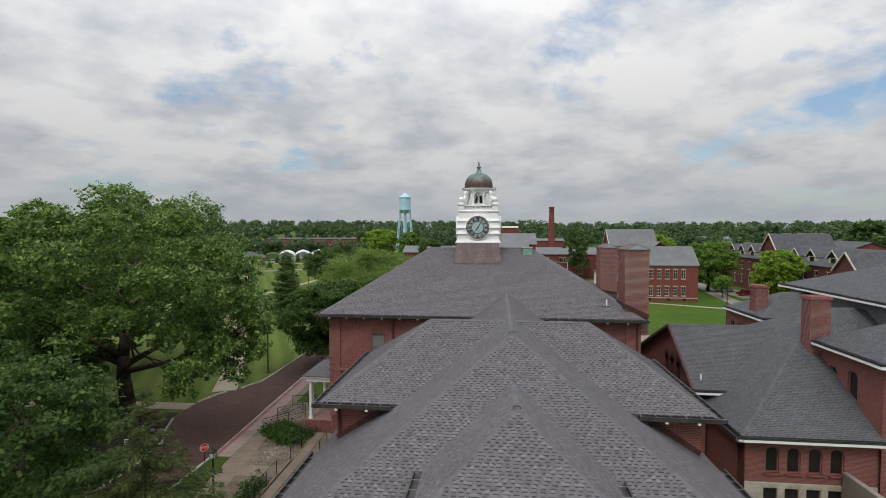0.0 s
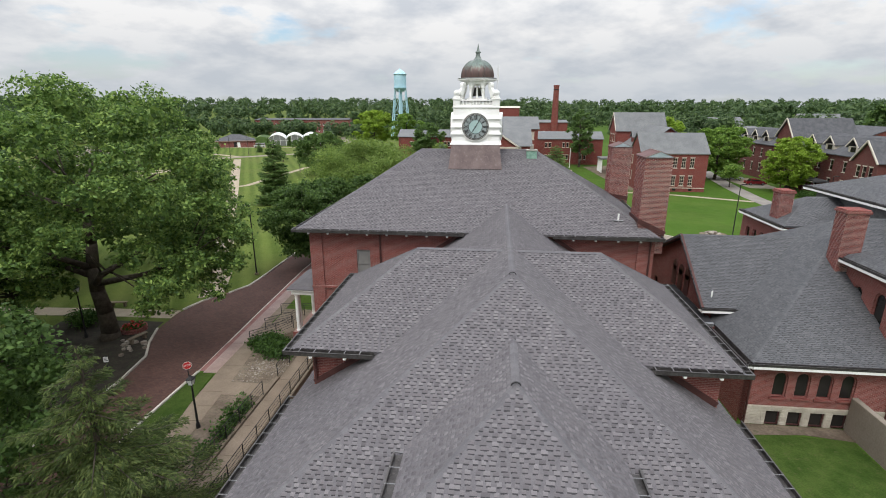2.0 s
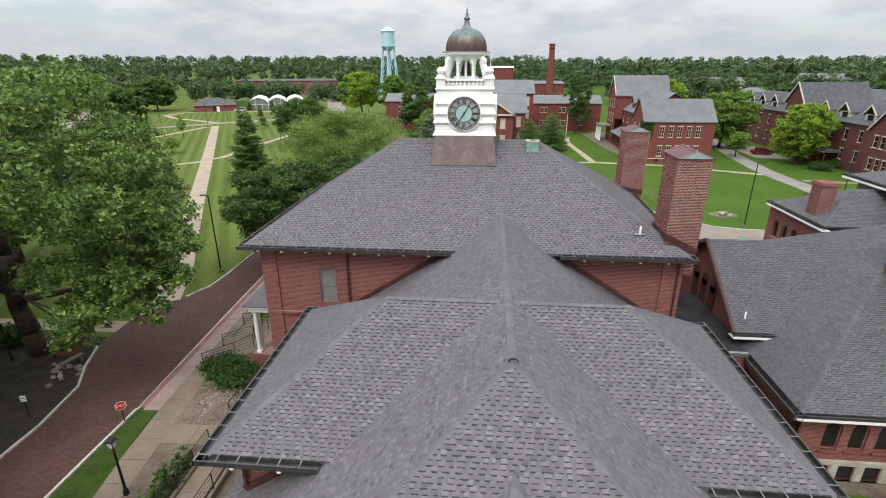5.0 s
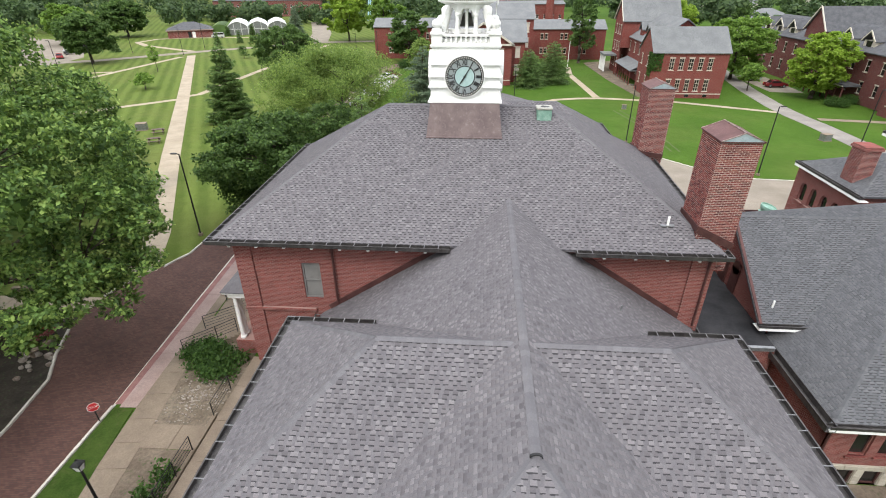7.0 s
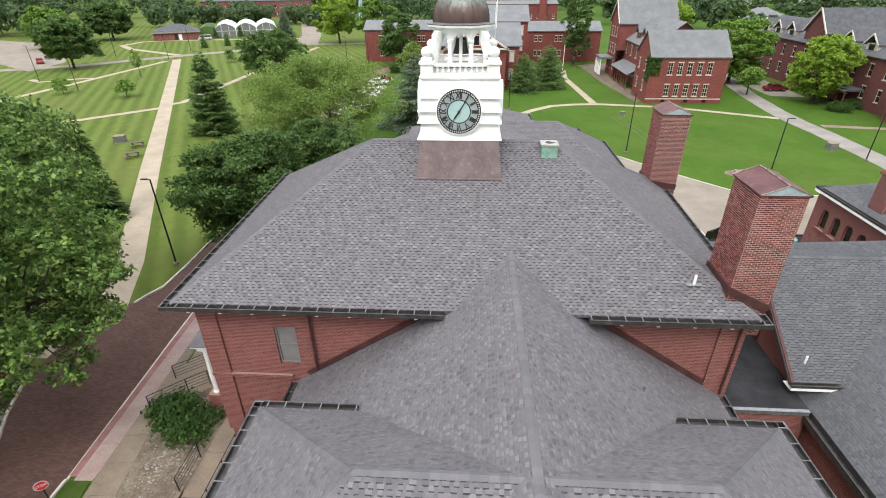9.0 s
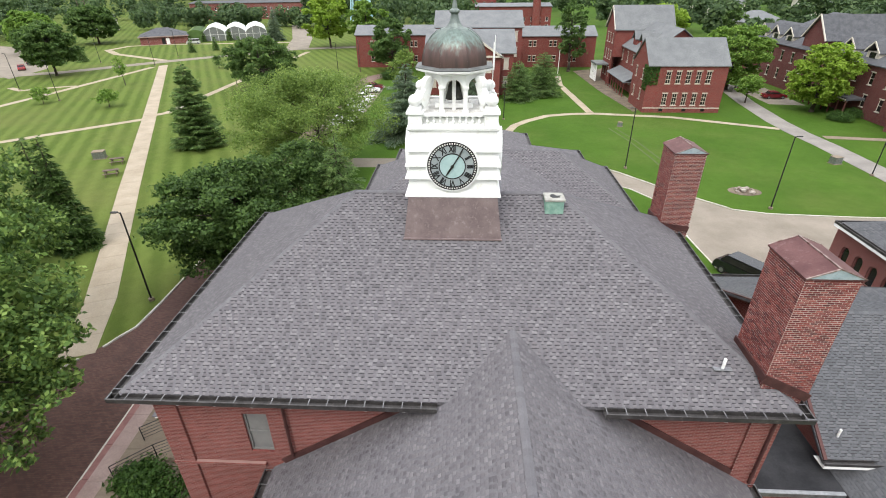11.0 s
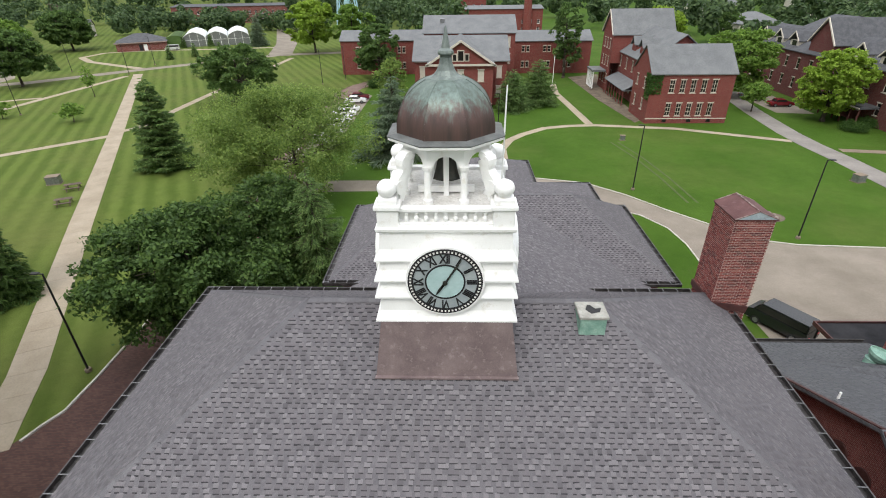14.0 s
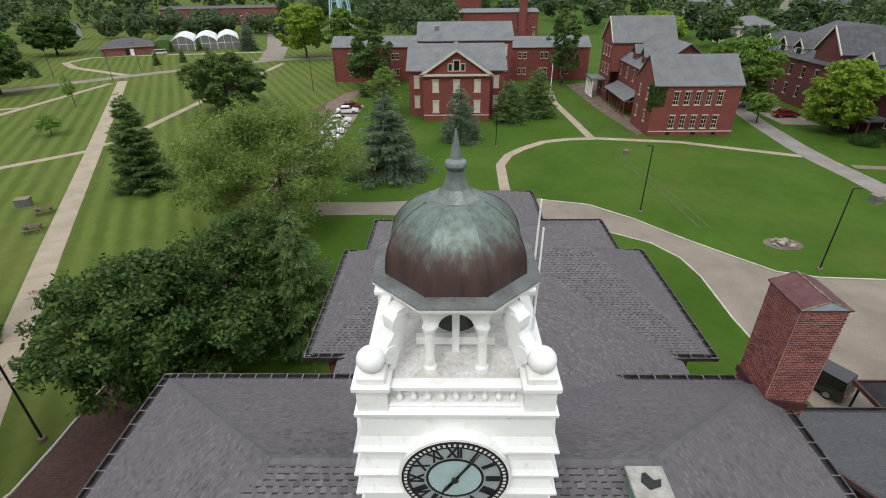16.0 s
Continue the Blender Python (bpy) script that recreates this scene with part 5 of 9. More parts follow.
for k in range(4):
    a = k * math.pi / 2
    turn = Matrix.Rotation(a, 4, "Z")
    rail = Shape()
    rail.box(-1.1, -1.52, 18.46 - TZ, 1.1, -1.30, 18.56 - TZ, 0.015)
    ob = part("handrail", rail, M_WHITE, tower, "white parapet rail")
    ob.matrix_basis = turn
    rail = Shape()
    rail.box(-1.1, -1.55, 18.10 - TZ, 1.1, -1.32, 18.20 - TZ, 0.015)
    ob = part("bottom_rail", rail, M_WHITE, tower)
    ob.matrix_basis = turn
    bal = Shape()
    bal.lathe([(0.035, 18.20 - TZ), (0.055, 18.25 - TZ), (0.06, 18.30 - TZ), (0.03, 18.36 - TZ), (0.05, 18.43 - TZ), (0.05, 18.46 - TZ)], 10)
    me = bal.mesh("baluster")
    me.materials.append(M_WHITE)
    for i in range(9):
        ob = part("baluster", me, None, tower)
        ob.matrix_basis = turn @ Matrix.Translation((-0.92 + 0.23 * i, -1.45, 0))
    ped = Shape()
    ped.box(-1.60, -1.60, 18.05 - TZ, -1.10, -1.10, 18.55 - TZ, 0.015)
    ped.box(-1.66, -1.66, 18.55 - TZ, -1.04, -1.04, 18.66 - TZ, 0.02)
    ped.box(-1.58, -1.58, 18.66 - TZ, -1.12, -1.12, 18.80 - TZ, 0.02)
    ob = part("corner_pedestal", ped, M_WHITE, tower, "square white corner pedestal")
    ob.matrix_basis = turn
    ball = Shape()
    prof = [(0.10, 18.78 - TZ), (0.16, 18.82 - TZ)] + [(0.235 * math.cos(w), 19.0 - TZ + 0.21 * math.sin(w)) for w in [math.radians(d) for d in range(-60, 91, 15)]]
    ball.lathe([(max(r, 0.002), z) for r, z in prof], 18, -1.35, -1.35)
    ob = part("ball_finial", ball, M_WHITE, tower, "round white ball finial", smooth=True)
    ob.matrix_basis = turn
    scroll = Shape()
    curve = [(1.50, 18.80, 0.10), (1.60, 18.90, 0.12), (1.62, 19.02, 0.12), (1.55, 19.13, 0.105), (1.46, 19.22, 0.095), (1.41, 19.33, 0.095), (1.42, 19.44, 0.105), (1.42, 19.54, 0.11), (1.33, 19.63, 0.10), (1.20, 19.68, 0.07)]
    diag = lambda d, z, e: (-(d + e) / math.sqrt(2), -(d - e) / math.sqrt(2), z - TZ)
    rows = []
    for k, (d, z, w) in enumerate(curve):
        p, q = curve[max(0, k - 1)], curve[min(len(curve) - 1, k + 1)]
        L = math.hypot(q[0] - p[0], q[1] - p[1])
        nd, nz = (q[1] - p[1]) / L, -(q[0] - p[0]) / L
        rows.append([diag(d + nd * w, z + nz * w, -0.12), diag(d + nd * w, z + nz * w, 0.12), diag(d - nd * w, z - nz * w, 0.12), diag(d - nd * w, z - nz * w, -0.12)])
    for a, b in zip(rows, rows[1:]):
        for k in range(4):
            scroll.face(a[k], a[(k + 1) % 4], b[(k + 1) % 4], b[k])
    scroll.face(*rows[0][::-1])
    scroll.face(*rows[-1])
    for d, z, r in ((1.60, 18.98, 0.15), (1.40, 19.54, 0.12)):
        for e, f in ((-0.14, 1), (0.14, -1)):
            scroll.face(*[diag(d + r * math.cos(f * w * math.pi / 8), z + r * math.sin(f * w * math.pi / 8), e) for w in range(16)])
        for w in range(16):
            a, b = w * math.pi / 8, (w + 1) * math.pi / 8
            scroll.face(diag(d + r * math.cos(a), z + r * math.sin(a), -0.14), diag(d + r * math.cos(b), z + r * math.sin(b), -0.14), diag(d + r * math.cos(b), z + r * math.sin(b), 0.14), diag(d + r * math.cos(a), z + r * math.sin(a), 0.14))
    scroll.bar((-1.10, -1.10, 18.6 - TZ), (-0.84, -0.84, 19.5 - TZ), 0.14, 0.14)
    ob = part("scroll_bracket", scroll, M_WHITE, tower, "white scrolled corner bracket")
    ob.matrix_basis = turn

# belfry
floor = Shape()
floor.box(-1.36, -1.36, 18.40 - TZ, 1.36, 1.36, 18.48 - TZ)
part("belfry_floor", floor, M_GRIMY, tower, "grimy white belfry floor")
RO = 1.12
corner = lambda k: (RO * math.cos(math.pi / 8 + k * math.pi / 4), RO * math.sin(math.pi / 8 + k * math.pi / 4))
for k in range(8):
    x, y = corner(k)
    s = Shape()
    s.lathe([(0.12, 18.48 - TZ), (0.12, 18.58 - TZ), (0.085, 18.62 - TZ), (0.08, 19.28 - TZ), (0.11, 19.33 - TZ), (0.12, 19.40 - TZ)], 12, x, y)
    part("belfry_column", s, M_WHITE, tower, "slim white belfry column")
    x2, y2 = corner(k + 1)
    p, q = Vector((x, y, 0)), Vector((x2, y2, 0))
    d = (q - p).normalized()
    inward = Vector((-(p + q).x, -(p + q).y, 0)).normalized() * 0.12
    L = (q - p).length
    s = Shape()
    r, top, spring = L / 2 - 0.14, 19.82 - TZ, 19.36 - TZ
    for i in range(10):
        w0, w1 = math.pi * i / 10, math.pi * (i + 1) / 10
        e0, e1 = L / 2 - r * math.cos(w0), L / 2 - r * math.cos(w1)
        h0, h1 = spring + r * 0.95 * math.sin(w0), spring + r * 0.95 * math.sin(w1)
        pts = [p + d * e0 + Vector((0, 0, h0)), p + d * e1 + Vector((0, 0, h1)), p + d * e1 + Vector((0, 0, top)), p + d * e0 + Vector((0, 0, top))]
        s.face(*pts)
        s.face(*[c + inward for c in pts[::-1]])
        s.face(pts[1], pts[0], pts[0] + inward, pts[1] + inward)
    for e0, e1 in ((0, L / 2 - r), (L / 2 + r, L)):
        pts = [p + d * e0 + Vector((0, 0, spring)), p + d * e1 + Vector((0, 0, spring)), p + d * e1 + Vector((0, 0, top)), p + d * e0 + Vector((0, 0, top))]
        s.face(*pts)
        s.face(*[c + inward for c in pts[::-1]])
    part("belfry_arch", s, M_WHITE, tower, "white round arch")
s = Shape()
s.lathe([(RO + 0.02, 19.78 - TZ), (RO + 0.10, 19.80 - TZ), (1.38, 19.86 - TZ), (1.47, 19.89 - TZ), (1.48, 19.95 - TZ), (1.34, 19.985 - TZ)], 8, turn=math.pi / 8)
part("belfry_cornice", s, M_WHITE, tower, "white octagonal cornice")
s = Shape()
s.lathe([(1.485, 19.952 - TZ), (1.495, 19.978 - TZ), (1.19, 20.04 - TZ)], 8, turn=math.pi / 8)
part("cornice_roof", s, M_LEAD, tower, "dull grey metal flashing on the cornice")
s = Shape()
dome_r = lambda z: 1.235 * (1 - (max(0.0, z - 0.06) / 1.22) ** 2.3) ** 0.52
s.lathe([(dome_r(1.2 * k / 22), 1.2 * k / 22) for k in range(23)] + [(0.2, 1.22)], 8, turn=math.pi / 8)
dome = part("dome", s, M_DOME, tower, "ribbed copper dome, brown below and green above", smooth=False)
dome.location = (0, 0, 20.0 - TZ)
for k in range(8):
    a = math.pi / 8 + k * math.pi / 4
    s = Shape()
    prof = [(dome_r(1.18 * j / 12), 1.18 * j / 12) for j in range(13)]
    for (r0, z0), (r1, z1) in zip(prof, prof[1:]):
        s.bar((r0 * math.cos(a), r0 * math.sin(a), z0), (r1 * math.cos(a), r1 * math.sin(a), z1), 0.022, 0.022)
    part("seam", s, M_DOME, dome)
s = Shape()
s.lathe([(0.40, 0.0), (0.41, 0.03), (0.30, 0.09), (0.22, 0.19), (0.165, 0.33), (0.14, 0.46), (0.145, 0.50)], 8, turn=math.pi / 8)
s.lathe([(0.13, 0.50), (0.17, 0.52), (0.185, 0.56), (0.17, 0.61), (0.12, 0.64), (0.10, 0.66), (0.012, 1.12)], 12)
fin = part("finial", s, M_SPIKE, tower, "pale green copper spike finial")
fin.location = (0, 0, 21.17 - TZ)
bell = Shape()
bell.lathe([(0.42, 18.80 - TZ), (0.40, 18.84 - TZ), (0.31, 18.98 - TZ), (0.27, 19.2 - TZ), (0.22, 19.34 - TZ), (0.08, 19.42 - TZ), (0.05, 19.5 - TZ)], 20)
part("bell", bell, M_BRONZE, tower, "dark bronze bell", smooth=True)
for x in (-0.5, 0.5):
    for y in (-0.45, 0.45):
        s = Shape()
        s.bar((x, y, 18.45 - TZ), (x * 0.4, 0, 19.6 - TZ), 0.10, 0.10)
        part("bell_brace", s, M_WHITE, tower, "white timber brace under the bell")
for a, b, w, h in (((0, -0.52, 18.45), (0, -0.52, 19.75), 0.13, 0.13), ((-0.6, 0, 19.58), (0.6, 0, 19.58), 0.12, 0.12), ((-0.7, -0.4, 18.62), (0.7, -0.4, 18.62), 0.12, 0.16)):
    s = Shape()
    s.bar((a[0], a[1], a[2] - TZ), (b[0], b[1], b[2] - TZ), w, h)
    part("bell_beam", s, M_WHITE, tower, "white timber bell beam")
for x, y, z0, z1 in ((1.38, -0.25, 18.7, 20.75), (1.46, 0.55, 19.7, 20.9)):
    s = Shape()
    s.tube((x, y, z0 - TZ), (x + 0.02, y, z1 - TZ), 0.022, 0.016)
    part("whip_aerial", s, M_WHITE, tower, "thin white whip aerial")


def dial(turn, live=True):
    """One clock face; its own plane is y = 0, facing -y."""
    s = Shape()
    n = 48
    ring = lambda r, y: [(r * math.cos(2 * math.pi * k / n), y, r * math.sin(2 * math.pi * k / n)) for k in range(n)]
    disc = Shape()
    disc.face(*ring(0.90, -0.02))
    d0 = part("dial", disc, M_DIALFACE, tower, "pale round clock face with black roman numerals")
    d0.matrix_basis = turn @ Matrix.Translation((-0.02, -1.80, 16.75 - TZ))

    def annulus(name, r0, r1, y0, y1, mat, label=""):
        a = Shape()
        p0, p1, q0, q1 = ring(r0, y1), ring(r1, y1), ring(r0, y0), ring(r1, y0)
        for k in range(n):
            j = (k + 1) % n
            a.face(p0[k], p1[k], p1[j], p0[j])
            a.face(p1[k], q1[k], q1[j], p1[j])
            a.face(p0[j], q0[j], q0[k], p0[k])
        part(name, a, mat, d0, label)

    annulus("surround", 0.90, 0.965, 0.30, -0.03, M_WHITE, "white round surround")
    annulus("minute_ring", 0.78, 0.915, 0.0, -0.045, M_BLACK, "black minute ring")
    annulus("inner_ring", 0.455, 0.495, 0.0, -0.035, M_BLACK)
    core = Shape()
    core.face(*ring(0.457, -0.026))
    part("dial_core", core, M_DIALCORE, d0, "pale teal centre of the clock face")
    dot = Shape()
    dot.box(-0.022, -0.052, -0.026, 0.022, -0.045, 0.026)
    me = dot.mesh("minute_mark")
    me.materials.append(M_GRIMY)
    for k in range(60):
        ob = part("minute_mark", me, None, d0)
        ob.matrix_basis = Matrix.Rotation(math.radians(6 * k), 4, "Y") @ Matrix.Translation((0, 0, 0.848))
    for k, text in enumerate(("XII", "I", "II", "III", "IIII", "V", "VI", "VII", "VIII", "IX", "X", "XI")):
        cu = bpy.data.curves.new("numeral", "FONT")
        cu.body, cu.size, cu.extrude, cu.align_x, cu.align_y = text, 0.33, 0.004, "CENTER", "CENTER"
        cu.space_character, cu.offset = 0.88, 0.009
        cu.materials.append(M_BLACK)
        ob = new("numeral", cu)
        ob.parent = d0
        ob.matrix_basis = Matrix.Rotation(math.radians(30 * k), 4, "Y") @ Matrix.Translation((0, -0.032, 0.635)) @ Matrix.Rotation(math.radians(90), 4, "X") @ Matrix.Diagonal((0.72, 1, 1, 1))
    for deg, length, w, tail in ((32, 0.80, 0.034, 0.20), (213, 0.46, 0.046, 0.12)):
        s = Shape()
        s.v = [(-w / 2, -0.06, -tail), (w / 2, -0.06, -tail), (w * 0.75, -0.06, length * 0.62), (0, -0.06, length), (-w * 0.75, -0.06, length * 0.62)]
        s.v += [(x, -0.072, z) for x, y, z in s.v]
        s.f = [(0, 1, 2, 3, 4), (9, 8, 7, 6, 5)] + [(i, (i + 1) % 5, 5 + (i + 1) % 5, 5 + i) for i in range(5)]
        ob = part("clock_needle", s, M_BRONZE, d0, "dark bronze clock pointer")
        ob.matrix_basis = Matrix.Rotation(math.radians(deg), 4, "Y")
    hub = Shape()
    hub.lathe([(0.06, -0.02), (0.06, 0.02), (0.02, 0.03)], 12)
    ob = part("hub", hub, M_BRONZE, d0)
    ob.matrix_basis = Matrix.Translation((0, -0.075, 0)) @ Matrix.Rotation(math.radians(90), 4, "X")


for k in range(4):
    dial(Matrix.Rotation(k * math.pi / 2, 4, "Z"))

# ---- the east annex ----
annex = thing("annex_building", "low red brick annex with dark shingled roofs and white eaves", "building")
facade(annex, (16.6, -8.1), (24.1, -8.1), 1.25, 4.1, M_BRICK, [(1.2 + 1.22 * k, 1.98 + 1.22 * k, 1.85, 3.45, True) for k in range(4)], M_BRICK, (0, 0), lintel=False)
facade(annex, (16.55, -8.15), (24.1, -8.15), -0.2, 1.25, M_STONE, [(1.15 + 1.22 * k, 1.95 + 1.22 * k, 0.0, 0.92, False) for k in range(4)], M_FLASH, (0, 0), sill=False, lintel=False)
facade(annex, (16.2, -3.0), (16.2, -8.1), 0, 4.1, M_BRICK)
an_faces, an_lines = hip_faces(16.2, -8.5, 39.8, 12.1, 4.2, 0.61)
deck(annex, an_faces, M_DARKROOF, 0.12)
shingles(annex, an_faces, M_SHINGLE_DARK, rng=random.Random(31), wide=(0.16, 0.42))
ridge_caps(annex, an_lines, M_SHINGLE_DARK)


def white_eave(parent, a, b):
    gutter(parent, a, b, 0.26, 0.12, straps=False)
    a, b = Vector(a), Vector(b)
    d = (b - a).normalized()
    n = Vector((d.y, -d.x, 0))
    s = Shape()
    s.bar(a - n * 0.06 + Vector((0, 0, -0.22)), b - n * 0.06 + Vector((0, 0, -0.22)), 0.10, 0.16)
    s.bar(a - n * 0.35 + Vector((0, 0, -0.30)), b - n * 0.35 + Vector((0, 0, -0.30)), 0.6, 0.03)
    part("fascia", s, M_WHITE, parent, "white painted fascia board")


# coursed limestone blocks of the base, clear of the cellar windows
block_rng = random.Random(88)
for row in range(6):
    z0, z1 = 0.03 + 0.2 * row, 0.22 + 0.2 * row
    x = 16.58
    while x < 24.0:
        x1 = min(24.05, x + block_rng.uniform(0.38, 0.95))
        for k in range(4):
            w0, w1 = 17.66 + 1.22 * k, 18.54 + 1.22 * k
            if z0 < 0.94 and x < w1 and x1 > w0:
                x1 = w0 if x < w0 - 0.06 else x
                if x1 == x:
                    x = x1 = w1
        if x1 - x > 0.07:
            s = Shape()
            s.box(x, -8.15 - block_rng.uniform(0.022, 0.04), z0, x1 - 0.012, -8.13, z1 - 0.01, 0.006)
            part("stone_block", s, M_STONE, annex)
        x = x1 + 0.001
white_eave(annex, (15.95, -8.75, 4.2), (24.0, -8.75, 4.2))
gutter(annex, (15.75, -3.2, 4.24), (15.75, -8.75, 4.24), 0.45, 0.30, straps=False)
# west gable
gab = [[(15.45, -2.85, 5.15), (24.0, -2.85, 5.15), (24.0, 2.5, 8.85), (15.45, 2.5, 8.85)], [(24.4, 13.1, 4.05), (15.45, 13.1, 4.05), (15.45, 2.5, 8.85), (24.4, 2.5, 8.85)]]
deck(annex, gab, M_DARKROOF, 0.14)
shingles(annex, gab, M_SHINGLE_DARK, rng=random.Random(32), wide=(0.16, 0.42))
ridge_caps(annex, [((15.45, 2.5, 8.85), (23.6, 2.5, 8.85))], M_SHINGLE_DARK)
gutter(annex, (24.4, 13.42, 4.06), (15.45, 13.42, 4.06), straps=False)
white_eave(annex, (15.45, -3.1, 5.14), (18.4, -3.1, 5.14))
facade(annex, (16.0, 12.6), (16.0, -2.55), 0, 4.0, M_BRICK, [(4.0, 5.0, 1.5, 3.6, True), (12.4, 13.4, 1.5, 3.6, True)], M_FLASH)
facade(annex, (24.4, 12.6), (16.0, 12.6), 0, 4.0, M_BRICK)
s = Shape()
s.face((16.0, 12.6, 4.0), (16.0, -2.55, 4.0), (16.0, -2.55, 5.1), (16.0, 2.5, 8.7), (16.0, 12.6, 4.1))
s.face((16.3, -2.55, 4.0), (16.3, 12.6, 4.0), (16.3, 12.6, 4.1), (16.3, 2.5, 8.7), (16.3, -2.55, 5.1))
part("gable_wall", s, M_BRICK, annex)
for y in (1.35, 2.65, 3.95):
    s = Shape()
    s.box(15.93, y - 0.42, 4.4, 16.01, y + 0.42, 6.0, 0.02)
    s.lathe([(0.42, 0.0), (0.42, 0.08)], 20)
    k = len(s.v) - 40
    s.v[k:] = [(15.93 + z, y + px, 6.0 + py) for px, py, z in s.v[k:]]
    part("louvre", s, M_FLASH, annex, "dark arched louvre in the gable")
for ya, za, yb, zb in ((-2.85, 5.08, 2.5, 8.77), (13.1, 3.97, 2.5, 8.77)):
    s = Shape()
    s.bar((15.55, ya, za), (15.55, yb, zb), 0.14, 0.26)
    part("bargeboard", s, M_FLASH, annex, "oxblood bargeboard")
# raised block with arched windows
facade(annex, (24.1, -2.6), (24.1, -8.3), 3.5, 8.7, M_BRICK, [(0.9, 1.7, 5.9, 7.4, True), (2.7, 3.6, 5.0, 7.6, True)], M_BRICK, (0, 0), lintel=False)
facade(annex, (24.1, -8.3), (33.0, -8.3), 0, 8.7, M_BRICK, [(0.8, 2.0, 0.8, 3.4, True), (1.5, 2.4, 5.2, 7.4, True), (4.0, 4.9, 5.2, 7.4, True)], M_BRICK, (0, 0), lintel=False)
facade(annex, (33.0, -8.3), (33.0, -2.6), 0, 8.7, M_BRICK)
blk, blk_lines = hip_faces(23.75, -8.65, 33.4, -2.2, 8.85, 0.6)
deck(annex, blk, M_DARKROOF, 0.12)
shingles(annex, blk, M_SHINGLE_DARK, rng=random.Random(33), wide=(0.16, 0.42))
ridge_caps(annex, blk_lines, M_SHINGLE_DARK)
white_eave(annex, (23.5, -2.2, 8.85), (23.5, -8.9, 8.85))
white_eave(annex, (23.5, -8.9, 8.85), (33.6, -8.9, 8.85))
# north block and the high block behind
facade(annex, (24.4, 12.2), (24.4, 5.5), 3.0, 8.9, M_BRICK, [(0.9 + 1.2 * k, 1.6 + 1.2 * k, 6.3, 7.7, True) for k in range(4)], M_BRICK, (0, 0), lintel=False)
facade(annex, (30.0, 12.2), (24.4, 12.2), 0, 8.9, M_BRICK, [(1.5, 2.3, 5.8, 7.6, True)], M_BRICK, (0, 0))
facade(annex, (24.4, 5.5), (30.0, 5.5), 3.0, 8.9, M_BRICK)
nb, nb_lines = hip_faces(24.1, 5.2, 33.0, 11.75, 9.05, 0.55)
deck(annex, nb, M_DARKROOF, 0.12)
shingles(annex, nb, M_SHINGLE_DARK, rng=random.Random(34), wide=(0.16, 0.42))
ridge_caps(annex, nb_lines, M_SHINGLE_DARK)
white_eave(annex, (23.85, 12.0, 9.05), (23.85, 5.0, 9.05))
white_eave(annex, (33.0, 12.0, 9.05), (23.85, 12.0, 9.05))
hb = hip_faces(29.2, -7.0, 46.0, 11.6, 11.35, 0.42)[0]
deck(annex, hb, M_DARKROOF, 0.12)
shingles(annex, hb, M_SHINGLE_DARK, rng=random.Random(35), step=0.16, wide=(0.2, 0.5))
white_eave(annex, (28.9, 11.9, 11.35), (28.9, -7.2, 11.35))
white_eave(annex, (46.0, 11.9, 11.35), (28.9, 11.9, 11.35))
facade(annex, (29.8, 11.3), (29.8, -6.6), 4, 11.2, M_SLATE)
facade(annex, (45.4, 11.3), (29.8, 11.3), 0, 11.2, M_BRICK)
for x0, y0, x1, y1, z0, z1, seed in ((23.45, -2.5, 24.75, -1.4, 7.2, 11.9, 41), (24.5, 6.9, 25.5, 8.1, 8.2, 11.6, 42)):
    sh = chimney(annex, x0, y0, x1, y1, z0, z1 - 0.25, seed, crown=False)
    s = Shape()
    s.box(x0 - 0.09, y0 - 0.09, z1 - 0.25, x1 + 0.09, y1 + 0.09, z1 - 0.1, 0.015)
    s.box(x0 - 0.04, y0 - 0.04, z1 - 0.1, x1 + 0.04, y1 + 0.04, z1, 0.015)
    part("corbel", s, M_BRICK, sh, "corbelled brick chimney top")
roof_pipe(annex, 16.35, -2.1, 5.67, 0.4, plate=False)
roof_pipe(annex, 16.15, 5.2, 7.62, 0.35, plate=False)
downpipe(annex, 16.5, -8.25, 0.0, 4.0)
vent = thing("turret_vent", "round green copper turret ventilator on the annex roof", "roof vent", at=(21.25, 9.45, 5.55))
s = Shape()
s.lathe([(0.36, -0.35), (0.33, 0.20), (0.30, 0.52), (0.33, 0.55)], 18)
part("vent_neck", s, M_VERDIGRIS, vent, "weathered green copper neck")
s = Shape()
s.lathe([(0.31, 0.50), (0.40, 0.60), (0.53, 0.82), (0.55, 0.98), (0.51, 1.00), (0.49, 0.90), (0.30, 0.94), (0.02, 0.99)], 20)
hood = part("vent_hood", s, M_VERDIGRIS, vent, "flared green copper hood with a raised rim")
hood.rotation_euler = (radians(6), radians(14), 0)
s = Shape()
s.bar((-0.62, -0.35, -0.02), (-0.30, -0.52, -0.02), 0.07, 0.05)
s.bar((-0.62, -0.35, -0.02), (-0.66, -0.30, 0.22), 0.05, 0.05)
part("vent_foot", s, M_LIDMETAL, vent, "pale bent metal strap")
link = thing("link_building", "flat black-roofed link between hall and annex", "building")
s = Shape()
s.box(9.1, -3.95, 0, 16.0, 3.5, 4.3)
part("wall", s, M_BRICK, link)
s = Shape()
s.box(9.05, -3.98, 4.3, 16.05, 3.6, 4.42, 0.02)
part("roof", s, M_MEMBRANE, link, "flat black roof membrane")
s = Shape()
s.box(9.05, -4.08, 4.3, 15.9, -3.90, 4.55, 0.02)
part("parapet", s, M_GALV, link, "pale metal parapet edge")
retaining = Shape()
retaining.box(22.0, -14.5, -0.2, 22.35, -8.3, 2.2, 0.03)
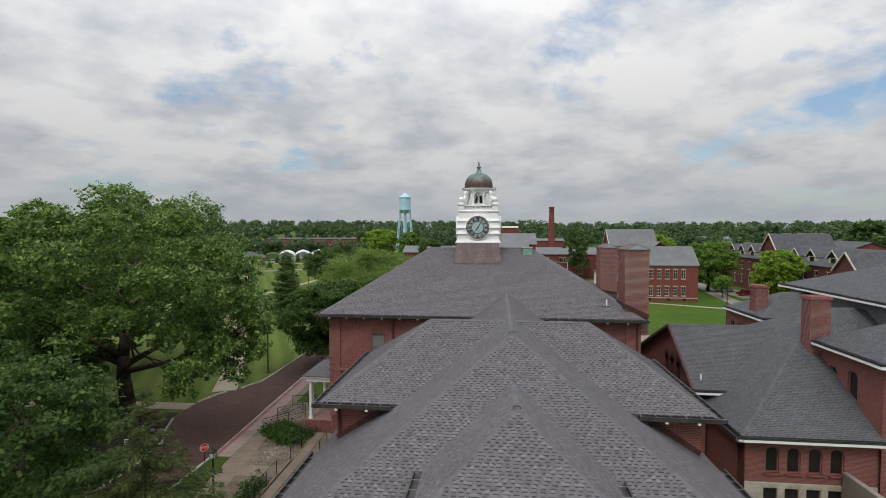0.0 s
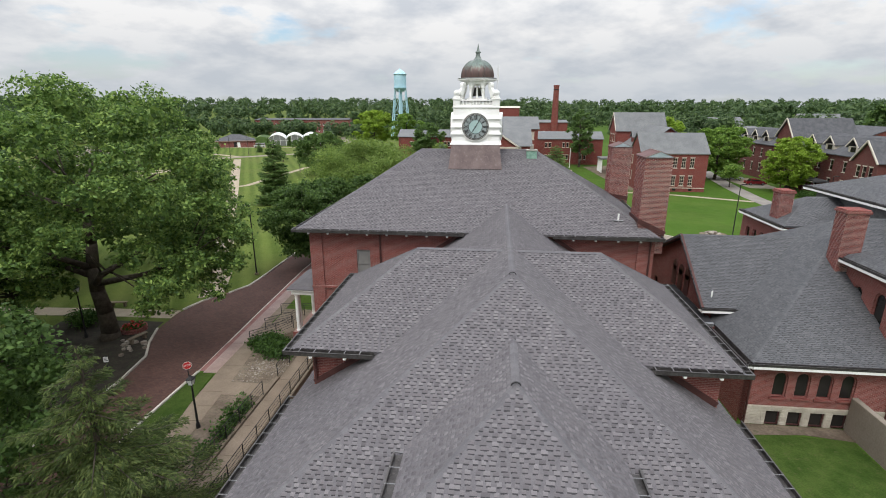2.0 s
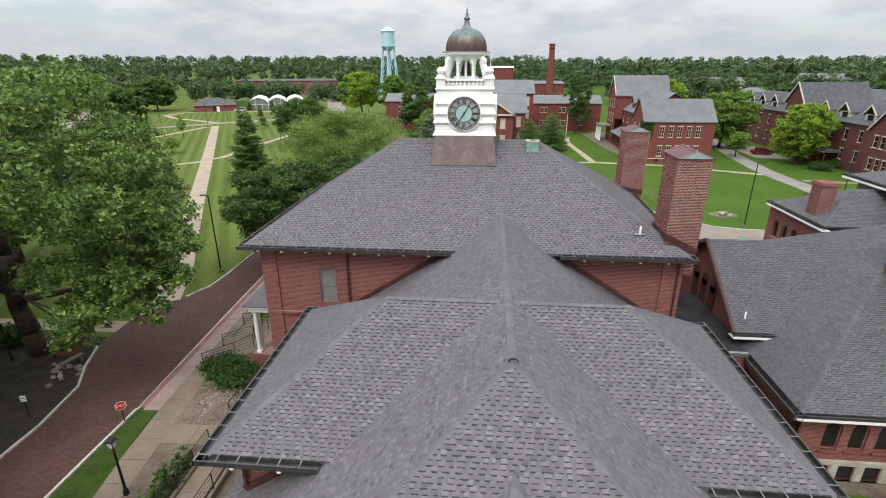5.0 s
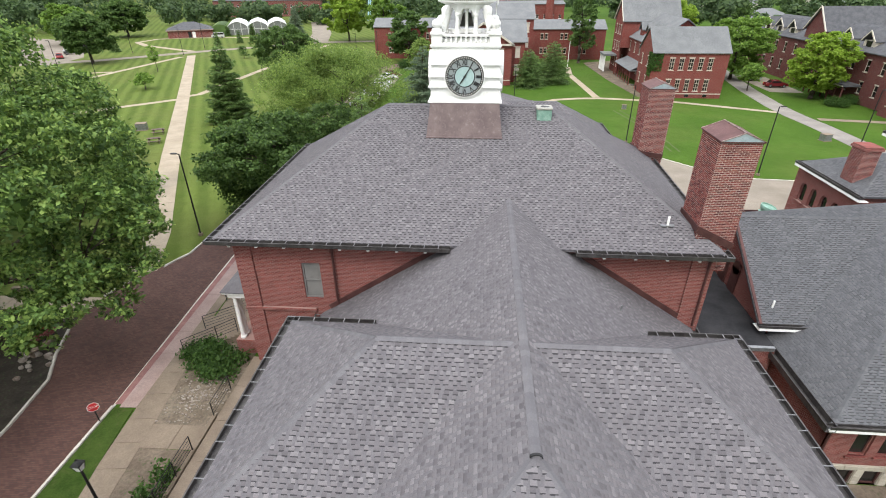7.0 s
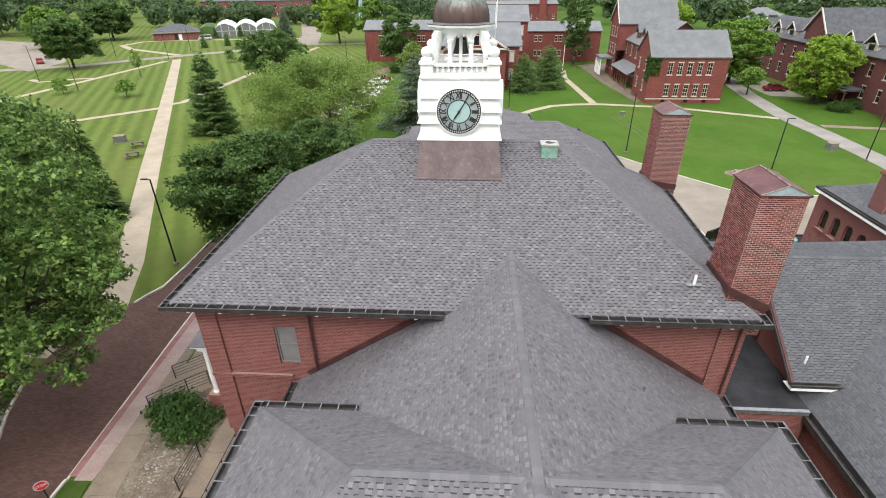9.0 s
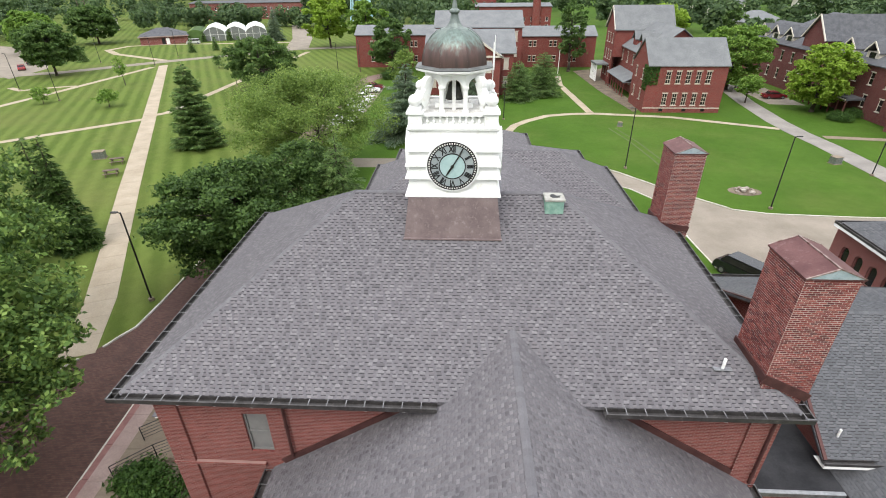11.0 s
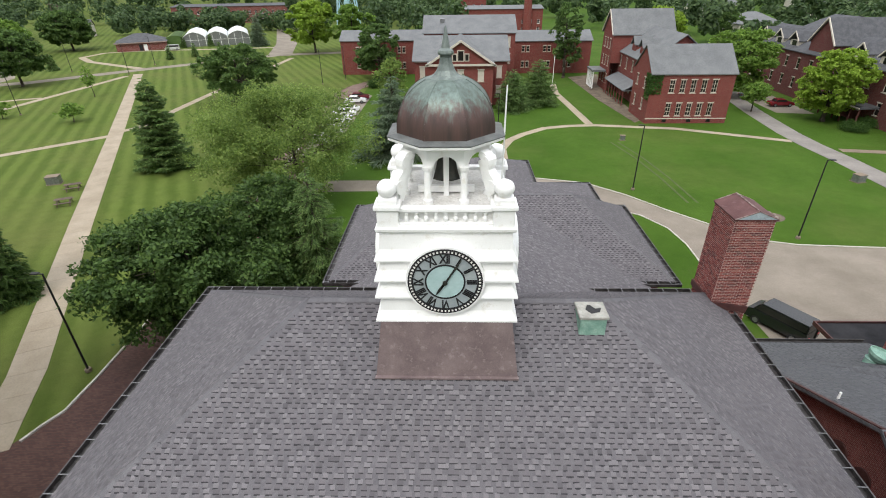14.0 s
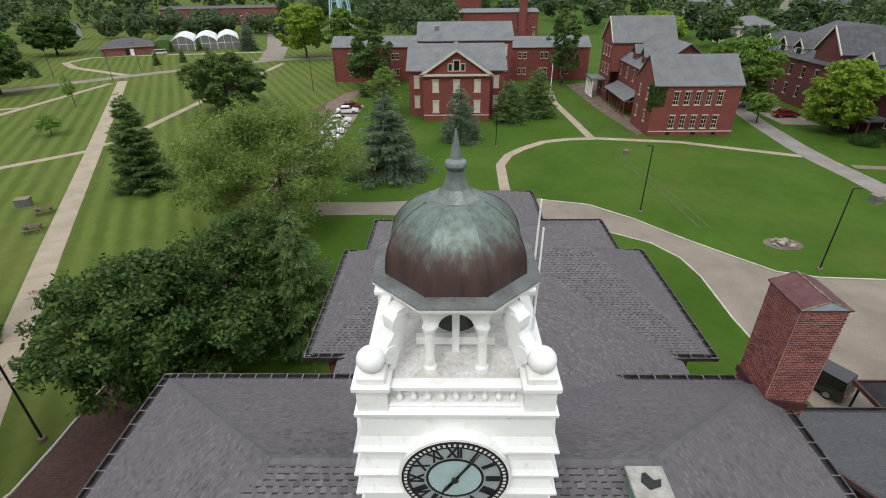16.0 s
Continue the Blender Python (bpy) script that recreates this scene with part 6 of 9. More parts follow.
retaining.box(22.35, -14.5, -0.2, 29, -14.15, 2.2, 0.03)
tagged(part("retaining_wall", retaining, M_DRIVE), "stained grey concrete retaining wall beside the annex", "wall", "", "structure")

canopy = thing("entrance_canopy", "low flat dark canopy on thin posts behind the annex", "canopy", at=(26.4, 14.3, 0))
s = Shape()
s.box(-2.6, -2.1, 2.86, 2.6, 2.1, 2.98, 0.02)
part("canopy_roof", s, M_MEMBRANE, canopy)
for x0, y0, x1, y1 in ((-2.7, -2.1, -2.6, 2.2), (2.6, -2.1, 2.7, 2.2), (-2.6, 2.1, 2.6, 2.2)):
    s = Shape()
    s.box(x0, y0, 2.80, x1, y1, 3.10, 0.01)
    part("rim", s, M_FLASH, canopy)
for x in (-2.4, 2.4):
    s = Shape()
    s.tube((x, 1.9, 0), (x, 1.9, 2.86), 0.07, sides=10)
    part("post", s, M_RAIL, canopy)

# ---- the other campus buildings ----


def gable_roof(parent, x0, y0, x1, y1, ze, zr, axis="x", mat=None, over=0.4, thick=0.16, name="roof"):
    """A gabled roof over a rectangle, the ridge along an axis."""
    s = Shape()
    if axis == "x":
        ym = (y0 + y1) / 2
        k = (zr - ze) / (ym - y0)
        a0, a1 = (x0 - over, x1 + over)
        prof = [(y0 - over, ze - over * k), (ym, zr), (y1 + over, ze - over * k)]
        pts = lambda x, dz: [(x, y, z + dz) for y, z in prof]
    else:
        xm = (x0 + x1) / 2
        k = (zr - ze) / (xm - x0)
        a0, a1 = (y0 - over, y1 + over)
        prof = [(x0 - over, ze - over * k), (xm, zr), (x1 + over, ze - over * k)]
        pts = lambda y, dz: [(x, y, z + dz) for x, z in prof]
    A, B, C, D = pts(a0, thick), pts(a1, thick), pts(a0, 0), pts(a1, 0)
    for i in (0, 1):
        s.face(A[i], B[i], B[i + 1], A[i + 1])
        s.face(C[i + 1], D[i + 1], D[i], C[i])
        s.face(A[i + 1], C[i + 1], C[i], A[i])
        s.face(B[i], D[i], D[i + 1], B[i + 1])
    for i in (0, 2):
        s.face(A[i], C[i], D[i], B[i])
    return part(name, s, mat or M_SLATE, parent)


def gable_end(parent, p, q, ze, zr, mat):
    """The triangle of wall under a gable, over the plan line p-q."""
    p, q = Vector((*p, ze)), Vector((*q, ze))
    top = (p + q) / 2
    top.z = zr
    n = Vector(((q - p).y, -(q - p).x, 0)).normalized() * 0.3
    s = Shape()
    s.face(p, q, top)
    s.face(q - n, p - n, top - n)
    part("gable_wall", s, mat, parent)


def band(parent, p, q, z, h=0.16, out=0.06, mat=None, name="string_course"):
    p, q = Vector((*p, z)), Vector((*q, z))
    n = Vector(((q - p).y, -(q - p).x, 0)).normalized()
    s = Shape()
    s.bar(p + n * out / 2, q + n * out / 2, out, h)
    part(name, s, mat or M_TRIM, parent)


def hip_block(parent, x0, y0, x1, y1, ze, slope, mat=None):
    f, lines = hip_faces(x0, y0, x1, y1, ze, slope)
    return deck(parent, f, mat or M_SLATE, 0.18)


# brick hall with five windows on each floor
east_hall = thing("brick_hall", "two-storey red brick hall with a grey slate gable roof", "building")
holes = [(3.2 + 1.77 * k, 4.1 + 1.77 * k, v, v + 2.1, False) for k in range(5) for v in (1.35, 5.2)]
facade(east_hall, (32.5, 77.0), (46.4, 77.0), 0, 8.3, M_BRICK_FAR, holes, M_TRIM, (1, 2))
facade(east_hall, (46.4, 77.0), (46.4, 86.0), 0, 8.3, M_BRICK_FAR, [(u, u + 0.95, v, v + 1.75, False) for u in (2, 5.5) for v in (1.9, 5.5)], M_TRIM, (1, 2))
facade(east_hall, (46.4, 86.0), (32.5, 86.0), 0, 8.3, M_BRICK_FAR)
facade(east_hall, (32.5, 86.0), (32.5, 77.0), 0, 8.3, M_BRICK_FAR, [(u, u + 0.95, v, v + 1.75, False) for u in (1.6, 5.5) for v in (1.9, 5.5)], M_TRIM, (1, 2))
gable_end(east_hall, (46.4, 77.0), (46.4, 86.0), 8.3, 12.2, M_BRICK_FAR)
gable_end(east_hall, (32.5, 86.0), (32.5, 77.0), 8.3, 12.2, M_BRICK_FAR)
gable_roof(east_hall, 32.5, 77.0, 46.4, 86.0, 8.35, 12.3, "x", over=0.25)
band(east_hall, (32.5, 77.0), (46.4, 77.0), 0.85)
band(east_hall, (32.45, 76.99), (46.45, 76.99), 8.2, 0.22, 0.14, M_TRIM, "cornice")
for u in (3.0, 7.2, 10.6):
    s = Shape()
    s.box(32.5 + u, 76.93, 0.25, 33.2 + u, 77.02, 0.75, 0.01)
    part("basement_window", s, M_GLASS, east_hall)
east_hall.location = (0.45, 0.0, 0.0)
# the older hall behind it, with a porch and steep roofs
old_hall = thing("gabled_hall", "large red brick hall with steep slate gables and dormers", "building")
facade(old_hall, (35.5, 88.0), (48.0, 88.0), 0, 8.6, M_BRICK_FAR)
facade(old_hall, (35.5, 118.0), (35.5, 88.0), 0, 8.6, M_BRICK_FAR, [(u, u + 1.0, v, v + 2.0, False) for u in (2, 5, 8, 14, 18, 22, 26) for v in (1.6, 5.6)], M_TRIM, (1, 1))
facade(old_hall, (48.0, 88.0), (48.0, 118.0), 0, 8.6, M_BRICK_FAR)
facade(old_hall, (48.0, 118.0), (35.5, 118.0), 0, 8.6, M_BRICK_FAR)
gable_roof(old_hall, 35.5, 87.6, 48.0, 118.0, 8.6, 13.2, "y")
gable_end(old_hall, (35.5, 88.0), (48.0, 88.0), 8.6, 13.1, M_BRICK_FAR)
gable_end(old_hall, (48.0, 118.0), (35.5, 118.0), 8.6, 13.1, M_BRICK_FAR)
facade(old_hall, (46.0, 104.0), (46.0, 112.0), 8, 12.0, M_BRICK_FAR)
gable_end(old_hall, (46.0, 104.0), (46.0, 112.0), 12.0, 16.2, M_BRICK_FAR)
for sgn in (-1, 1):
    s = Shape()
    s.bar((33.05, 108.0 + sgn * 4.35, 11.75), (33.05, 108.0, 16.35), 0.16, 0.22)
    part("bargeboard", s, M_TRIM, old_hall, "pale gable edge board")
facade(old_hall, (33.4, 112.0), (33.4, 104.0), 0, 12.0, M_BRICK_FAR, [(u, u + 0.9, v, v + 1.9, False) for u in (1.4, 3.5, 5.6) for v in (1.6, 5.2, 8.8)], M_TRIM, (1, 1))
facade(old_hall, (33.4, 104.0), (46.0, 104.0), 6, 12.0, M_BRICK_FAR)
gable_end(old_hall, (33.4, 112.0), (33.4, 104.0), 12.0, 16.2, M_BRICK_FAR)
gable_roof(old_hall, 33.4, 104.0, 46.0, 112.0, 12.0, 16.3, "x")
for y in (93.5, 98.5):
    s = Shape()
    s.box(36.2, y - 1.1, 8.6, 39.5, y + 1.1, 10.6, 0.02)
    dm = part("dormer", s, M_BRICK_FAR, old_hall, "gabled brick dormer")
    gable_roof(dm, 36.0, y - 1.1, 40.5, y + 1.1, 10.6, 11.9, "x", over=0.2)
s = Shape()
s.face((32.6, 90.0, 3.0), (32.6, 104.0, 3.0), (35.4, 104.0, 4.3), (35.4, 90.0, 4.3))
s.box(32.6, 90.0, 2.85, 35.4, 104.0, 3.0)
part("veranda_roof", s, M_SLATE, old_hall, "low slate veranda roof")
for k in range(8):
    s = Shape()
    s.box(32.7, 90.2 + k * 1.95, 0, 32.85, 90.35 + k * 1.95, 2.9, 0.01)
    part("veranda_post", s, M_BRICK_FAR, old_hall)
s = Shape()
s.box(30.4, 106.0, 3.9, 33.3, 111.6, 4.3, 0.03)
part("porch_roof", s, M_SLATE, old_hall)
for y in (106.3, 107.6, 108.9, 110.2, 111.3):
    s = Shape()
    s.lathe([(0.2, 0.3), (0.16, 0.5), (0.13, 3.7), (0.2, 3.9)], 10, 30.7, y)
    part("porch_column", s, M_WHITE, old_hall, "white porch column")

# the pedimented hall straight ahead
ped_hall = thing("pediment_hall", "red brick hall with a white-edged pediment and slate roofs", "building")
holes = [(u, u + 1.2, v, v + 2.1, False) for u in (1.7, 5.55, 9.4) for v in (1.6, 5.3)]
facade(ped_hall, (-5.3, 88.0), (7.0, 88.0), 0, 8.4, M_BRICK_FAR, holes, M_TRIM, (0, 1), pane=M_BEIGE)
facade(ped_hall, (-5.3, 93.0), (-5.3, 88.0), 0, 8.4, M_BRICK_FAR)
facade(ped_hall, (7.0, 88.0), (7.0, 93.0), 0, 8.4, M_BRICK_FAR)
gable_end(ped_hall, (-5.3, 88.0), (7.0, 88.0), 8.4, 12.4, M_BRICK_FAR)
gable_roof(ped_hall, -5.3, 88.0, 7.0, 101.0, 8.4, 12.45, "y", over=0.35)
for a, b in (((-5.8, 8.15), (0.85, 12.55)), ((7.5, 8.15), (0.85, 12.55)), ((-5.8, 8.35), (7.5, 8.35))):
    s = Shape()
    s.bar((a[0], 87.6, a[1]), (b[0], 87.6, b[1]), 0.34, 0.36)
    part("pediment_moulding", s, M_TRIM, ped_hall, "cream pediment moulding")
place = (Vector((-5.3, 88.0, 0)), Vector((1, 0, 0)), Vector((0, -1, 0)))
for u0, u1, v1 in ((4.7, 5.3, 10.2), (5.65, 6.65, 10.8), (7.0, 7.6, 10.2)):
    s = Shape()
    s.box(-5.3 + u0 - 0.15, 87.88, 8.95, -5.3 + u1 + 0.15, 88.0, v1 + 0.15, 0.02)
    wf = part("gable_window", s, M_TRIM, ped_hall, "cream-framed gable window")
    g = Shape()
    g.box(-5.3 + u0, 87.86, 9.1, -5.3 + u1, 87.89, v1)
    part("pane", g, M_GLASS, wf)
for x0, x1 in ((-8.2, -5.3), (7.0, 10.0)):
    facade(ped_hall, (x0, 92.0), (x1, 92.0), 0, 8.6, M_BRICK_FAR, [(0.95, 2.0, v, v + 2.1, False) for v in (1.6, 5.3)], M_TRIM, (0, 1), pane=M_BEIGE)
facade(ped_hall, (-8.2, 106.0), (-8.2, 92.0), 0, 8.6, M_BRICK_FAR)
facade(ped_hall, (10.0, 92.0), (10.0, 106.0), 0, 8.6, M_BRICK_FAR)
gable_roof(ped_hall, -8.2, 92.0, 10.0, 108.0, 8.6, 12.2, "x", over=0.5)
gable_end(ped_hall, (10.0, 92.0), (10.0, 108.0), 8.6, 12.1, M_BRICK_FAR)
gable_end(ped_hall, (-8.2, 108.0), (-8.2, 92.0), 8.6, 12.1, M_BRICK_FAR)
gable_end(ped_hall, (13.0, 108.0), (13.0, 122.0), 12.0, 14.9, M_BRICK_FAR)
gable_end(ped_hall, (-7.2, 122.0), (-7.2, 108.0), 12.0, 14.9, M_BRICK_FAR)
band(ped_hall, (-8.2, 91.95), (-5.4, 91.95), 8.45, 0.3, 0.3, M_TRIM, "cornice")
band(ped_hall, (7.1, 91.95), (10.0, 91.95), 8.45, 0.3, 0.3, M_TRIM, "cornice")
band(ped_hall, (-5.3, 88.0), (7.0, 88.0), 1.1)
facade(ped_hall, (-7.2, 108.0), (13.0, 108.0), 0, 12.0, M_BRICK_FAR, [(18.2, 19.2, v, v + 2.0, False) for v in (5.6, 9.0)], M_TRIM, (0, 1), pane=M_BEIGE)
facade(ped_hall, (13.0, 108.0), (13.0, 122.0), 0, 12.0, M_BRICK_FAR, [(u, u + 1, v, v + 2.0, False) for u in (2, 5) for v in (5.6, 9.0)], M_TRIM, (0, 1))
facade(ped_hall, (-7.2, 122.0), (-7.2, 108.0), 0, 12.0, M_BRICK_FAR)
gable_roof(ped_hall, -7.2, 108.0, 13.0, 122.0, 12.0, 15.0, "x", over=0.4)
s = Shape()
s.box(-3.6, 107.2, 14.0, -2.6, 108.2, 14.9, 0.03)
part("roof_fan", s, M_GALV, ped_hall, "grey metal roof fan")
for x0, x1, z in ((-30.5, -7.2, 8.4), (13.0, 35.0, 8.0)):
    hol = [(u, u + 0.8, v, v + 1.4, False) for u in (4, 5.2, 9.5, 10.7, 15, 16.2) for v in (1.6, 5.4)]
    facade(ped_hall, (x0, 128.0), (x1, 128.0), 0, z, M_BRICK_FAR, hol, M_TRIM, (0, 1))
    gable_roof(ped_hall, x0, 128.0, x1, 138.0, z, z + 2.0, "x", over=0.3)
facade(ped_hall, (-30.5, 138.0), (-30.5, 128.0), 0, 8.4, M_BRICK_FAR)
gable_end(ped_hall, (-30.5, 138.0), (-30.5, 128.0), 8.4, 10.3, M_BRICK_FAR)

# long dormered building on the east side
row = thing("dormered_building", "long red brick building with a dark roof and dormers", "building")
facade(row, (70.0, 118.0), (70.0, 56.0), 0, 8.8, M_BRICK_ROW, [(u, u + 1.0, v, v + 2.0, False) for u in range(3, 60, 4) for v in (1.8, 5.5)], M_TRIM, (0, 1))
facade(row, (70.0, 56.0), (82.5, 56.0), 0, 8.8, M_BRICK_ROW)
gable_end(row, (70.0, 56.0), (82.5, 56.0), 8.8, 12.2, M_BRICK_ROW)
gable_roof(row, 70.0, 56.0, 82.5, 118.0, 8.8, 12.3, "y", M_DARKROOF)
facade(row, (82.5, 118.0), (70.0, 118.0), 0, 8.8, M_BRICK_ROW)
gable_end(row, (82.5, 118.0), (70.0, 118.0), 8.8, 12.2, M_BRICK_ROW)
for xf, yc, w, zr, ze, back in ((70.45, 93.6, 7.2, 15.2, 11.2, 84.0), (67.9, 62.0, 6.4, 12.0, 8.7, 84.0)):
    facade(row, (xf, yc + w / 2), (xf, yc - w / 2), 0, ze, M_BRICK_ROW, [(u * w / 4 - 0.5, u * w / 4 + 0.5, v, v + 2.0, False) for u in (1, 2, 3) for v in (1.8, 5.6)], M_TRIM, (0, 1))
    facade(row, (xf, yc - w / 2), (xf + 5.0, yc - w / 2), 0, ze, M_BRICK_ROW)
    facade(row, (xf + 5.0, yc + w / 2), (xf, yc + w / 2), 0, ze, M_BRICK_ROW)
    gable_end(row, (xf, yc + w / 2), (xf, yc - w / 2), ze, zr, M_BRICK_ROW)
    gable_roof(row, xf, yc - w / 2, back, yc + w / 2, ze, zr, "x", M_DARKROOF)
    for sgn in (-1, 1):
        s = Shape()
        s.bar((xf - 0.45, yc + sgn * (w / 2 + 0.4), ze - 0.4), (xf - 0.45, yc, zr + 0.15), 0.2, 0.25)
        part("bargeboard", s, M_TRIM, row, "pale gable edge board")
for y in (70.5, 77.5, 83.5, 103.0, 108.5, 114.0):
    s = Shape()
    s.box(70.9, y - 1.5, 9.0, 74.0, y + 1.5, 10.5, 0.02)
    dm = part("dormer", s, M_TRIM, row, "pale gabled dormer")
    gable_roof(dm, 70.8, y - 1.5, 75.5, y + 1.5, 10.5, 12.0, "x", M_DARKROOF, 0.25)
    g = Shape()
    g.box(70.85, y - 0.7, 9.4, 70.9, y + 0.7, 10.4)
    part("pane", g, M_GLASS, dm)
    for sgn in (-1, 1):
        s = Shape()
        s.bar((70.5, y + sgn * 1.85, 10.35), (70.5, y, 12.12), 0.12, 0.24)
        part("dormer_edge", s, M_TRIM, dm, "pale raking board")
s = Shape()
s.box(66.8, 74.0, 2.9, 69.9, 86.0, 3.3, 0.03)
part("veranda_roof", s, M_DARKROOF, row, "flat dark veranda roof")
band(row, (66.75, 86.0), (66.75, 74.0), 3.05, 0.2, 0.1, M_TRIM, "fascia")
for k in range(7):
    s = Shape()
    s.box(67.0, 74.3 + k * 1.9, 0, 67.2, 74.5 + k * 1.9, 2.9, 0.01)
    part("veranda_post", s, M_BRICK_ROW, row)


def house(x, y, w, d, ze, zr, mat, roof, label, turn=0.0, hipped=False, rows=(1.2, 4.2), name="house"):
    h = thing(name, label, "building", at=(x, y, ground_height(x, y)), turn=turn)
    ring = [(-w / 2, -d / 2), (w / 2, -d / 2), (w / 2, d / 2), (-w / 2, d / 2)]
    for k in range(4):
        span = w if k % 2 == 0 else d
        n = max(1, int(span / 3.2))
        hol = [(span * (i + 0.5) / n - 0.55, span * (i + 0.5) / n + 0.55, v, v + 1.6, False) for i in range(n) for v in rows if v + 2 < ze]
        facade(h, ring[k], ring[(k + 1) % 4], 0, ze, mat, hol if k in (0, 3) else (), M_WHITE, (0, 1), lintel=False)
    if hipped:
        hip_block(h, -w / 2 - 0.5, -d / 2 - 0.5, w / 2 + 0.5, d / 2 + 0.5, ze, (zr - ze) / (min(w, d) / 2), roof)
    else:
        axis = "x" if w >= d else "y"
        gable_roof(h, -w / 2, -d / 2, w / 2, d / 2, ze, zr, axis, roof)
        if axis == "x":
            gable_end(h, ring[1], ring[2], ze, zr, mat)
            gable_end(h, ring[3], ring[0], ze, zr, mat)
        else:
            gable_end(h, ring[0], ring[1], ze, zr, mat)
            gable_end(h, ring[2], ring[3], ze, zr, mat)
    return h


house(112, 200, 17, 13, 6.0, 9.4, M_BEIGE, M_SLATE, "cream house with a grey hipped roof", 8, True)
house(134, 292, 30, 14, 7.6, 11.4, M_BEIGE, M_SLATE, "long cream building with a pale roof", 6)
house(205, 285, 52, 20, 8.5, 13.5, M_BEIGE, M_SLATE, "large cream building with a grey roof", -10)
house(98, 116, 22, 34, 8.8, 13.0, M_BRICK_FAR, M_DARKROOF, "red brick building with a dark gable roof", 0)
low_hall = house(-119.0, 187.4, 16.5, 12.5, 2.9, 5.3, M_BRICK, M_DARKROOF, "low red brick building with a dark hipped roof", 27, True, rows=(0.9,))
for u, mat, text in ((0.6, M_WHITE, "white entrance door"), (-0.9, M_BLACK, "dark entrance door")):
    s = Shape()
    s.box(u, -6.40, 0.0, u + 1.2, -6.24, 2.2, 0.02)
    part("door", s, mat, low_hall, text)
s = Shape()
s.box(-8.7, -6.80, 2.62, 8.7, -6.68, 2.98, 0.01)
part("fascia", s, M_PALEPINK, low_hall, "dull pink fascia board")
house(-134, 316, 64, 28, 8.8, 9.6, M_BRICK, M_DARKROOF, "long flat brick school at the wood edge", 10, rows=(1.4, 5.0))
house(20, 235, 34, 18, 10.0, 11.0, M_BRICK_FAR, M_SLATE, "red brick power house with a pale roof", 0)
house(8, 262, 12, 10, 17.0, 17.8, M_BRICK_FAR, M_BEIGE, "tall brick boiler house", 0, rows=(2.0, 9.0))
house(-175, 235, 10, 9, 4.5, 7.0, M_BEIGE, M_DARKROOF, "small cream house among the trees", 24)
house(-198, 258, 11, 9, 4.5, 7.2, M_BEIGE, M_DARKROOF, "small cream house among the trees", -14)

stack = thing("smokestack", "tall tapering red brick smokestack", "smokestack", at=(30.3, 225, 0))
s = Shape()
s.lathe([(2.0, 0), (1.75, 9), (1.25, 27.0), (1.42, 27.2), (1.42, 27.9), (1.2, 28.0)], 20)
part("shaft", s, M_BRICK_FAR, stack)
s = Shape()
s.lathe([(1.36, 25.6), (1.38, 26.0)], 20)
part("band", s, M_BLACK, stack)

# water tower
wt = thing("water_tower", "pale blue water tower on braced steel legs", "water tower", at=(-57.5, 275, 0))
s = Shape()
s.lathe([(0.3, 26.0), (2.2, 26.4), (3.6, 27.8), (3.7, 28.6), (3.7, 36.4)], 28)
part("tank", s, M_TANK, wt, smooth=False)
s = Shape()
s.lathe([(4.15, 36.4), (4.15, 36.55), (2.2, 38.2), (0.4, 39.2), (0.2, 39.9)], 28)
part("tank_roof", s, M_TANK, wt, "pale blue conical tank roof")
s = Shape()
s.lathe([(4.5, 28.5), (4.5, 28.65)], 28)
part("catwalk", s, M_TANK, wt)
s = Shape()
s.tube((0, 0, 0), (0, 0, 26.2), 0.75, sides=14)
part("riser", s, M_TANK, wt)
for k in range(6):
    a = math.pi / 6 + k * math.pi / 3
    s = Shape()
    s.tube((6.4 * math.cos(a), 6.4 * math.sin(a), 0), (3.6 * math.cos(a), 3.6 * math.sin(a), 28.2), 0.34, 0.28, 10)
    part("leg", s, M_TANK, wt)
    b = a + math.pi / 3
    s = Shape()
    for z0, z1 in ((2, 13), (13, 24)):
        ra, rb = 6.4 - 2.8 * z0 / 28.2, 6.4 - 2.8 * z1 / 28.2
        s.tube((ra * math.cos(a), ra * math.sin(a), z0), (rb * math.cos(b), rb * math.sin(b), z1), 0.09, sides=6)
        s.tube((ra * math.cos(b), ra * math.sin(b), z0), (rb * math.cos(a), rb * math.sin(a), z1), 0.09, sides=6)
        s.tube((rb * math.cos(a), rb * math.sin(a), z1), (rb * math.cos(b), rb * math.sin(b), z1), 0.12, sides=6)
    part("brace", s, M_TANK, wt)

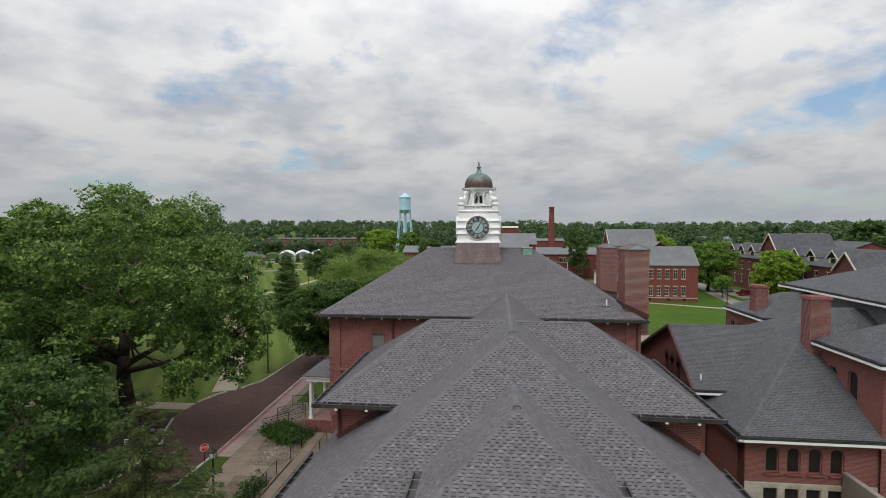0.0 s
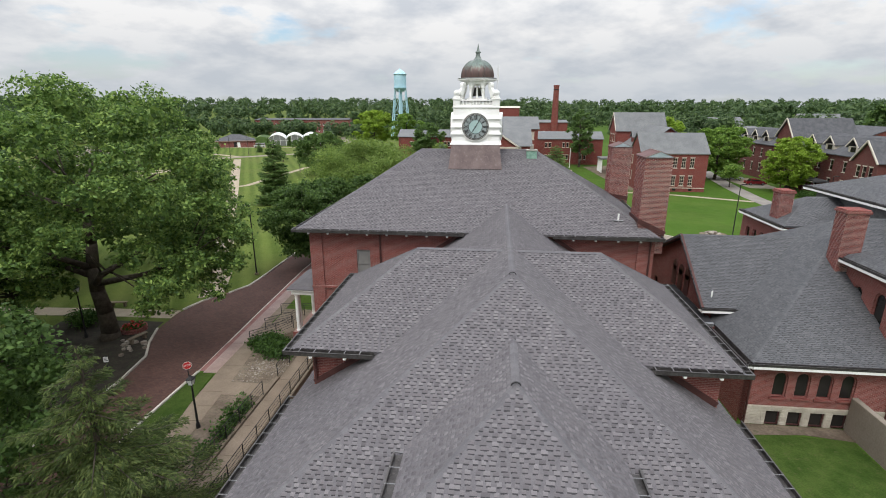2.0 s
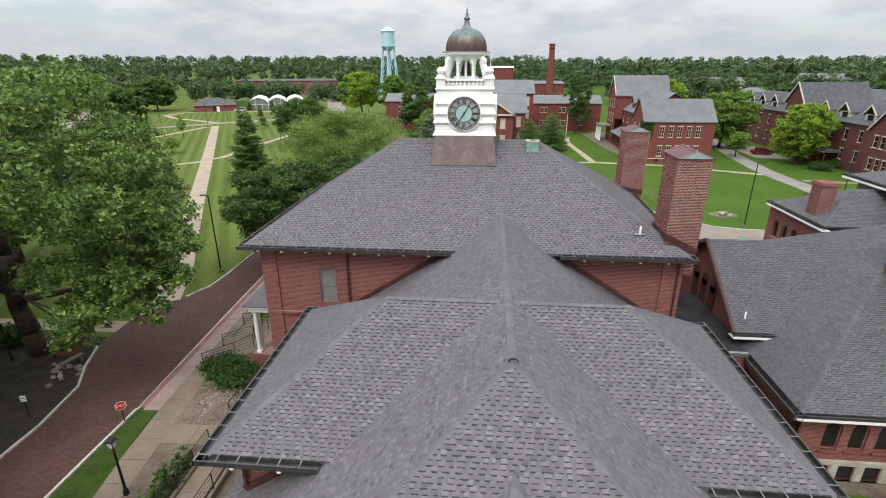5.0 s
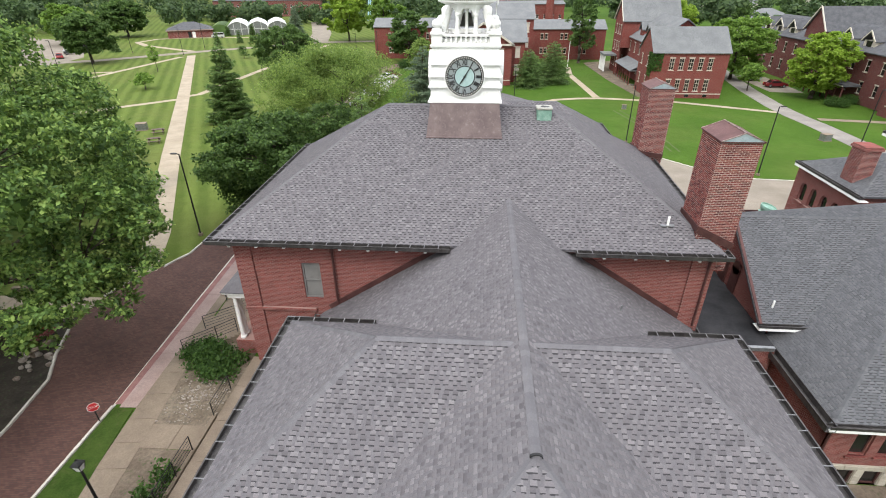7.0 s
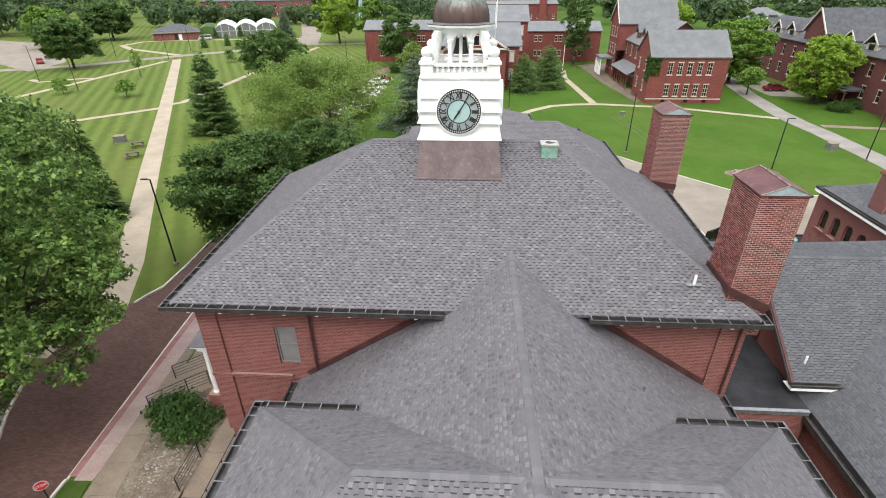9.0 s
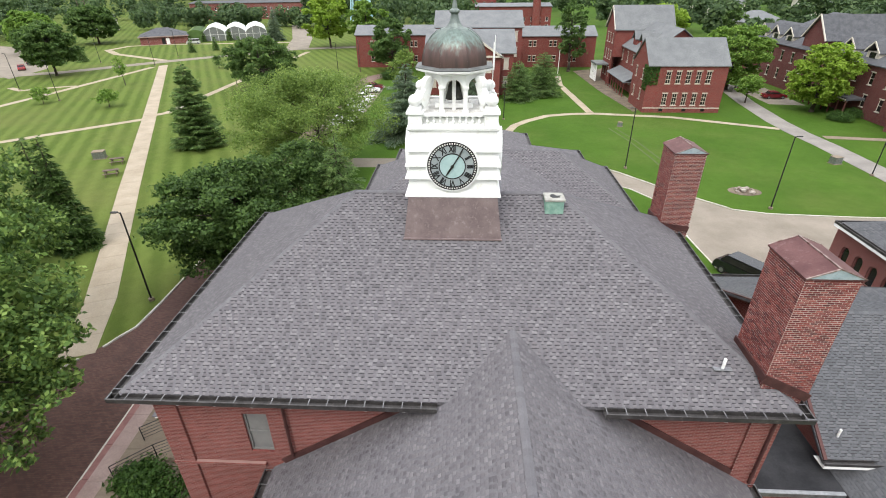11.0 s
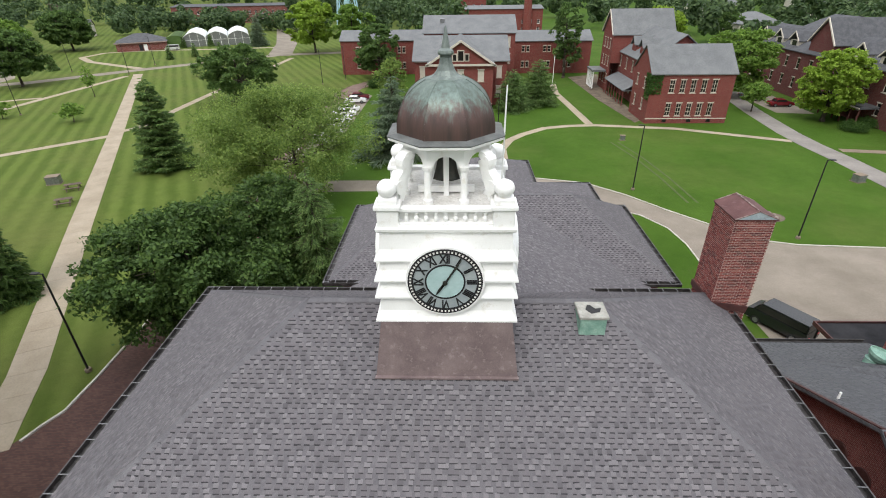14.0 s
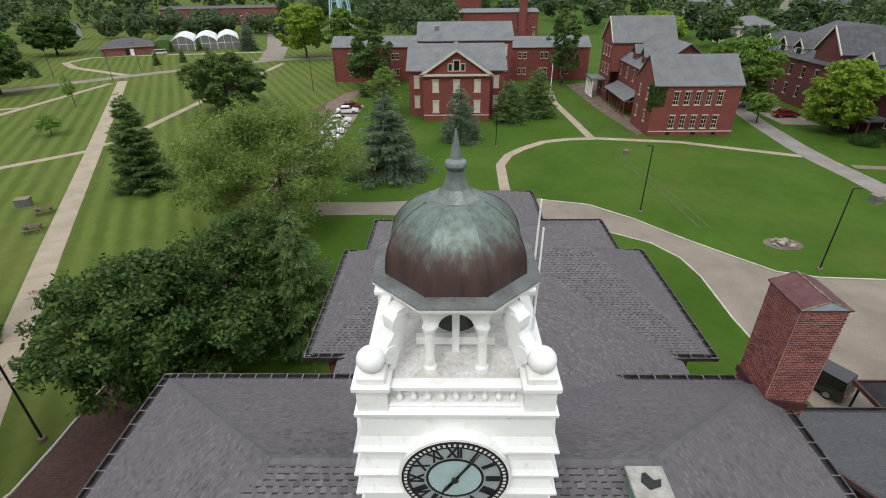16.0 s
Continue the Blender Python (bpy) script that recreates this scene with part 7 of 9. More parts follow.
# greenhouses
for k in range(3):
    gh = thing("greenhouse", "white film-covered arched greenhouse", "greenhouse", "greenhouses", at=(-104.7 + 7.5 * k, 200.8 + 3.0 * k, 0), turn=22)
    s = Shape()
    n = 12
    arc = [(4.0 * math.cos(math.pi * i / n), 2.9 + 2.3 * math.sin(math.pi * i / n) * (1.0 - 0.25 * abs(math.cos(math.pi * i / n)))) for i in range(n + 1)]
    for (xa, za), (xb, zb) in zip(arc, arc[1:]):
        s.face((xa, -9, za), (xa, 14, za), (xb, 14, zb), (xb, -9, zb))
    for x in (-4.0, 4.0):
        s.face((x, -9, 0), (x, 14, 0), (x, 14, 2.9), (x, -9, 2.9))
    part("cover", s, M_GREENHOUSE, gh)
    for y in (-9, 14):
        s = Shape()
        s.face(*[(x, y, z) for x, z in arc], (-4.0, y, 0), (4.0, y, 0))
        part("end_wall", s, M_GALV, gh, "grey translucent end wall")
    for x in (-4.0, -1.4, 1.4, 4.0):
        s = Shape()
        s.bar((x, -9.1, 0), (x, -9.1, 2.9 if abs(x) > 2 else 4.7), 0.14, 0.14)
        part("post", s, M_WHITE, gh)
    s = Shape()
    for (xa, za), (xb, zb) in zip(arc, arc[1:]):
        s.bar((xa, -9.1, za), (xb, -9.1, zb), 0.22, 0.22)
    part("end_rib", s, M_WHITE, gh, "white arched end rib")
    s = Shape()
    s.bar((-4.0, -9.1, 2.3), (4.0, -9.1, 2.3), 0.12, 0.12)
    part("end_rail", s, M_WHITE, gh)
shed = thing("green_shed", "dark green arched shed beside the greenhouses", "shed", at=(-111.4, 198.6, 0), turn=22)
s = Shape()
for y in (-8, 12):
    s.face(*[(4.0 * math.cos(math.pi * i / 10), y, 1.6 + 2.6 * math.sin(math.pi * i / 10)) for i in range(11)], (-4.0, y, 0), (4.0, y, 0))
for i in range(10):
    a0, a1 = math.pi * i / 10, math.pi * (i + 1) / 10
    s.face((4 * math.cos(a0), -8, 1.6 + 2.6 * math.sin(a0)), (4 * math.cos(a0), 12, 1.6 + 2.6 * math.sin(a0)), (4 * math.cos(a1), 12, 1.6 + 2.6 * math.sin(a1)), (4 * math.cos(a1), -8, 1.6 + 2.6 * math.sin(a1)))
part("shell", s, M_SPRUCE, shed)

# ---- trees ----


def leaf_quads(centres, normals, sizes, rng, loose=0.9):
    """Small leaf sprays, one quad each, at the given places."""
    n = len(centres)
    a = rng.normal(size=(n, 3))
    nr = normals + loose * rng.normal(size=(n, 3))
    nr /= np.linalg.norm(nr, axis=1, keepdims=True) + 1e-9
    t = np.cross(nr, a)
    t /= np.linalg.norm(t, axis=1, keepdims=True) + 1e-9
    b = np.cross(nr, t)
    L, W = sizes[:, None] * 0.62, sizes[:, None] * 0.36
    # a leaf-shaped rhomb, bent a little along its length
    bend = nr * sizes[:, None] * rng.uniform(-0.15, 0.15, size=(n, 1))
    return np.stack([centres - t * L, centres + b * W + bend, centres + t * L, centres - b * W + bend], axis=1)


def broad_crown(rng, blobs, per, leaf, sigma=0.45, tight=1.0):
    """Leaves over a set of clumps (x, y, z, rx, rz): small tufts on their skins, a few leaves within."""
    out = []
    for x, y, z, rx, rz in blobs:
        n = int(0.76 * per * rx * rx)
        tufts = max(6, n // 26)
        d = rng.normal(size=(tufts, 3))
        d[:, 2] = d[:, 2] * 0.9 + 0.32
        d /= np.linalg.norm(d, axis=1, keepdims=True)
        reach = rng.uniform(0.3, 1.3, (tufts, 1)) ** 0.8 * (1.6 * sigma + 0.3)
        t = np.array([x, y, z]) + d * reach * np.array([rx, rx, rz])
        t[:, 2] -= 0.10 * ((t[:, 0] - x) ** 2 + (t[:, 1] - y) ** 2) / rx
        pick_t = rng.integers(0, tufts, n)
        spread = tight * (0.19 + 0.15 * rx) * (sigma / 0.45) * np.array([1, 1, 0.55])
        c = t[pick_t] + rng.normal(size=(n, 3)) * spread
        out.append(leaf_quads(c, d[pick_t] * 0.5 + np.array([0, 0, 0.75]), leaf * rng.uniform(0.66, 1.45, n), rng))
    return np.concatenate(out)


def lumpy_crown(rng, blobs, per, leaf, tight=1.0):
    """A dense crown: tufts over its clumps, and coarse shaded leaves within them."""
    out = []
    for x, y, z, rx, rz in blobs:
        n = int(0.80 * per * rx * rx)
        tufts = max(8, n // 22)
        d = rng.normal(size=(tufts, 3))
        d[:, 2] = d[:, 2] * 0.9 + 0.42
        d /= np.linalg.norm(d, axis=1, keepdims=True)
        t = np.array([x, y, z]) + d * (rng.uniform(0.70, 1.06, (tufts, 1)) + 0.22 * (rng.random((tufts, 1)) < 0.12)) * np.array([rx, rx, rz])
        pick_t = rng.integers(0, tufts, n)
        c = t[pick_t] + rng.normal(size=(n, 3)) * tight * (0.17 + 0.13 * rx) * np.array([1, 1, 0.6])
        out.append(leaf_quads(c, d[pick_t] * 0.5 + np.array([0, 0, 0.75]), leaf * rng.uniform(0.66, 1.45, n), rng))
        m = int(8 * rx * rx)
        v = rng.normal(size=(m, 3))
        v /= np.linalg.norm(v, axis=1, keepdims=True)
        out.append(leaf_quads(np.array([x, y, z - 0.2 * rz]) + v * rng.uniform(0.1, 0.6, (m, 1)) * np.array([rx, rx, rz]), v, np.full(m, 0.32 * rx), rng, 0.5))
    return np.concatenate(out)


def crown_blobs(rng, h, radius, bottom, count, squash=0.75, flat=1.0, core=0.25, boxy=2.2, lump=1.0):
    """Clumps of a spreading crown between bottom and h; the large clumps of a lumpy crown keep clear of one another."""
    blobs = []
    mid = bottom + (h - bottom) * 0.48
    for k in range(count * (12 if lump > 1 else 1)):
        a = rng.uniform(0, 2 * math.pi)
        u = rng.uniform(-0.8, 1.0)
        reach = radius * math.sqrt(max(0.06, 1 - abs(u) ** boxy)) * rng.uniform(core, 0.97)
        z = mid + u * (h - bottom) * 0.42 * flat
        r = lump * radius * rng.uniform(0.09, 0.20) * (26 / max(count, 26)) ** 0.2
        p = (reach * math.cos(a), reach * math.sin(a), z)
        if lump > 1 and any((p[0] - b[0]) ** 2 + (p[1] - b[1]) ** 2 + (p[2] - b[2]) ** 2 < (0.86 * (r + b[3])) ** 2 for b in blobs):
            continue
        blobs.append((*p, r, r * squash))
        if len(blobs) >= count:
            break
    return blobs


def trunk_shape(rng, h, r, blobs, fork=0.35):
    """A tapered trunk whose limbs leave it one above another, each feeding the clumps on its side of the crown."""
    s = Shape()
    lean = Vector((rng.uniform(-0.4, 0.4), rng.uniform(-0.4, 0.4), 0))
    z_top = h * min(0.78, fork + 0.36)
    stem = lambda z: lean * (z / z_top) + Vector((0.12 * math.sin(z * 0.9), 0.12 * math.cos(z * 0.7), z))
    girth = lambda z: r * (1.1 - 0.72 * z / z_top)
    s.tube((0, 0, -0.3), stem(0.5), r * 1.5, r * 1.1, 12)
    stations = [0.45 + (z_top - 0.45) * k / 6 for k in range(7)]
    for z0, z1 in zip(stations, stations[1:]):
        s.tube(stem(z0), stem(z1), girth(z0), girth(z1), 12)
    sectors = {}
    for blob in blobs[:70]:
        sectors.setdefault((int((math.atan2(blob[1], blob[0]) + math.pi) / (math.pi / 3.5)), blob[2] > h * 0.58), []).append(blob)
    for k, group in enumerate(sectors.values()):
        c = sum((Vector(b[:3]) for b in group), Vector()) / len(group)
        z0 = max(h * fork, min(z_top * 0.97, c.z - 0.45 * math.hypot(c.x, c.y) - 0.6))
        root = stem(z0)
        elbow = root.lerp(c, 0.45) + Vector((rng.uniform(-0.5, 0.5), rng.uniform(-0.5, 0.5), 0.05 * h * rng.uniform(-0.4, 0.6)))
        tip = root.lerp(c, 0.9)
        g = girth(z0) * 0.55
        s.tube(root, elbow, g, g * 0.62, 8)
        s.tube(elbow, tip, g * 0.62, g * 0.34, 7)
        for b in group:
            start = elbow.lerp(tip, rng.uniform(0.1, 1.0))
            m = start.lerp(Vector(b[:3]), 0.5) + Vector((rng.uniform(-0.3, 0.3), rng.uniform(-0.3, 0.3), rng.uniform(-0.1, 0.35)))
            s.tube(start, m, g * 0.26, g * 0.16, 6)
            s.tube(m, b[:3], g * 0.16, g * 0.05, 5)
    return s


def broad_tree(name, at, h, radius, bottom, mat, label, seed, per=260, leaf=0.42, count=46, trunk=0.35, squash=0.75, flat=1.0, fork=0.35, sigma=0.45, shift=(0, 0), limbs=(), tight=1.0, core=0.25, boxy=2.2, lump=1.0, gap=0.0):
    rng = np.random.default_rng(seed)
    t = thing(name, label, "tree", at=(at[0], at[1], 0))
    blobs = crown_blobs(rng, h, radius, bottom, int(count * 1.9), squash, flat, core, boxy, lump)
    blobs = [(x + shift[0], y + shift[1], z, a, b) for x, y, z, a, b in blobs if not (0.67 * x - 0.74 * y > -1 and abs(0.74 * x + 0.67 * y) < gap and z < 0.5 * h)] + [(x, y, z, r, r * 0.65) for x, y, z, r in limbs]
    blobs = blobs[-len(limbs):] + blobs[:-len(limbs)] if limbs else blobs
    part("trunk", trunk_shape(rng, h, trunk, blobs, fork), M_BARK, t, "dark ridged trunk and limbs", smooth=True)
    leaves = lumpy_crown(rng, blobs, per, leaf, tight) if lump > 1 else broad_crown(rng, blobs, per, leaf, sigma, tight)
    part("crown", quads_mesh("crown", leaves), mat, t)
    return t


def needle_sprays(base, way, length, rng):
    """Narrow drooping sprays, one bent quad each, along their branch."""
    n = len(base)
    way = way / (np.linalg.norm(way, axis=1, keepdims=True) + 1e-9)
    side = np.cross(way, np.array([0, 0, 1.0]) + 0.5 * rng.normal(size=(n, 3)))
    side /= np.linalg.norm(side, axis=1, keepdims=True) + 1e-9
    L, W = length[:, None], length[:, None] * rng.uniform(0.07, 0.12, (n, 1))
    mid = base + way * L * 0.55 + np.array([0, 0, 0.03])
    tip = base + way * L - np.array([0, 0, 0.10]) * L
    return np.stack([base, mid + side * W, tip, mid - side * W], axis=1)


def conifer(name, at, h, radius, mat, label, seed, tiers=26, per=34, leaf=0.34, droop=0.25, bottom=0.06, lift=0.0, slim=1.0, blunt=0.85):
    rng = np.random.default_rng(seed)
    t = thing(name, label, "tree", at=(at[0], at[1], 0))
    s = Shape()
    s.tube((0, 0, -0.2), (0, 0, h * 0.97), 0.05 + h * 0.018, 0.02, 9)
    bases, ways, lens = [], [], []
    for k in range(tiers):
        f = k / (tiers - 1)
        z = h * (bottom + (0.97 - bottom) * f)
        reach = radius * (1 - f) ** blunt + 0.12
        arms = max(5, int(8 * (1 - f) + 5))
        for j in range(arms):
            a = 2 * math.pi * (j + rng.random()) / arms
            L = reach * rng.uniform(0.62, 1.12)
            zz = z + rng.uniform(-0.5, 0.5) * h / tiers
            out = np.array([math.cos(a), math.sin(a), 0.0])
            across = np.array([-math.sin(a), math.cos(a), 0.0])
            s.tube((0, 0, zz), tuple(out * L + np.array([0, 0, zz - droop * L * 0.9 + lift * L])), 0.036, 0.008, 4)
            n = max(6, int(per * L / 2))
            u = rng.random(n) ** 0.75
            off = slim * (0.05 + 0.26 * (1 - u) * u * 2.2) * L * rng.normal(size=n) * 0.55
            p = out * (u * L)[:, None] + across * off[:, None]
            p[:, 2] = zz - droop * L * u ** 1.5 * 0.9 + lift * L * u ** 2 + rng.normal(size=n) * 0.05 - np.abs(off) * 0.2
            bases.append(p)
            ways.append(out + across * (np.sign(off) * rng.uniform(0.2, 1.3, n))[:, None] + np.array([0, 0, -droop * 0.6]) + 0.25 * rng.normal(size=(n, 3)))
            lens.append(leaf * rng.uniform(0.8, 1.9, n))
    part("trunk", s, M_BARK, t, "straight trunk with whorled branches")
    part("crown", quads_mesh("crown", needle_sprays(np.concatenate(bases), np.concatenate(ways), np.concatenate(lens), rng)), mat, t)
    return t


broad_tree("oak_tree", (-29.4, -1.7), 19.7, 10.9, 6.4, M_OAK, "great spreading green oak with a dark forked trunk", 101, per=600, leaf=0.20, count=56, trunk=0.62, fork=0.24, shift=(0.2, -0.6), tight=0.55, core=0.5, boxy=2.7, squash=0.72, lump=1.6,
           limbs=((8.4, 4.6, 8.1, 1.2), (9.0, 3.6, 8.4, 1.3), (11.0, -2.2, 5.4, 1.0), (11.4, -0.6, 6.9, 1.3), (8.2, -4.8, 5.0, 1.1), (9.4, -3.9, 6.4, 1.3), (9.2, -5.4, 6.6, 1.3), (6.8, -2.0, 5.7, 1.4), (8.6, -0.5, 6.1, 1.5), (9.8, -3.0, 7.6, 1.5),
                  (8.2, 1.8, 6.8, 1.5), (6.2, 0.6, 7.6, 1.5), (7.2, -3.8, 8.4, 1.6), (10.4, 1.2, 8.2, 1.5), (11.4, 0.2, 9.2, 1.4), (10.6, 0.6, 6.4, 1.2), (10.2, -0.8, 11.0, 1.4)), gap=2.8)
broad_tree("maple_tree", (-34.8, -3.6), 11.8, 5.0, 2.4, M_OAK, "smaller green maple beside the great oak", 134, per=520, leaf=0.22, tight=0.6, count=30, trunk=0.28, core=0.45, lump=1.5)
broad_tree("oak_tree", (-43.5, -7.0), 19.4, 10.0, 3.0, M_OAK, "tall green oak behind the great oak", 102, per=160, leaf=0.37, tight=0.6, count=60, trunk=0.5, core=0.5, boxy=3.0, lump=1.6)
broad_tree("oak_tree", (-46.0, 14.0), 12.5, 8.6, 2.0, M_MAPLE, "broad green oak at the lawn edge", 103, per=200, leaf=0.34, tight=0.6, count=50, trunk=0.45, core=0.5, lump=1.6)
broad_tree("oak_tree", (-62.0, 4.0), 19.0, 10.0, 3.0, M_MAPLE, "tall dark green tree beyond the oaks", 104, per=260, leaf=0.55, count=57, trunk=0.45)
broad_tree("maple_tree", (-27.2, -16.6), 12.4, 5.8, 0.3, M_LINDEN, "dense dark green linden near the road", 105, per=900, leaf=0.18, count=57, trunk=0.3)
broad_tree("maple_tree", (-18.3, -21.2), 12.0, 4.6, 0.3, M_LINDEN, "dense dark green linden on the grass verge", 133, per=950, leaf=0.175, count=60, trunk=0.22)
broad_tree("maple_tree", (-33.0, -17.0), 13.5, 7.0, 1.2, M_LINDEN, "dense dark green linden across the road", 106, per=620, leaf=0.24, count=61, trunk=0.35)
conifer("spruce_tree", (-12.6, -21.4), 10.6, 5.3, M_OLIVE, "drooping olive-green spruce beside the ramp", 107, tiers=17, per=330, leaf=0.155, droop=0.24, bottom=0.08, lift=0.14, slim=0.95)
broad_tree("linden_tree", (-18.4, 18.6), 10.7, 6.6, 0.3, M_LINDEN, "round dark green linden beside the hall", 108, per=860, leaf=0.23, count=84, trunk=0.25, sigma=0.58, tight=0.7)
broad_tree("linden_tree", (-14.8, 25.6), 10.2, 4.9, 1.0, M_LINDEN, "round dark green linden behind the hall", 109, per=950, leaf=0.21, count=66, trunk=0.25, sigma=0.58, tight=0.7)
conifer("fir_tree", (-10.95, 24.0), 11.1, 4.0, M_SPRUCE, "broad green fir beside the rear wing", 110, tiers=24, per=110, leaf=0.26, bottom=0.04, blunt=0.66, lift=0.15)
broad_tree("locust_tree", (-18.6, 44.0), 13.2, 10.6, 1.4, M_LOCUST, "wide wispy olive-green honey locust", 111, per=470, leaf=0.19, count=84, trunk=0.28, sigma=0.6, shift=(-1.0, 0))
conifer("blue_spruce", (-40.2, 54.6), 12.3, 3.5, M_SPRUCE, "tall dense green spruce on the lawn", 112, tiers=22, per=150, leaf=0.40, bottom=0.03, droop=0.14, lift=0.22, blunt=0.6)
broad_tree("maple_tree", (-46.0, 97.5), 11.6, 7.2, 0.8, M_MAPLE, "round dark green maple by the cross walk", 113, per=300, leaf=0.38, tight=0.7, count=46, core=0.5, lump=1.5)
conifer("blue_spruce", (-8.9, 60.0), 11.2, 6.3, M_BLUESPRUCE, "broad blue-grey spruce on the lawn", 114, tiers=18, per=90, leaf=0.46, bottom=0.02, lift=0.15)
conifer("blue_spruce", (1.4, 75.5), 8.8, 3.6, M_BLUESPRUCE, "smaller blue-grey spruce before the brick hall", 115, tiers=22, per=70, leaf=0.36, bottom=0.02, blunt=0.6, lift=0.15)
conifer("fir_tree", (10.9, 87.5), 7.6, 3.8, M_SPRUCE, "dark green fir beside the pedimented hall", 116, tiers=20, per=60, leaf=0.38, bottom=0.02, blunt=0.5, lift=0.2)
conifer("fir_tree", (16.4, 92.0), 8.8, 4.1, M_SPRUCE, "dark green fir beside the pedimented hall", 117, tiers=20, per=60, leaf=0.38, bottom=0.02, blunt=0.5, lift=0.2)
broad_tree("ash_tree", (-13.0, 92.0), 9.6, 3.2, 1.5, M_LOCUST, "pale green young ash", 118, per=260, leaf=0.4, count=39, trunk=0.2)
broad_tree("maple_tree", (-19.5, 120.5), 13.4, 6.6, 1.4, M_MAPLE, "dark green maple against the brick wing", 119, per=260, leaf=0.5, count=46)
broad_tree("maple_tree", (27.0, 121.0), 18.5, 4.6, 1.5, M_MAPLE, "tall narrow dark green tree", 120, per=300, leaf=0.5, count=46, squash=1.1)
broad_tree("maple_tree", (57.5, 98.0), 13.6, 7.0, 0.8, M_GREEN, "full green maple by the service road", 121, per=260, leaf=0.40, tight=0.7, count=44, core=0.5, lump=1.6)
broad_tree("ash_tree", (55.6, 85.0), 5.6, 2.8, 1.4, M_GREEN, "small green ash by the brick hall", 122, per=300, leaf=0.36, count=32, trunk=0.12)
broad_tree("maple_tree", (64.2, 78.0), 12.8, 4.9, 0.2, M_LIGHT, "large bright yellow-green maple", 123, per=420, leaf=0.34, tight=0.7, count=50, squash=0.9, core=0.5, lump=1.6)
broad_tree("maple_tree", (121.0, 133.0), 20.5, 8.5, 2.0, M_MAPLE, "very large dark green tree", 124, per=180, leaf=0.7, count=57)
broad_tree("maple_tree", (-49.0, 171.0), 17.5, 8.5, 2.0, M_LIGHT, "large bright yellow-green maple", 125, per=240, leaf=0.6, count=61)
broad_tree("maple_tree", (-36.0, 171.0), 15.5, 8.0, 2.0, M_GREEN, "green maple beyond the brick wing", 126, per=200, leaf=0.6, count=50)
broad_tree("maple_tree", (60.0, 150.0), 15.5, 7.0, 3.0, M_LIGHT, "bright yellow-green tree behind the halls", 127, per=200, leaf=0.6, count=54)
broad_tree("maple_tree", (96.0, 188.0), 13.5, 6.8, 1.5, M_MAPLE, "round dark green tree by the cream house", 128, per=220, leaf=0.6, count=50)
broad_tree("oak_tree", (-109.0, 115.0), 13.4, 6.6, 2.0, M_MAPLE, "spreading dark green tree beside the car park", 160, per=300, leaf=0.5, count=44, trunk=0.3, core=0.5, lump=1.5)
broad_tree("maple_tree", (-148.0, 158.0), 13.5, 7.5, 2.0, M_GREEN, "light green maple beyond the car park", 161, per=200, leaf=0.7, count=44, trunk=0.3, core=0.5, lump=1.5)
broad_tree("maple_tree", (-144.0, 184.0), 14.0, 8.5, 1.5, M_MAPLE, "full dark green tree beyond the low building", 162, per=200, leaf=0.75, count=44, trunk=0.35, core=0.5, lump=1.5)
broad_tree("cherry_tree", (-87.4, 82.7), 3.4, 2.0, 0.6, M_GREEN, "small round lawn tree", 163, per=240, leaf=0.34, count=22, trunk=0.07)
conifer("arborvitae", (-118.5, 138.7), 4.6, 1.6, M_SPRUCE, "small round-topped evergreen by the walk", 164, tiers=14, per=40, leaf=0.45, bottom=0.02)
broad_tree("cherry_tree", (-71.5, 80.0), 3.6, 2.4, 0.8, M_GREEN, "small round lawn tree", 129, per=260, leaf=0.34, count=25, trunk=0.08)
broad_tree("ash_tree", (-82.0, 102.0), 7.0, 1.6, 2.0, M_GREEN, "thin young lawn tree", 130, per=300, leaf=0.36, count=25, trunk=0.08, squash=1.2)
broad_tree("cherry_tree", (-70.0, 126.5), 3.6, 1.7, 0.2, M_MAPLE, "small rounded evergreen on the lawn", 131, per=300, leaf=0.36, count=21, trunk=0.08)
conifer("blue_spruce", (-76.6, 193.0), 11.2, 3.9, M_BLUESPRUCE, "dark blue spruce by the greenhouses", 132, tiers=20, per=40, leaf=0.6, bottom=0.03)
for k, (x, y) in enumerate(((-94.0, 159.0), (-88.3, 164.6), (-80.7, 167.0), (-104.6, 189.6), (-95.6, 193.2))):
    conifer("arborvitae", (x, y), 4.3, 1.0, M_SPRUCE, "small dark columnar evergreen", 140 + k, tiers=16, per=40, leaf=0.4, bottom=0.02)
conifer("spruce_tree", (-36.8, 23.0), 11.0, 1.9, M_LINDEN, "dark spruce beside the long walk", 150, tiers=30, per=90, leaf=0.34, bottom=0.04)
conifer("spruce_tree", (-38.6, 23.3), 10.8, 2.0, M_LINDEN, "dark spruce beside the long walk", 151, tiers=26, per=70, leaf=0.34, bottom=0.04)


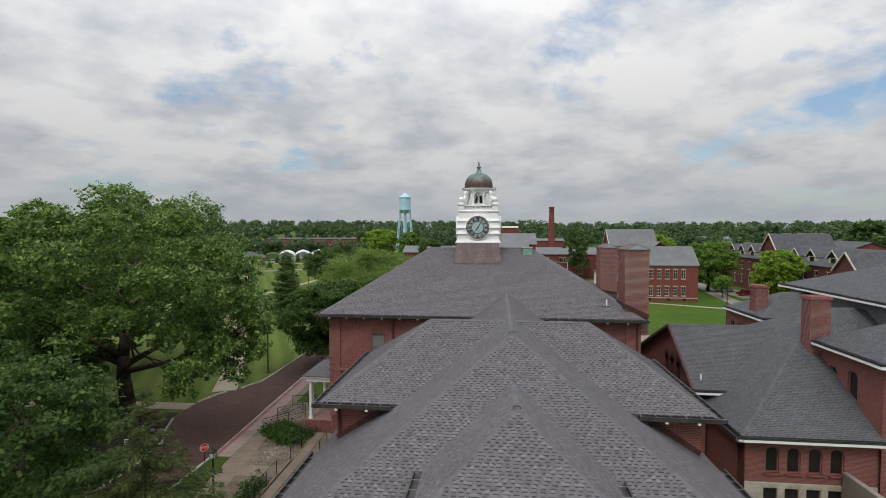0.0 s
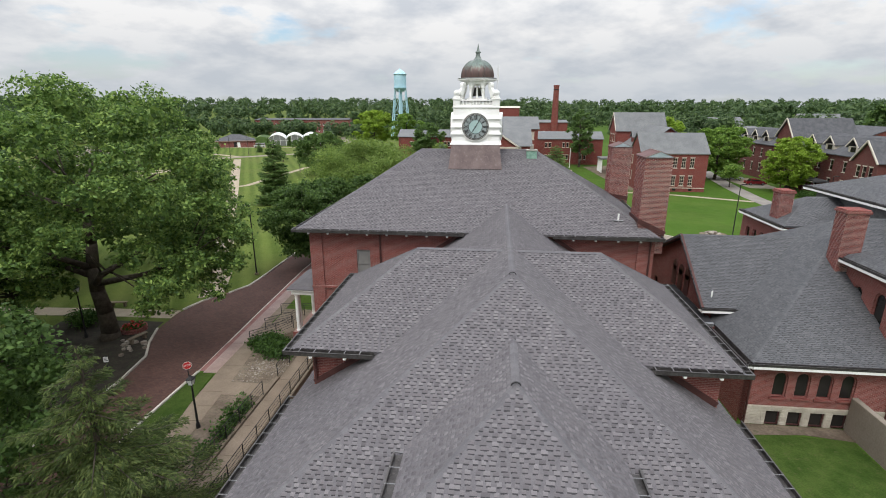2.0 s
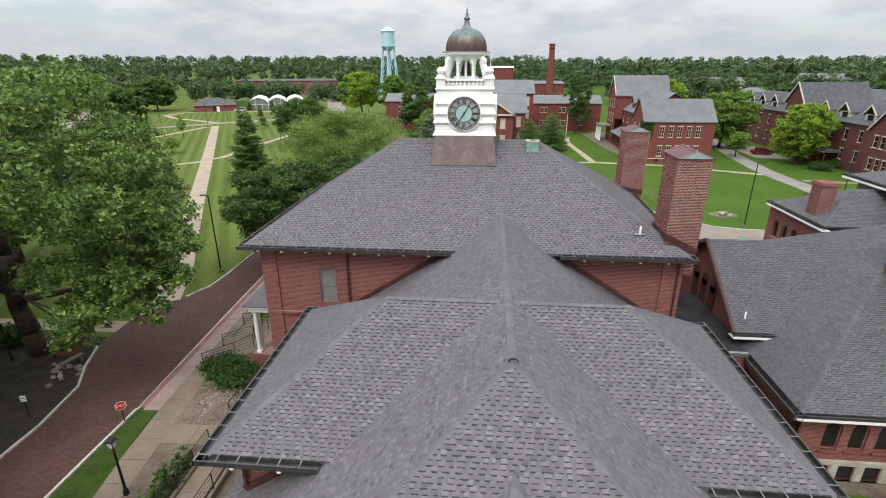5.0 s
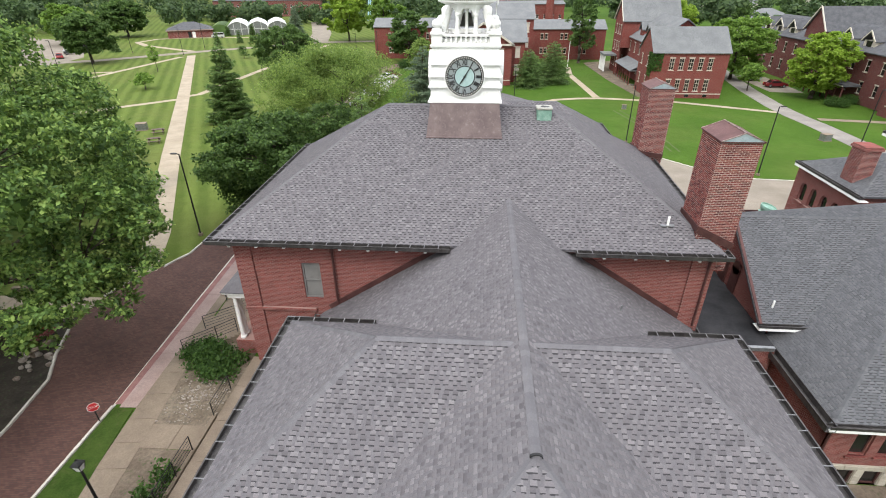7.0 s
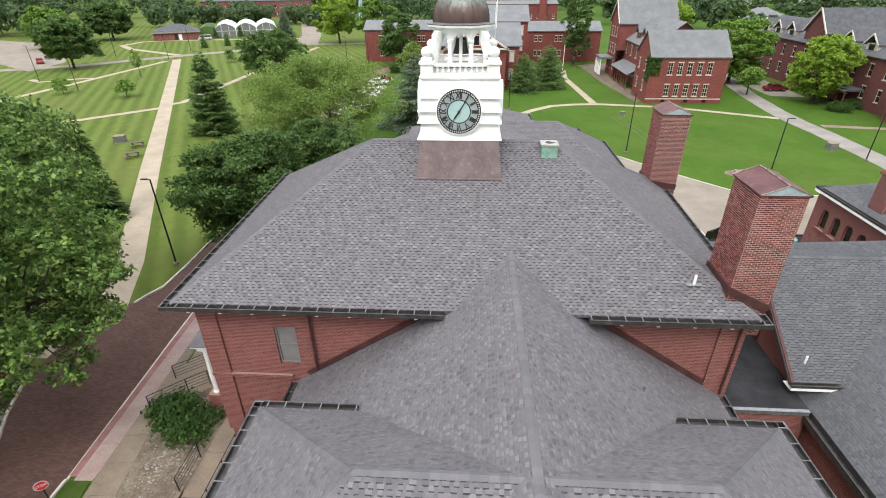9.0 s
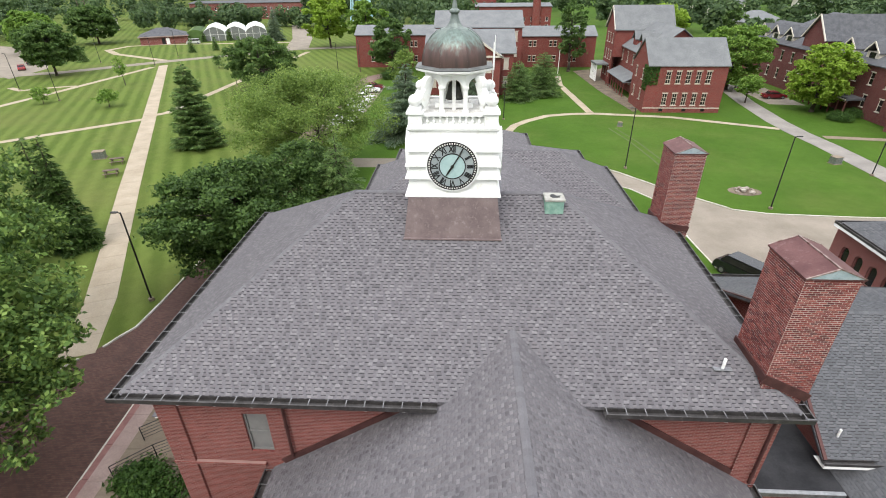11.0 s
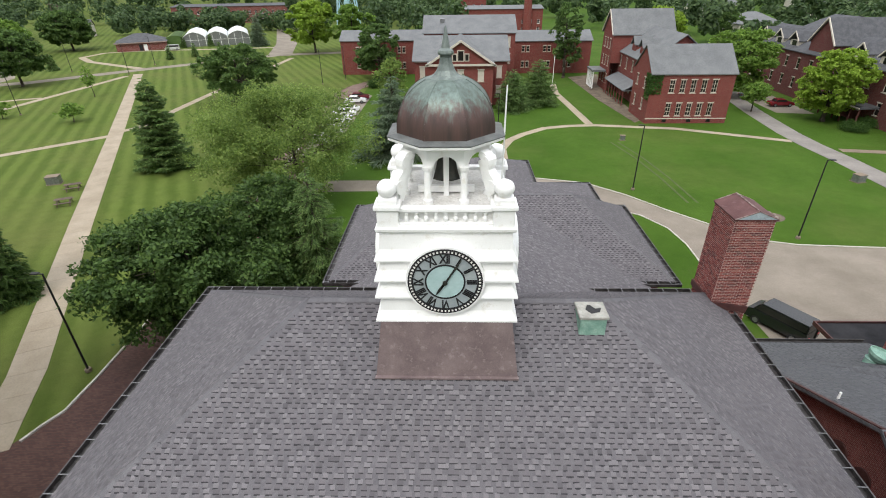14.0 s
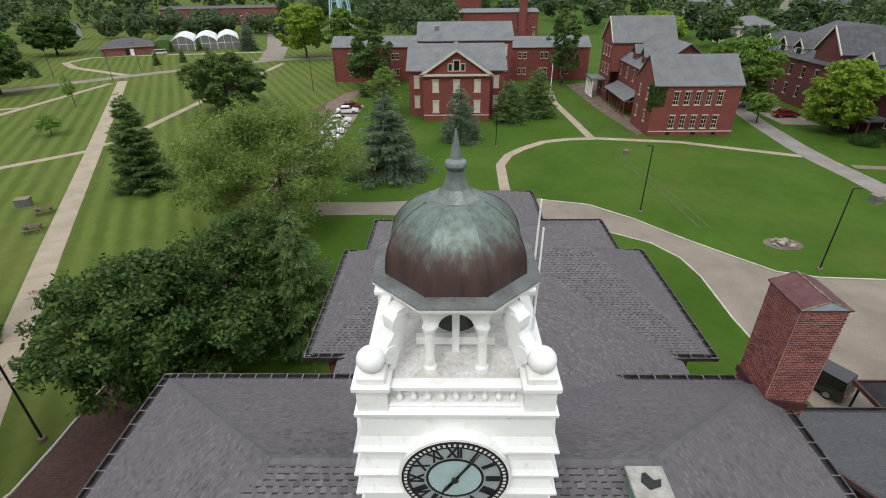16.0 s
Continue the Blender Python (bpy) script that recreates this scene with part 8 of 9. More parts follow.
def scatter_wood(name, label, spots, leaf, per, seed, lumps=7):
    """Far woods: many small ragged crowns gathered in one mesh."""
    rng = np.random.default_rng(seed)
    out = []
    for x, y, h, r in spots:
        z0 = ground_height(x, y)
        for k in range(lumps):
            a, d = rng.uniform(0, 2 * math.pi), r * rng.uniform(0.1, 0.62)
            z = z0 + h * (0.30 + 0.55 * rng.random()) if k else z0 + h * 0.82
            rr = r * rng.uniform(0.36, 0.55)
            n = per
            v = rng.normal(size=(n, 3))
            v /= np.linalg.norm(v, axis=1, keepdims=True)
            c = np.array([x + d * math.cos(a), y + d * math.sin(a), z]) + v * (1 - 0.3 * rng.random((n, 1)) ** 2) * np.array([rr, rr, rr * 0.8])
            out.append(leaf_quads(c, v + np.array([0, 0, 0.35]), leaf * rng.uniform(0.6, 1.4, n), rng, 0.4))
    ob = part(name, quads_mesh(name, np.concatenate(out)), M_FOREST)
    return tagged(ob, label, "woods", "", "stuff")


pick = random.Random(77)
near_wood, far_wood = [], []
while len(near_wood) < 340:
    a, d = radians(pick.uniform(-58, 58)), pick.uniform(235, 430)
    x, y = d * math.sin(a), -20 + d * math.cos(a)
    if -135 < x < -45 and y < 252 or 0 < x < 60 and y < 290 or -200 < x < -95 and 365 < y < 420 or -185 < x < -85 and y < 340 or 60 < x < 160 and y < 262 or -75 < x < -40 and y < 290:
        continue
    low = abs(x / (y + 20) + 0.39) < 0.085 and y < 385
    near_wood.append((x, y, pick.uniform(6.5, 8.5) if low else pick.uniform(9, 17), pick.uniform(4.5, 7.5)))
while len(far_wood) < 1050:
    a, d = radians(pick.uniform(-60, 60)), pick.uniform(430, 1050)
    far_wood.append((d * math.sin(a), -20 + d * math.cos(a), pick.uniform(15, 21) + (d - 430) * (0.012 if a < 0.1 else 0.004), pick.uniform(6, 10.5)))
scatter_wood("near_woods", "mixed green trees between the campus and the woods", near_wood, 1.35, 38, 5)
scatter_wood("far_woods", "dense green woods along the horizon", far_wood, 2.5, 24, 6, 5)
west_wood = []
while len(west_wood) < 60:
    x, y = pick.uniform(-300, -112), pick.uniform(40, 260)
    if x > -185 and y > 84 or x > -150 and y > 60:
        continue
    west_wood.append((x, y, pick.uniform(9, 16), pick.uniform(4.5, 7.5)))
for x, y, h, r in ((-115, 60, 10, 5), (-128, 82, 9, 5), (-100, 30, 13, 7), (-84, 8, 15, 8), (-90, -20, 16, 8), (-70, -28, 15, 7), (-52, -30, 14, 7)):
    west_wood.append((x, y, h, r))
for k in range(34):
    x, y = pick.uniform(-195, -120), pick.uniform(125, 245)
    if x < -150 and y > 178 and y < 190 or y > 214:
        west_wood.append((x, y, pick.uniform(9, 15), pick.uniform(4.5, 7)))
for k in range(16):
    west_wood.append((pick.uniform(-135, -62), pick.uniform(238, 262), pick.uniform(7, 9), pick.uniform(5, 7.5)))
for k in range(14):
    west_wood.append((-175 + 4.6 * k + pick.uniform(-2, 2), pick.uniform(266, 288), pick.uniform(7.5, 11), pick.uniform(4.5, 6.5)))
scatter_wood("west_woods", "mixed green trees along the west side of campus", west_wood, 1.15, 84, 8)
east_wood = []
for k in range(96):
    east_wood.append((pick.uniform(62, 240), pick.uniform(60, 255), pick.uniform(9, 15), pick.uniform(4, 7)))
east_wood = [(x, y, h, r) for x, y, h, r in east_wood if not (x < 128 and y < 140 or 98 < x < 126 and 180 < y < 222 or x < 78 and y < 165)]
scatter_wood("east_woods", "mixed green trees beyond the east buildings", east_wood, 1.3, 80, 9)

# shrubs


def shrub(at, r, h, label, seed, mat=None, per=900, leaf=0.15):
    rng = np.random.default_rng(seed)
    t = thing("shrub", label, "shrub", at=(at[0], at[1], 0))
    blobs = [(rng.uniform(-0.6, 0.6) * r, rng.uniform(-0.6, 0.6) * r, h * rng.uniform(0.3, 0.6), r * rng.uniform(0.4, 0.6), h * rng.uniform(0.35, 0.5)) for _ in range(9)]
    s = Shape()
    for x, y, z, _, _ in blobs:
        s.tube((0, 0, -0.1), (x, y, z), 0.03, 0.01, 5)
    part("stem", s, M_BARK, t)
    part("foliage", quads_mesh("foliage", broad_crown(rng, blobs, per, leaf)), mat or M_SHRUB, t)


for k, (x, y, r, h) in enumerate(((-16.5, -1.3, 1.0, 0.6), (-15.2, -1.9, 1.35, 0.75), (-13.45, -10.4, 0.45, 1.1), (-13.5, -11.5, 0.5, 1.25), (-14.3, -2.6, 1.2, 0.8), (-13.55, -12.8, 0.5, 1.05), (-13.5, -14.2, 0.45, 0.9), (-33.5, 0.4, 1.3, 1.2), (-36.0, -2.5, 1.4, 1.2), (-19.2, 110.5, 1.8, 2.0), (70, 74, 2.2, 1.4), (65.5, 72.0, 2.0, 1.3))):
    shrub((x, y), r, h, "dense green shrub beside the walk" if k < 9 else "low clipped green shrub by the building", 300 + k)

# ivy on the brick hall's corner
rng = np.random.default_rng(61)
ivy_spots = np.stack([32.40 + 1.9 * rng.random(900) ** 2, 76.93 - 0.10 * rng.random(900), 8.2 - 3.2 * rng.random(900) ** 2.2], 1)
side_spots = np.stack([32.40 - 0.10 * rng.random(700), 77.0 + 2.2 * rng.random(700) ** 2.4, 8.2 - 4.2 * rng.random(700) ** 2.0], 1)
ivy = part("ivy", quads_mesh("ivy", np.concatenate([leaf_quads(ivy_spots, np.tile([0, -1.0, 0.3], (900, 1)), rng.uniform(0.2, 0.42, 900), rng), leaf_quads(side_spots, np.tile([-1.0, 0, 0.3], (700, 1)), rng.uniform(0.2, 0.42, 700), rng)])), M_SHRUB)
ivy.location = (0.45, 0.0, 0.0)
tagged(ivy, "dark green ivy climbing the brick hall's corner", "ivy", "", "stuff")

# ---- street furniture ----


def pole_lamp(x, y, h, aim):
    t = thing("street_lamp", "tall thin dark metal lamp pole with a flat arm head", "street lamp", "pole lamps", at=(x, y, 0), turn=aim)
    s = Shape()
    s.lathe([(0.22, -0.1), (0.22, 0.2), (0.19, 0.24)], 12)
    part("footing", s, M_CONCRETE, t, "round concrete footing")
    s = Shape()
    s.tube((0, 0, 0.2), (0, 0, h), 0.075, 0.055, 10)
    part("pole", s, M_RAIL, t)
    s = Shape()
    s.bar((0, 0, h - 0.05), (-0.26, 0, h), 0.06, 0.06)
    part("arm", s, M_RAIL, t)
    s = Shape()
    s.box(-0.72, -0.13, h - 0.04, -0.22, 0.13, h + 0.05, 0.02)
    part("lamp_head", s, M_RAIL, t)
    return t


lamps = [(-24.77, 14.45, 7.8, 0), (34.0, 33.9, 8.1, 180), (21.7, 46.6, 7.95, 0), (-54.0, 101.0, 8, 0), (-33.0, 115.0, 8, 0), (-28.5, 121.0, 8, 90), (-90.9, 130.5, 8, 0), (-111.2, 136.3, 8, 90), (-93.4, 148.4, 8, 0), (-86.1, 85.6, 8, 0), (-103.6, 96.1, 8, 0), (7.0, 71.5, 6.5, 0), (-12.5, 83.0, 7, 0), (52.0, 44.5, 8, 180)]
for x, y, h, aim in lamps:
    pole_lamp(x, y, h, aim)
s = Shape()
for x, y, h in ((-157.0, 201.0, 15.0), (-172.0, 217.0, 15.0), (-77.5, 197.5, 11.0)):
    up = thing("utility_pole", "tall weathered wooden utility pole with a cross arm", "utility pole", "utility poles", at=(x, y, 0), turn=35)
    s = Shape()
    s.tube((0, 0, -0.3), (0, 0, h), 0.17, 0.11, 8)
    part("pole", s, M_WOOD, up)
    s = Shape()
    s.bar((-1.3, 0.14, h - 0.7), (1.3, 0.14, h - 0.7), 0.12, 0.14)
    part("cross_arm", s, M_WOOD, up)
s = Shape()
wp = thing("flag_pole", "white street pole beside the brick hall", "pole", at=(22.8, 112.0, 0))
s.tube((0, 0, 0), (0, 0, 6.5), 0.09, 0.07, 8)
part("pole", s, M_WHITE, wp)


def lantern(x, y, h=3.3):
    t = thing("lantern_post", "black lantern post with a pale glass head", "lamp post", "lantern posts", at=(x, y, 0))
    s = Shape()
    s.lathe([(0.13, 0), (0.12, 0.3), (0.07, 0.4), (0.05, h - 0.5), (0.08, h - 0.45), (0.10, h - 0.4)], 10)
    part("post", s, M_RAIL, t)
    s = Shape()
    s.lathe([(0.15, h - 0.42), (0.24, h - 0.08), (0.23, h - 0.06)], 4, turn=math.pi / 4)
    part("lantern_glass", s, M_GREENHOUSE, t, "pale frosted lantern glass")
    for k in range(4):
        a = math.pi / 4 + k * math.pi / 2
        s = Shape()
        s.bar((0.152 * math.cos(a), 0.152 * math.sin(a), h - 0.42), (0.243 * math.cos(a), 0.243 * math.sin(a), h - 0.07), 0.025, 0.025)
        part("lantern_bar", s, M_RAIL, t)
    s = Shape()
    s.lathe([(0.28, h - 0.08), (0.28, h - 0.04), (0.10, h + 0.10), (0.05, h + 0.12), (0.02, h + 0.2)], 4, turn=math.pi / 4)
    part("lantern_cap", s, M_RAIL, t, "black lantern cap")


lantern(-15.45, -12.0)
lantern(-31.3, -1.9, 4.4)

stop = thing("stop_sign", "red octagonal stop sign on a dark post", "traffic sign", at=(-19.05, -7.2, 0), turn=40)
s = Shape()
s.box(-0.03, -0.02, 0, 0.03, 0.02, 1.35)
part("post", s, M_RAIL, stop)
s = Shape()
s.face(*[(0.30 * math.cos(math.pi / 8 + k * math.pi / 4), -0.035, 1.18 + 0.30 * math.sin(math.pi / 8 + k * math.pi / 4)) for k in range(8)])
part("border", s, M_WHITE, stop, "white sign border")
s = Shape()
s.face(*[(0.27 * math.cos(math.pi / 8 + k * math.pi / 4), -0.042, 1.18 + 0.27 * math.sin(math.pi / 8 + k * math.pi / 4)) for k in range(8)])
s.face(*[(0.30 * math.cos(-math.pi / 8 - k * math.pi / 4), -0.026, 1.18 + 0.30 * math.sin(-math.pi / 8 - k * math.pi / 4)) for k in range(8)])
part("plate", s, M_RED, stop, "red sign plate")
cu = bpy.data.curves.new("legend", "FONT")
cu.body, cu.size, cu.align_x, cu.align_y, cu.extrude = "STOP", 0.20, "CENTER", "CENTER", 0.002
cu.materials.append(M_WHITE)
ob = new("legend", cu)
ob.parent = stop
ob.matrix_basis = Matrix.Translation((0, -0.048, 1.18)) @ Matrix.Rotation(math.radians(90), 4, "X")

small_sign = thing("notice_sign", "small white notice sign on a short post", "sign", at=(-24.9, -7.3, 0), turn=20)
s = Shape()
s.box(-0.03, -0.02, 0, 0.03, 0.02, 1.6)
part("post", s, M_RAIL, small_sign)
s = Shape()
s.box(-0.15, -0.035, 1.15, 0.15, -0.02, 1.55, 0.004)
part("board", s, M_WHITE, small_sign)
s = Shape()
for z in (1.45, 1.36, 1.25):
    s.box(-0.11, -0.040, z, 0.11, -0.034, z + 0.04)
part("bars", s, M_BLACK, small_sign)


def railing(pts, label, h=1.05, z0=0.0, rails=5):
    t = thing("railing", label, "railing", "black railings")
    for (x0, y0, za), (x1, y1, zb) in zip(pts, pts[1:]):
        a, b = Vector((x0, y0, za)), Vector((x1, y1, zb))
        n = max(1, round((b - a).length / 1.5))
        for k in range(n + 1):
            p = a + (b - a) * k / n
            s = Shape()
            s.tube(p, p + Vector((0, 0, h)), 0.028, sides=6)
            part("post", s, M_RAIL, t)
        for k in range(rails):
            z = Vector((0, 0, h * (0.2 + 0.8 * k / (rails - 1))))
            s = Shape()
            s.tube(a + z, b + z, 0.022 if k == rails - 1 else 0.014, sides=6)
            part("rail", s, M_RAIL, t)


railing([(-12.95, -34, 0.28), (-12.95, -8.8, 0.28)], "long black metal railing on the ramp's outer side")
railing([(-11.2, -30, 0.28), (-11.2, -4.0, 0.28)], "long black metal railing on the ramp's inner side")
railing([(-12.95, -6.6, 0.28), (-12.95, -4.6, 0.28)], "short black metal railing at the bare bed")
railing([(-17.5, -1.5, 0.0), (-15.9, -0.2, 0.15), (-14.4, -0.2, 0.9)], "black metal stair railing at the porch")
railing([(-17.4, 1.0, 0.0), (-15.6, 2.2, 0.15), (-14.4, 2.2, 0.9)], "black metal stair railing at the porch")
railing([(-17.4, 4.2, 0.0), (-14.4, 4.4, 0.1)], "black metal railing beyond the porch")
cheek = Shape()
cheek.box(-11.32, -34, -0.1, -11.10, -3.9, 0.36, 0.02)
tagged(part("ramp_wall", cheek, M_CONCRETE), "pale concrete ramp edge wall", "wall", "", "structure")
cheek = Shape()
cheek.box(-13.06, -34, -0.1, -12.84, -6.5, 0.36, 0.02)
tagged(part("ramp_wall", cheek, M_CONCRETE), "pale concrete ramp edge wall", "wall", "", "structure")

# stones: the heap on the east lawn and the rubble of the bare bed
rock_rng = random.Random(9)


def stone(at, r, name="stone", group="", label="rough pale field stone"):
    s = Shape()
    n = 7
    for i in range(4):
        zz = -0.6 + 1.3 * i / 3
        for k in range(n):
            a = 2 * math.pi * k / n
            q = math.sqrt(max(0.1, 1 - zz * zz * 0.8)) * rock_rng.uniform(0.8, 1.15)
            s.v.append((at[0] + r * q * math.cos(a), at[1] + r * q * math.sin(a) * 0.85, at[2] + r * zz * 0.7))
    for i in range(3):
        for k in range(n):
            j = (k + 1) % n
            s.f.append((i * n + k, i * n + j, (i + 1) * n + j, (i + 1) * n + k))
    s.f.append(tuple(range(3 * n, 4 * n)))
    return tagged(part(name, s, M_ROCK), label, "stone", group)


for k in range(22):
    a, d = rock_rng.uniform(0, 2 * math.pi), rock_rng.uniform(0, 1.25)
    stone((33.6 + d * math.cos(a), 38.9 + d * math.sin(a) * 0.75, 0.1 + 0.22 * max(0, 1 - d)), rock_rng.uniform(0.14, 0.34), group="stone heap")
sheet("rock_bed", [(31.9 + 1.7 * 1.0 + 1.9 * math.cos(2 * math.pi * k / 18), 38.9 + 1.35 * math.sin(2 * math.pi * k / 18)) for k in range(18)], M_SOIL, "dark bare earth ring round the stone heap", "dirt bed", 0.02)
rubble = Shape()
for k in range(260):
    x, y = -14.6 + max(-1.5, min(1.5, rock_rng.gauss(0, 0.75))), -5.0 + max(-1.9, min(2.2, rock_rng.gauss(0, 1.0)))
    r = rock_rng.uniform(0.02, 0.06)
    rubble.box(x - r, y - r * 0.8, 0.0, x + r, y + r * 0.8, 0.02 + r, r * 0.3)
tagged(part("rubble", rubble, M_ROCK), "scattered pale stones on the bare bed", "stones", "", "stuff")
for k in range(14):
    stone((-27.0 + rock_rng.uniform(-1.2, 1.8), -3.3 + rock_rng.uniform(-1.4, 1.2), 0.08), rock_rng.uniform(0.12, 0.28), group="garden stones", label="grey garden stone under the oak")

# flower tub, benches, tables, utility boxes
tub = thing("flower_bed", "round raised flower bed with red blooms", "flower bed", at=(-28.4, -0.2, 0))
s = Shape()
s.lathe([(1.0, -0.05), (1.0, 0.35), (0.86, 0.36), (0.84, 0.28)], 20)
part("rim", s, M_BRICK, tub, "low brick rim")
fl = np.random.default_rng(4)
ang, rad = fl.uniform(0, 6.28, 260), 0.85 * np.sqrt(fl.random(260))
c = np.stack([rad * np.cos(ang), rad * np.sin(ang), 0.36 + 0.12 * fl.random(260)], 1)
part("foliage", quads_mesh("foliage", leaf_quads(c, np.tile([0, 0, 1.0], (260, 1)), np.full(260, 0.18), fl)), M_SHRUB, tub)
part("blooms", quads_mesh("blooms", leaf_quads(c[:90] + np.array([0, 0, 0.1]), np.tile([0, 0, 1.0], (90, 1)), np.full(90, 0.14), fl)), M_RED, tub, "small red blooms", kind="stuff")


def bench(x, y, turn):
    t = thing("bench", "plain weathered concrete bench under the oak", "bench", "benches", at=(x, y, 0), turn=turn)
    s = Shape()
    s.box(-0.8, -0.2, 0.40, 0.8, 0.2, 0.48, 0.015)
    part("seat", s, M_CONCRETE, t)
    for dx in (-0.55, 0.55):
        s = Shape()
        s.box(dx - 0.08, -0.17, 0, dx + 0.08, 0.17, 0.40, 0.01)
        part("leg", s, M_CONCRETE, t)


bench(-26.7, -2.0, 75)
bench(-33.4, 4.4, 10)


def picnic_table(x, y, turn):
    t = thing("picnic_table", "weathered wooden picnic table on the lawn", "picnic table", "picnic tables", at=(x, y, 0), turn=turn)
    for k in range(4):
        s = Shape()
        s.box(-0.9, -0.36 + 0.185 * k, 0.72, 0.9, -0.19 + 0.185 * k, 0.76, 0.006)
        part("tabletop_board", s, M_WOOD, t)
    for y0 in (-0.85, 0.6):
        s = Shape()
        s.box(-0.9, y0, 0.42, 0.9, y0 + 0.25, 0.46, 0.006)
        part("seat_board", s, M_WOOD, t)
    for dx in (-0.65, 0.65):
        for sg in (-1, 1):
            s = Shape()
            s.bar((dx, sg * 0.75, 0), (dx, sg * 0.2, 0.72), 0.09, 0.05)
            part("leg", s, M_WOOD, t)
        s = Shape()
        s.bar((dx, -0.85, 0.40), (dx, 0.85, 0.40), 0.09, 0.05)
        part("crossbeam", s, M_WOOD, t)


picnic_table(-48.4, 46.9, 25)
picnic_table(-46.2, 42.2, 25)


def utility_box(x, y, w, h, label, turn=0):
    t = thing("utility_box", label, "utility box", at=(x, y, 0), turn=turn)
    s = Shape()
    s.box(-w / 2, -w * 0.4, 0.0, w / 2, w * 0.4, h, 0.03)
    part("cabinet", s, M_GALV, t)
    s = Shape()
    s.box(-w / 2 - 0.04, -w * 0.4 - 0.04, h, w / 2 + 0.04, w * 0.4 + 0.04, h + 0.07, 0.02)
    part("lid", s, M_CONCRETE, t)
    s = Shape()
    s.box(-w / 2 - 0.1, -w * 0.4 - 0.1, -0.1, w / 2 + 0.1, w * 0.4 + 0.1, 0.06, 0.02)
    part("pad", s, M_CONCRETE, t)


utility_box(-52.4, 49.0, 1.5, 1.0, "grey metal utility cabinet on the west lawn", 20)
utility_box(50.4, 49.2, 1.2, 0.9, "pale concrete utility cabinet on the east lawn", 15)
utility_box(26.4, 67.3, 0.7, 0.7, "small grey utility cabinet on the lawn", 0)

# ---- vehicles ----


def vehicle(x, y, turn, colour, label, kind="car", length=4.5, width=1.8, height=1.45):
    t = thing(kind, label, kind, "parked cars", at=(x, y, 0.02), turn=turn)
    L, W = length / 2, width / 2
    van = kind == "van"
    belt = 0.95 if not van else 1.15
    prof = [(-L, 0.32), (-L, 0.72), (-L + 0.1, belt - 0.05), (-L + (0.12 if van else 0.75), belt)]
    top = [(-L + (0.2 if van else 1.0), height), (L - (1.0 if van else 1.75), height)] if van else [(-L + 1.15, height), (L - 1.9, height)]
    nose = [(L - (0.5 if van else 1.15), belt), (L - 0.1, belt - 0.16), (L, 0.68), (L, 0.32)]
    body = Shape()

    def loft(points, inset0, inset1):
        n = len(body.v)
        k = len(points)
        body.v += [(px, -W + (inset1 if pz > belt else inset0), pz) for px, pz in points]
        body.v += [(px, W - (inset1 if pz > belt else inset0), pz) for px, pz in points]
        body.f.append(tuple(range(n, n + k)))
        body.f.append(tuple(range(n + 2 * k - 1, n + k - 1, -1)))
        for i in range(k):
            j = (i + 1) % k
            body.f.append((n + j, n + i, n + k + i, n + k + j))

    loft(prof + nose, 0.0, 0.0)
    loft([prof[-1], *top, nose[0]], 0.06, 0.16)
    bm = bmesh.new()
    me = body.mesh("body")
    bm.from_mesh(me)
    bmesh.ops.recalc_face_normals(bm, faces=bm.faces)
    bmesh.ops.bevel(bm, geom=list(bm.edges), offset=0.05, segments=2, affect="EDGES", clamp_overlap=True)
    bm.to_mesh(me)
    bm.free()
    part("body", me, paint(label[:12].replace(" ", "_") + "_paint", colour), t)
    a, (b0, b1), d = prof[-1], top, nose[0]
    for sg in (-1, 1):
        g = Shape()
        yy = lambda z: sg * (W - 0.06 - 0.10 * (z - belt) / (height - belt) + 0.012)
        lo, hi = belt + 0.05, height - 0.12
        mixx = lambda p, q, z: p[0] + (q[0] - p[0]) * (z - p[1]) / (q[1] - p[1])
        g.face((mixx(a, b0, lo) + 0.12, yy(lo), lo), (mixx(d, b1, lo) - 0.12, yy(lo), lo), (mixx(d, b1, hi) - 0.05, yy(hi), hi), (mixx(a, b0, hi) + 0.05, yy(hi), hi))
        part("side_window", g, M_GLASS, t)
    for (p, q, off, nm) in ((d, b1, 0.012, "windscreen"), (a, b0, -0.012, "rear_window")):
        g = Shape()
        z0, z1 = belt + 0.06, height - 0.08
        xx = lambda z: p[0] + (q[0] - p[0]) * (z - p[1]) / (q[1] - p[1]) + off
        wy = lambda z: W - 0.14 - 0.10 * (z - belt) / (height - belt)
        g.face((xx(z0), -wy(z0), z0), (xx(z0), wy(z0), z0), (xx(z1), wy(z1), z1), (xx(z1), -wy(z1), z1))
        part(nm, g, M_GLASS, t)
    for wx in (-L + 0.85, L - 0.9):
        for sg in (-1, 1):
            s = Shape()
            s.tube((wx, sg * (W - 0.2), 0.33), (wx, sg * (W + 0.01), 0.33), 0.33, sides=20)
            tyre = part("wheel", s, M_TYRE, t)
            s = Shape()
            s.tube((wx, sg * (W + 0.005), 0.33), (wx, sg * (W + 0.02), 0.33), 0.2, sides=14)
            part("rim", s, M_GALV, tyre)
    for sg in (-1, 1):
        s = Shape()
        s.box(L - 0.06, sg * W * 0.66 - 0.18, 0.6, L + 0.012, sg * W * 0.66 + 0.18, 0.74, 0.01)
        part("headlight", s, M_GREENHOUSE, t)
        s = Shape()
        s.box(-L - 0.012, sg * W * 0.7 - 0.14, 0.66, -L + 0.06, sg * W * 0.7 + 0.14, 0.82, 0.01)
        part("tail_light", s, M_RED, t)


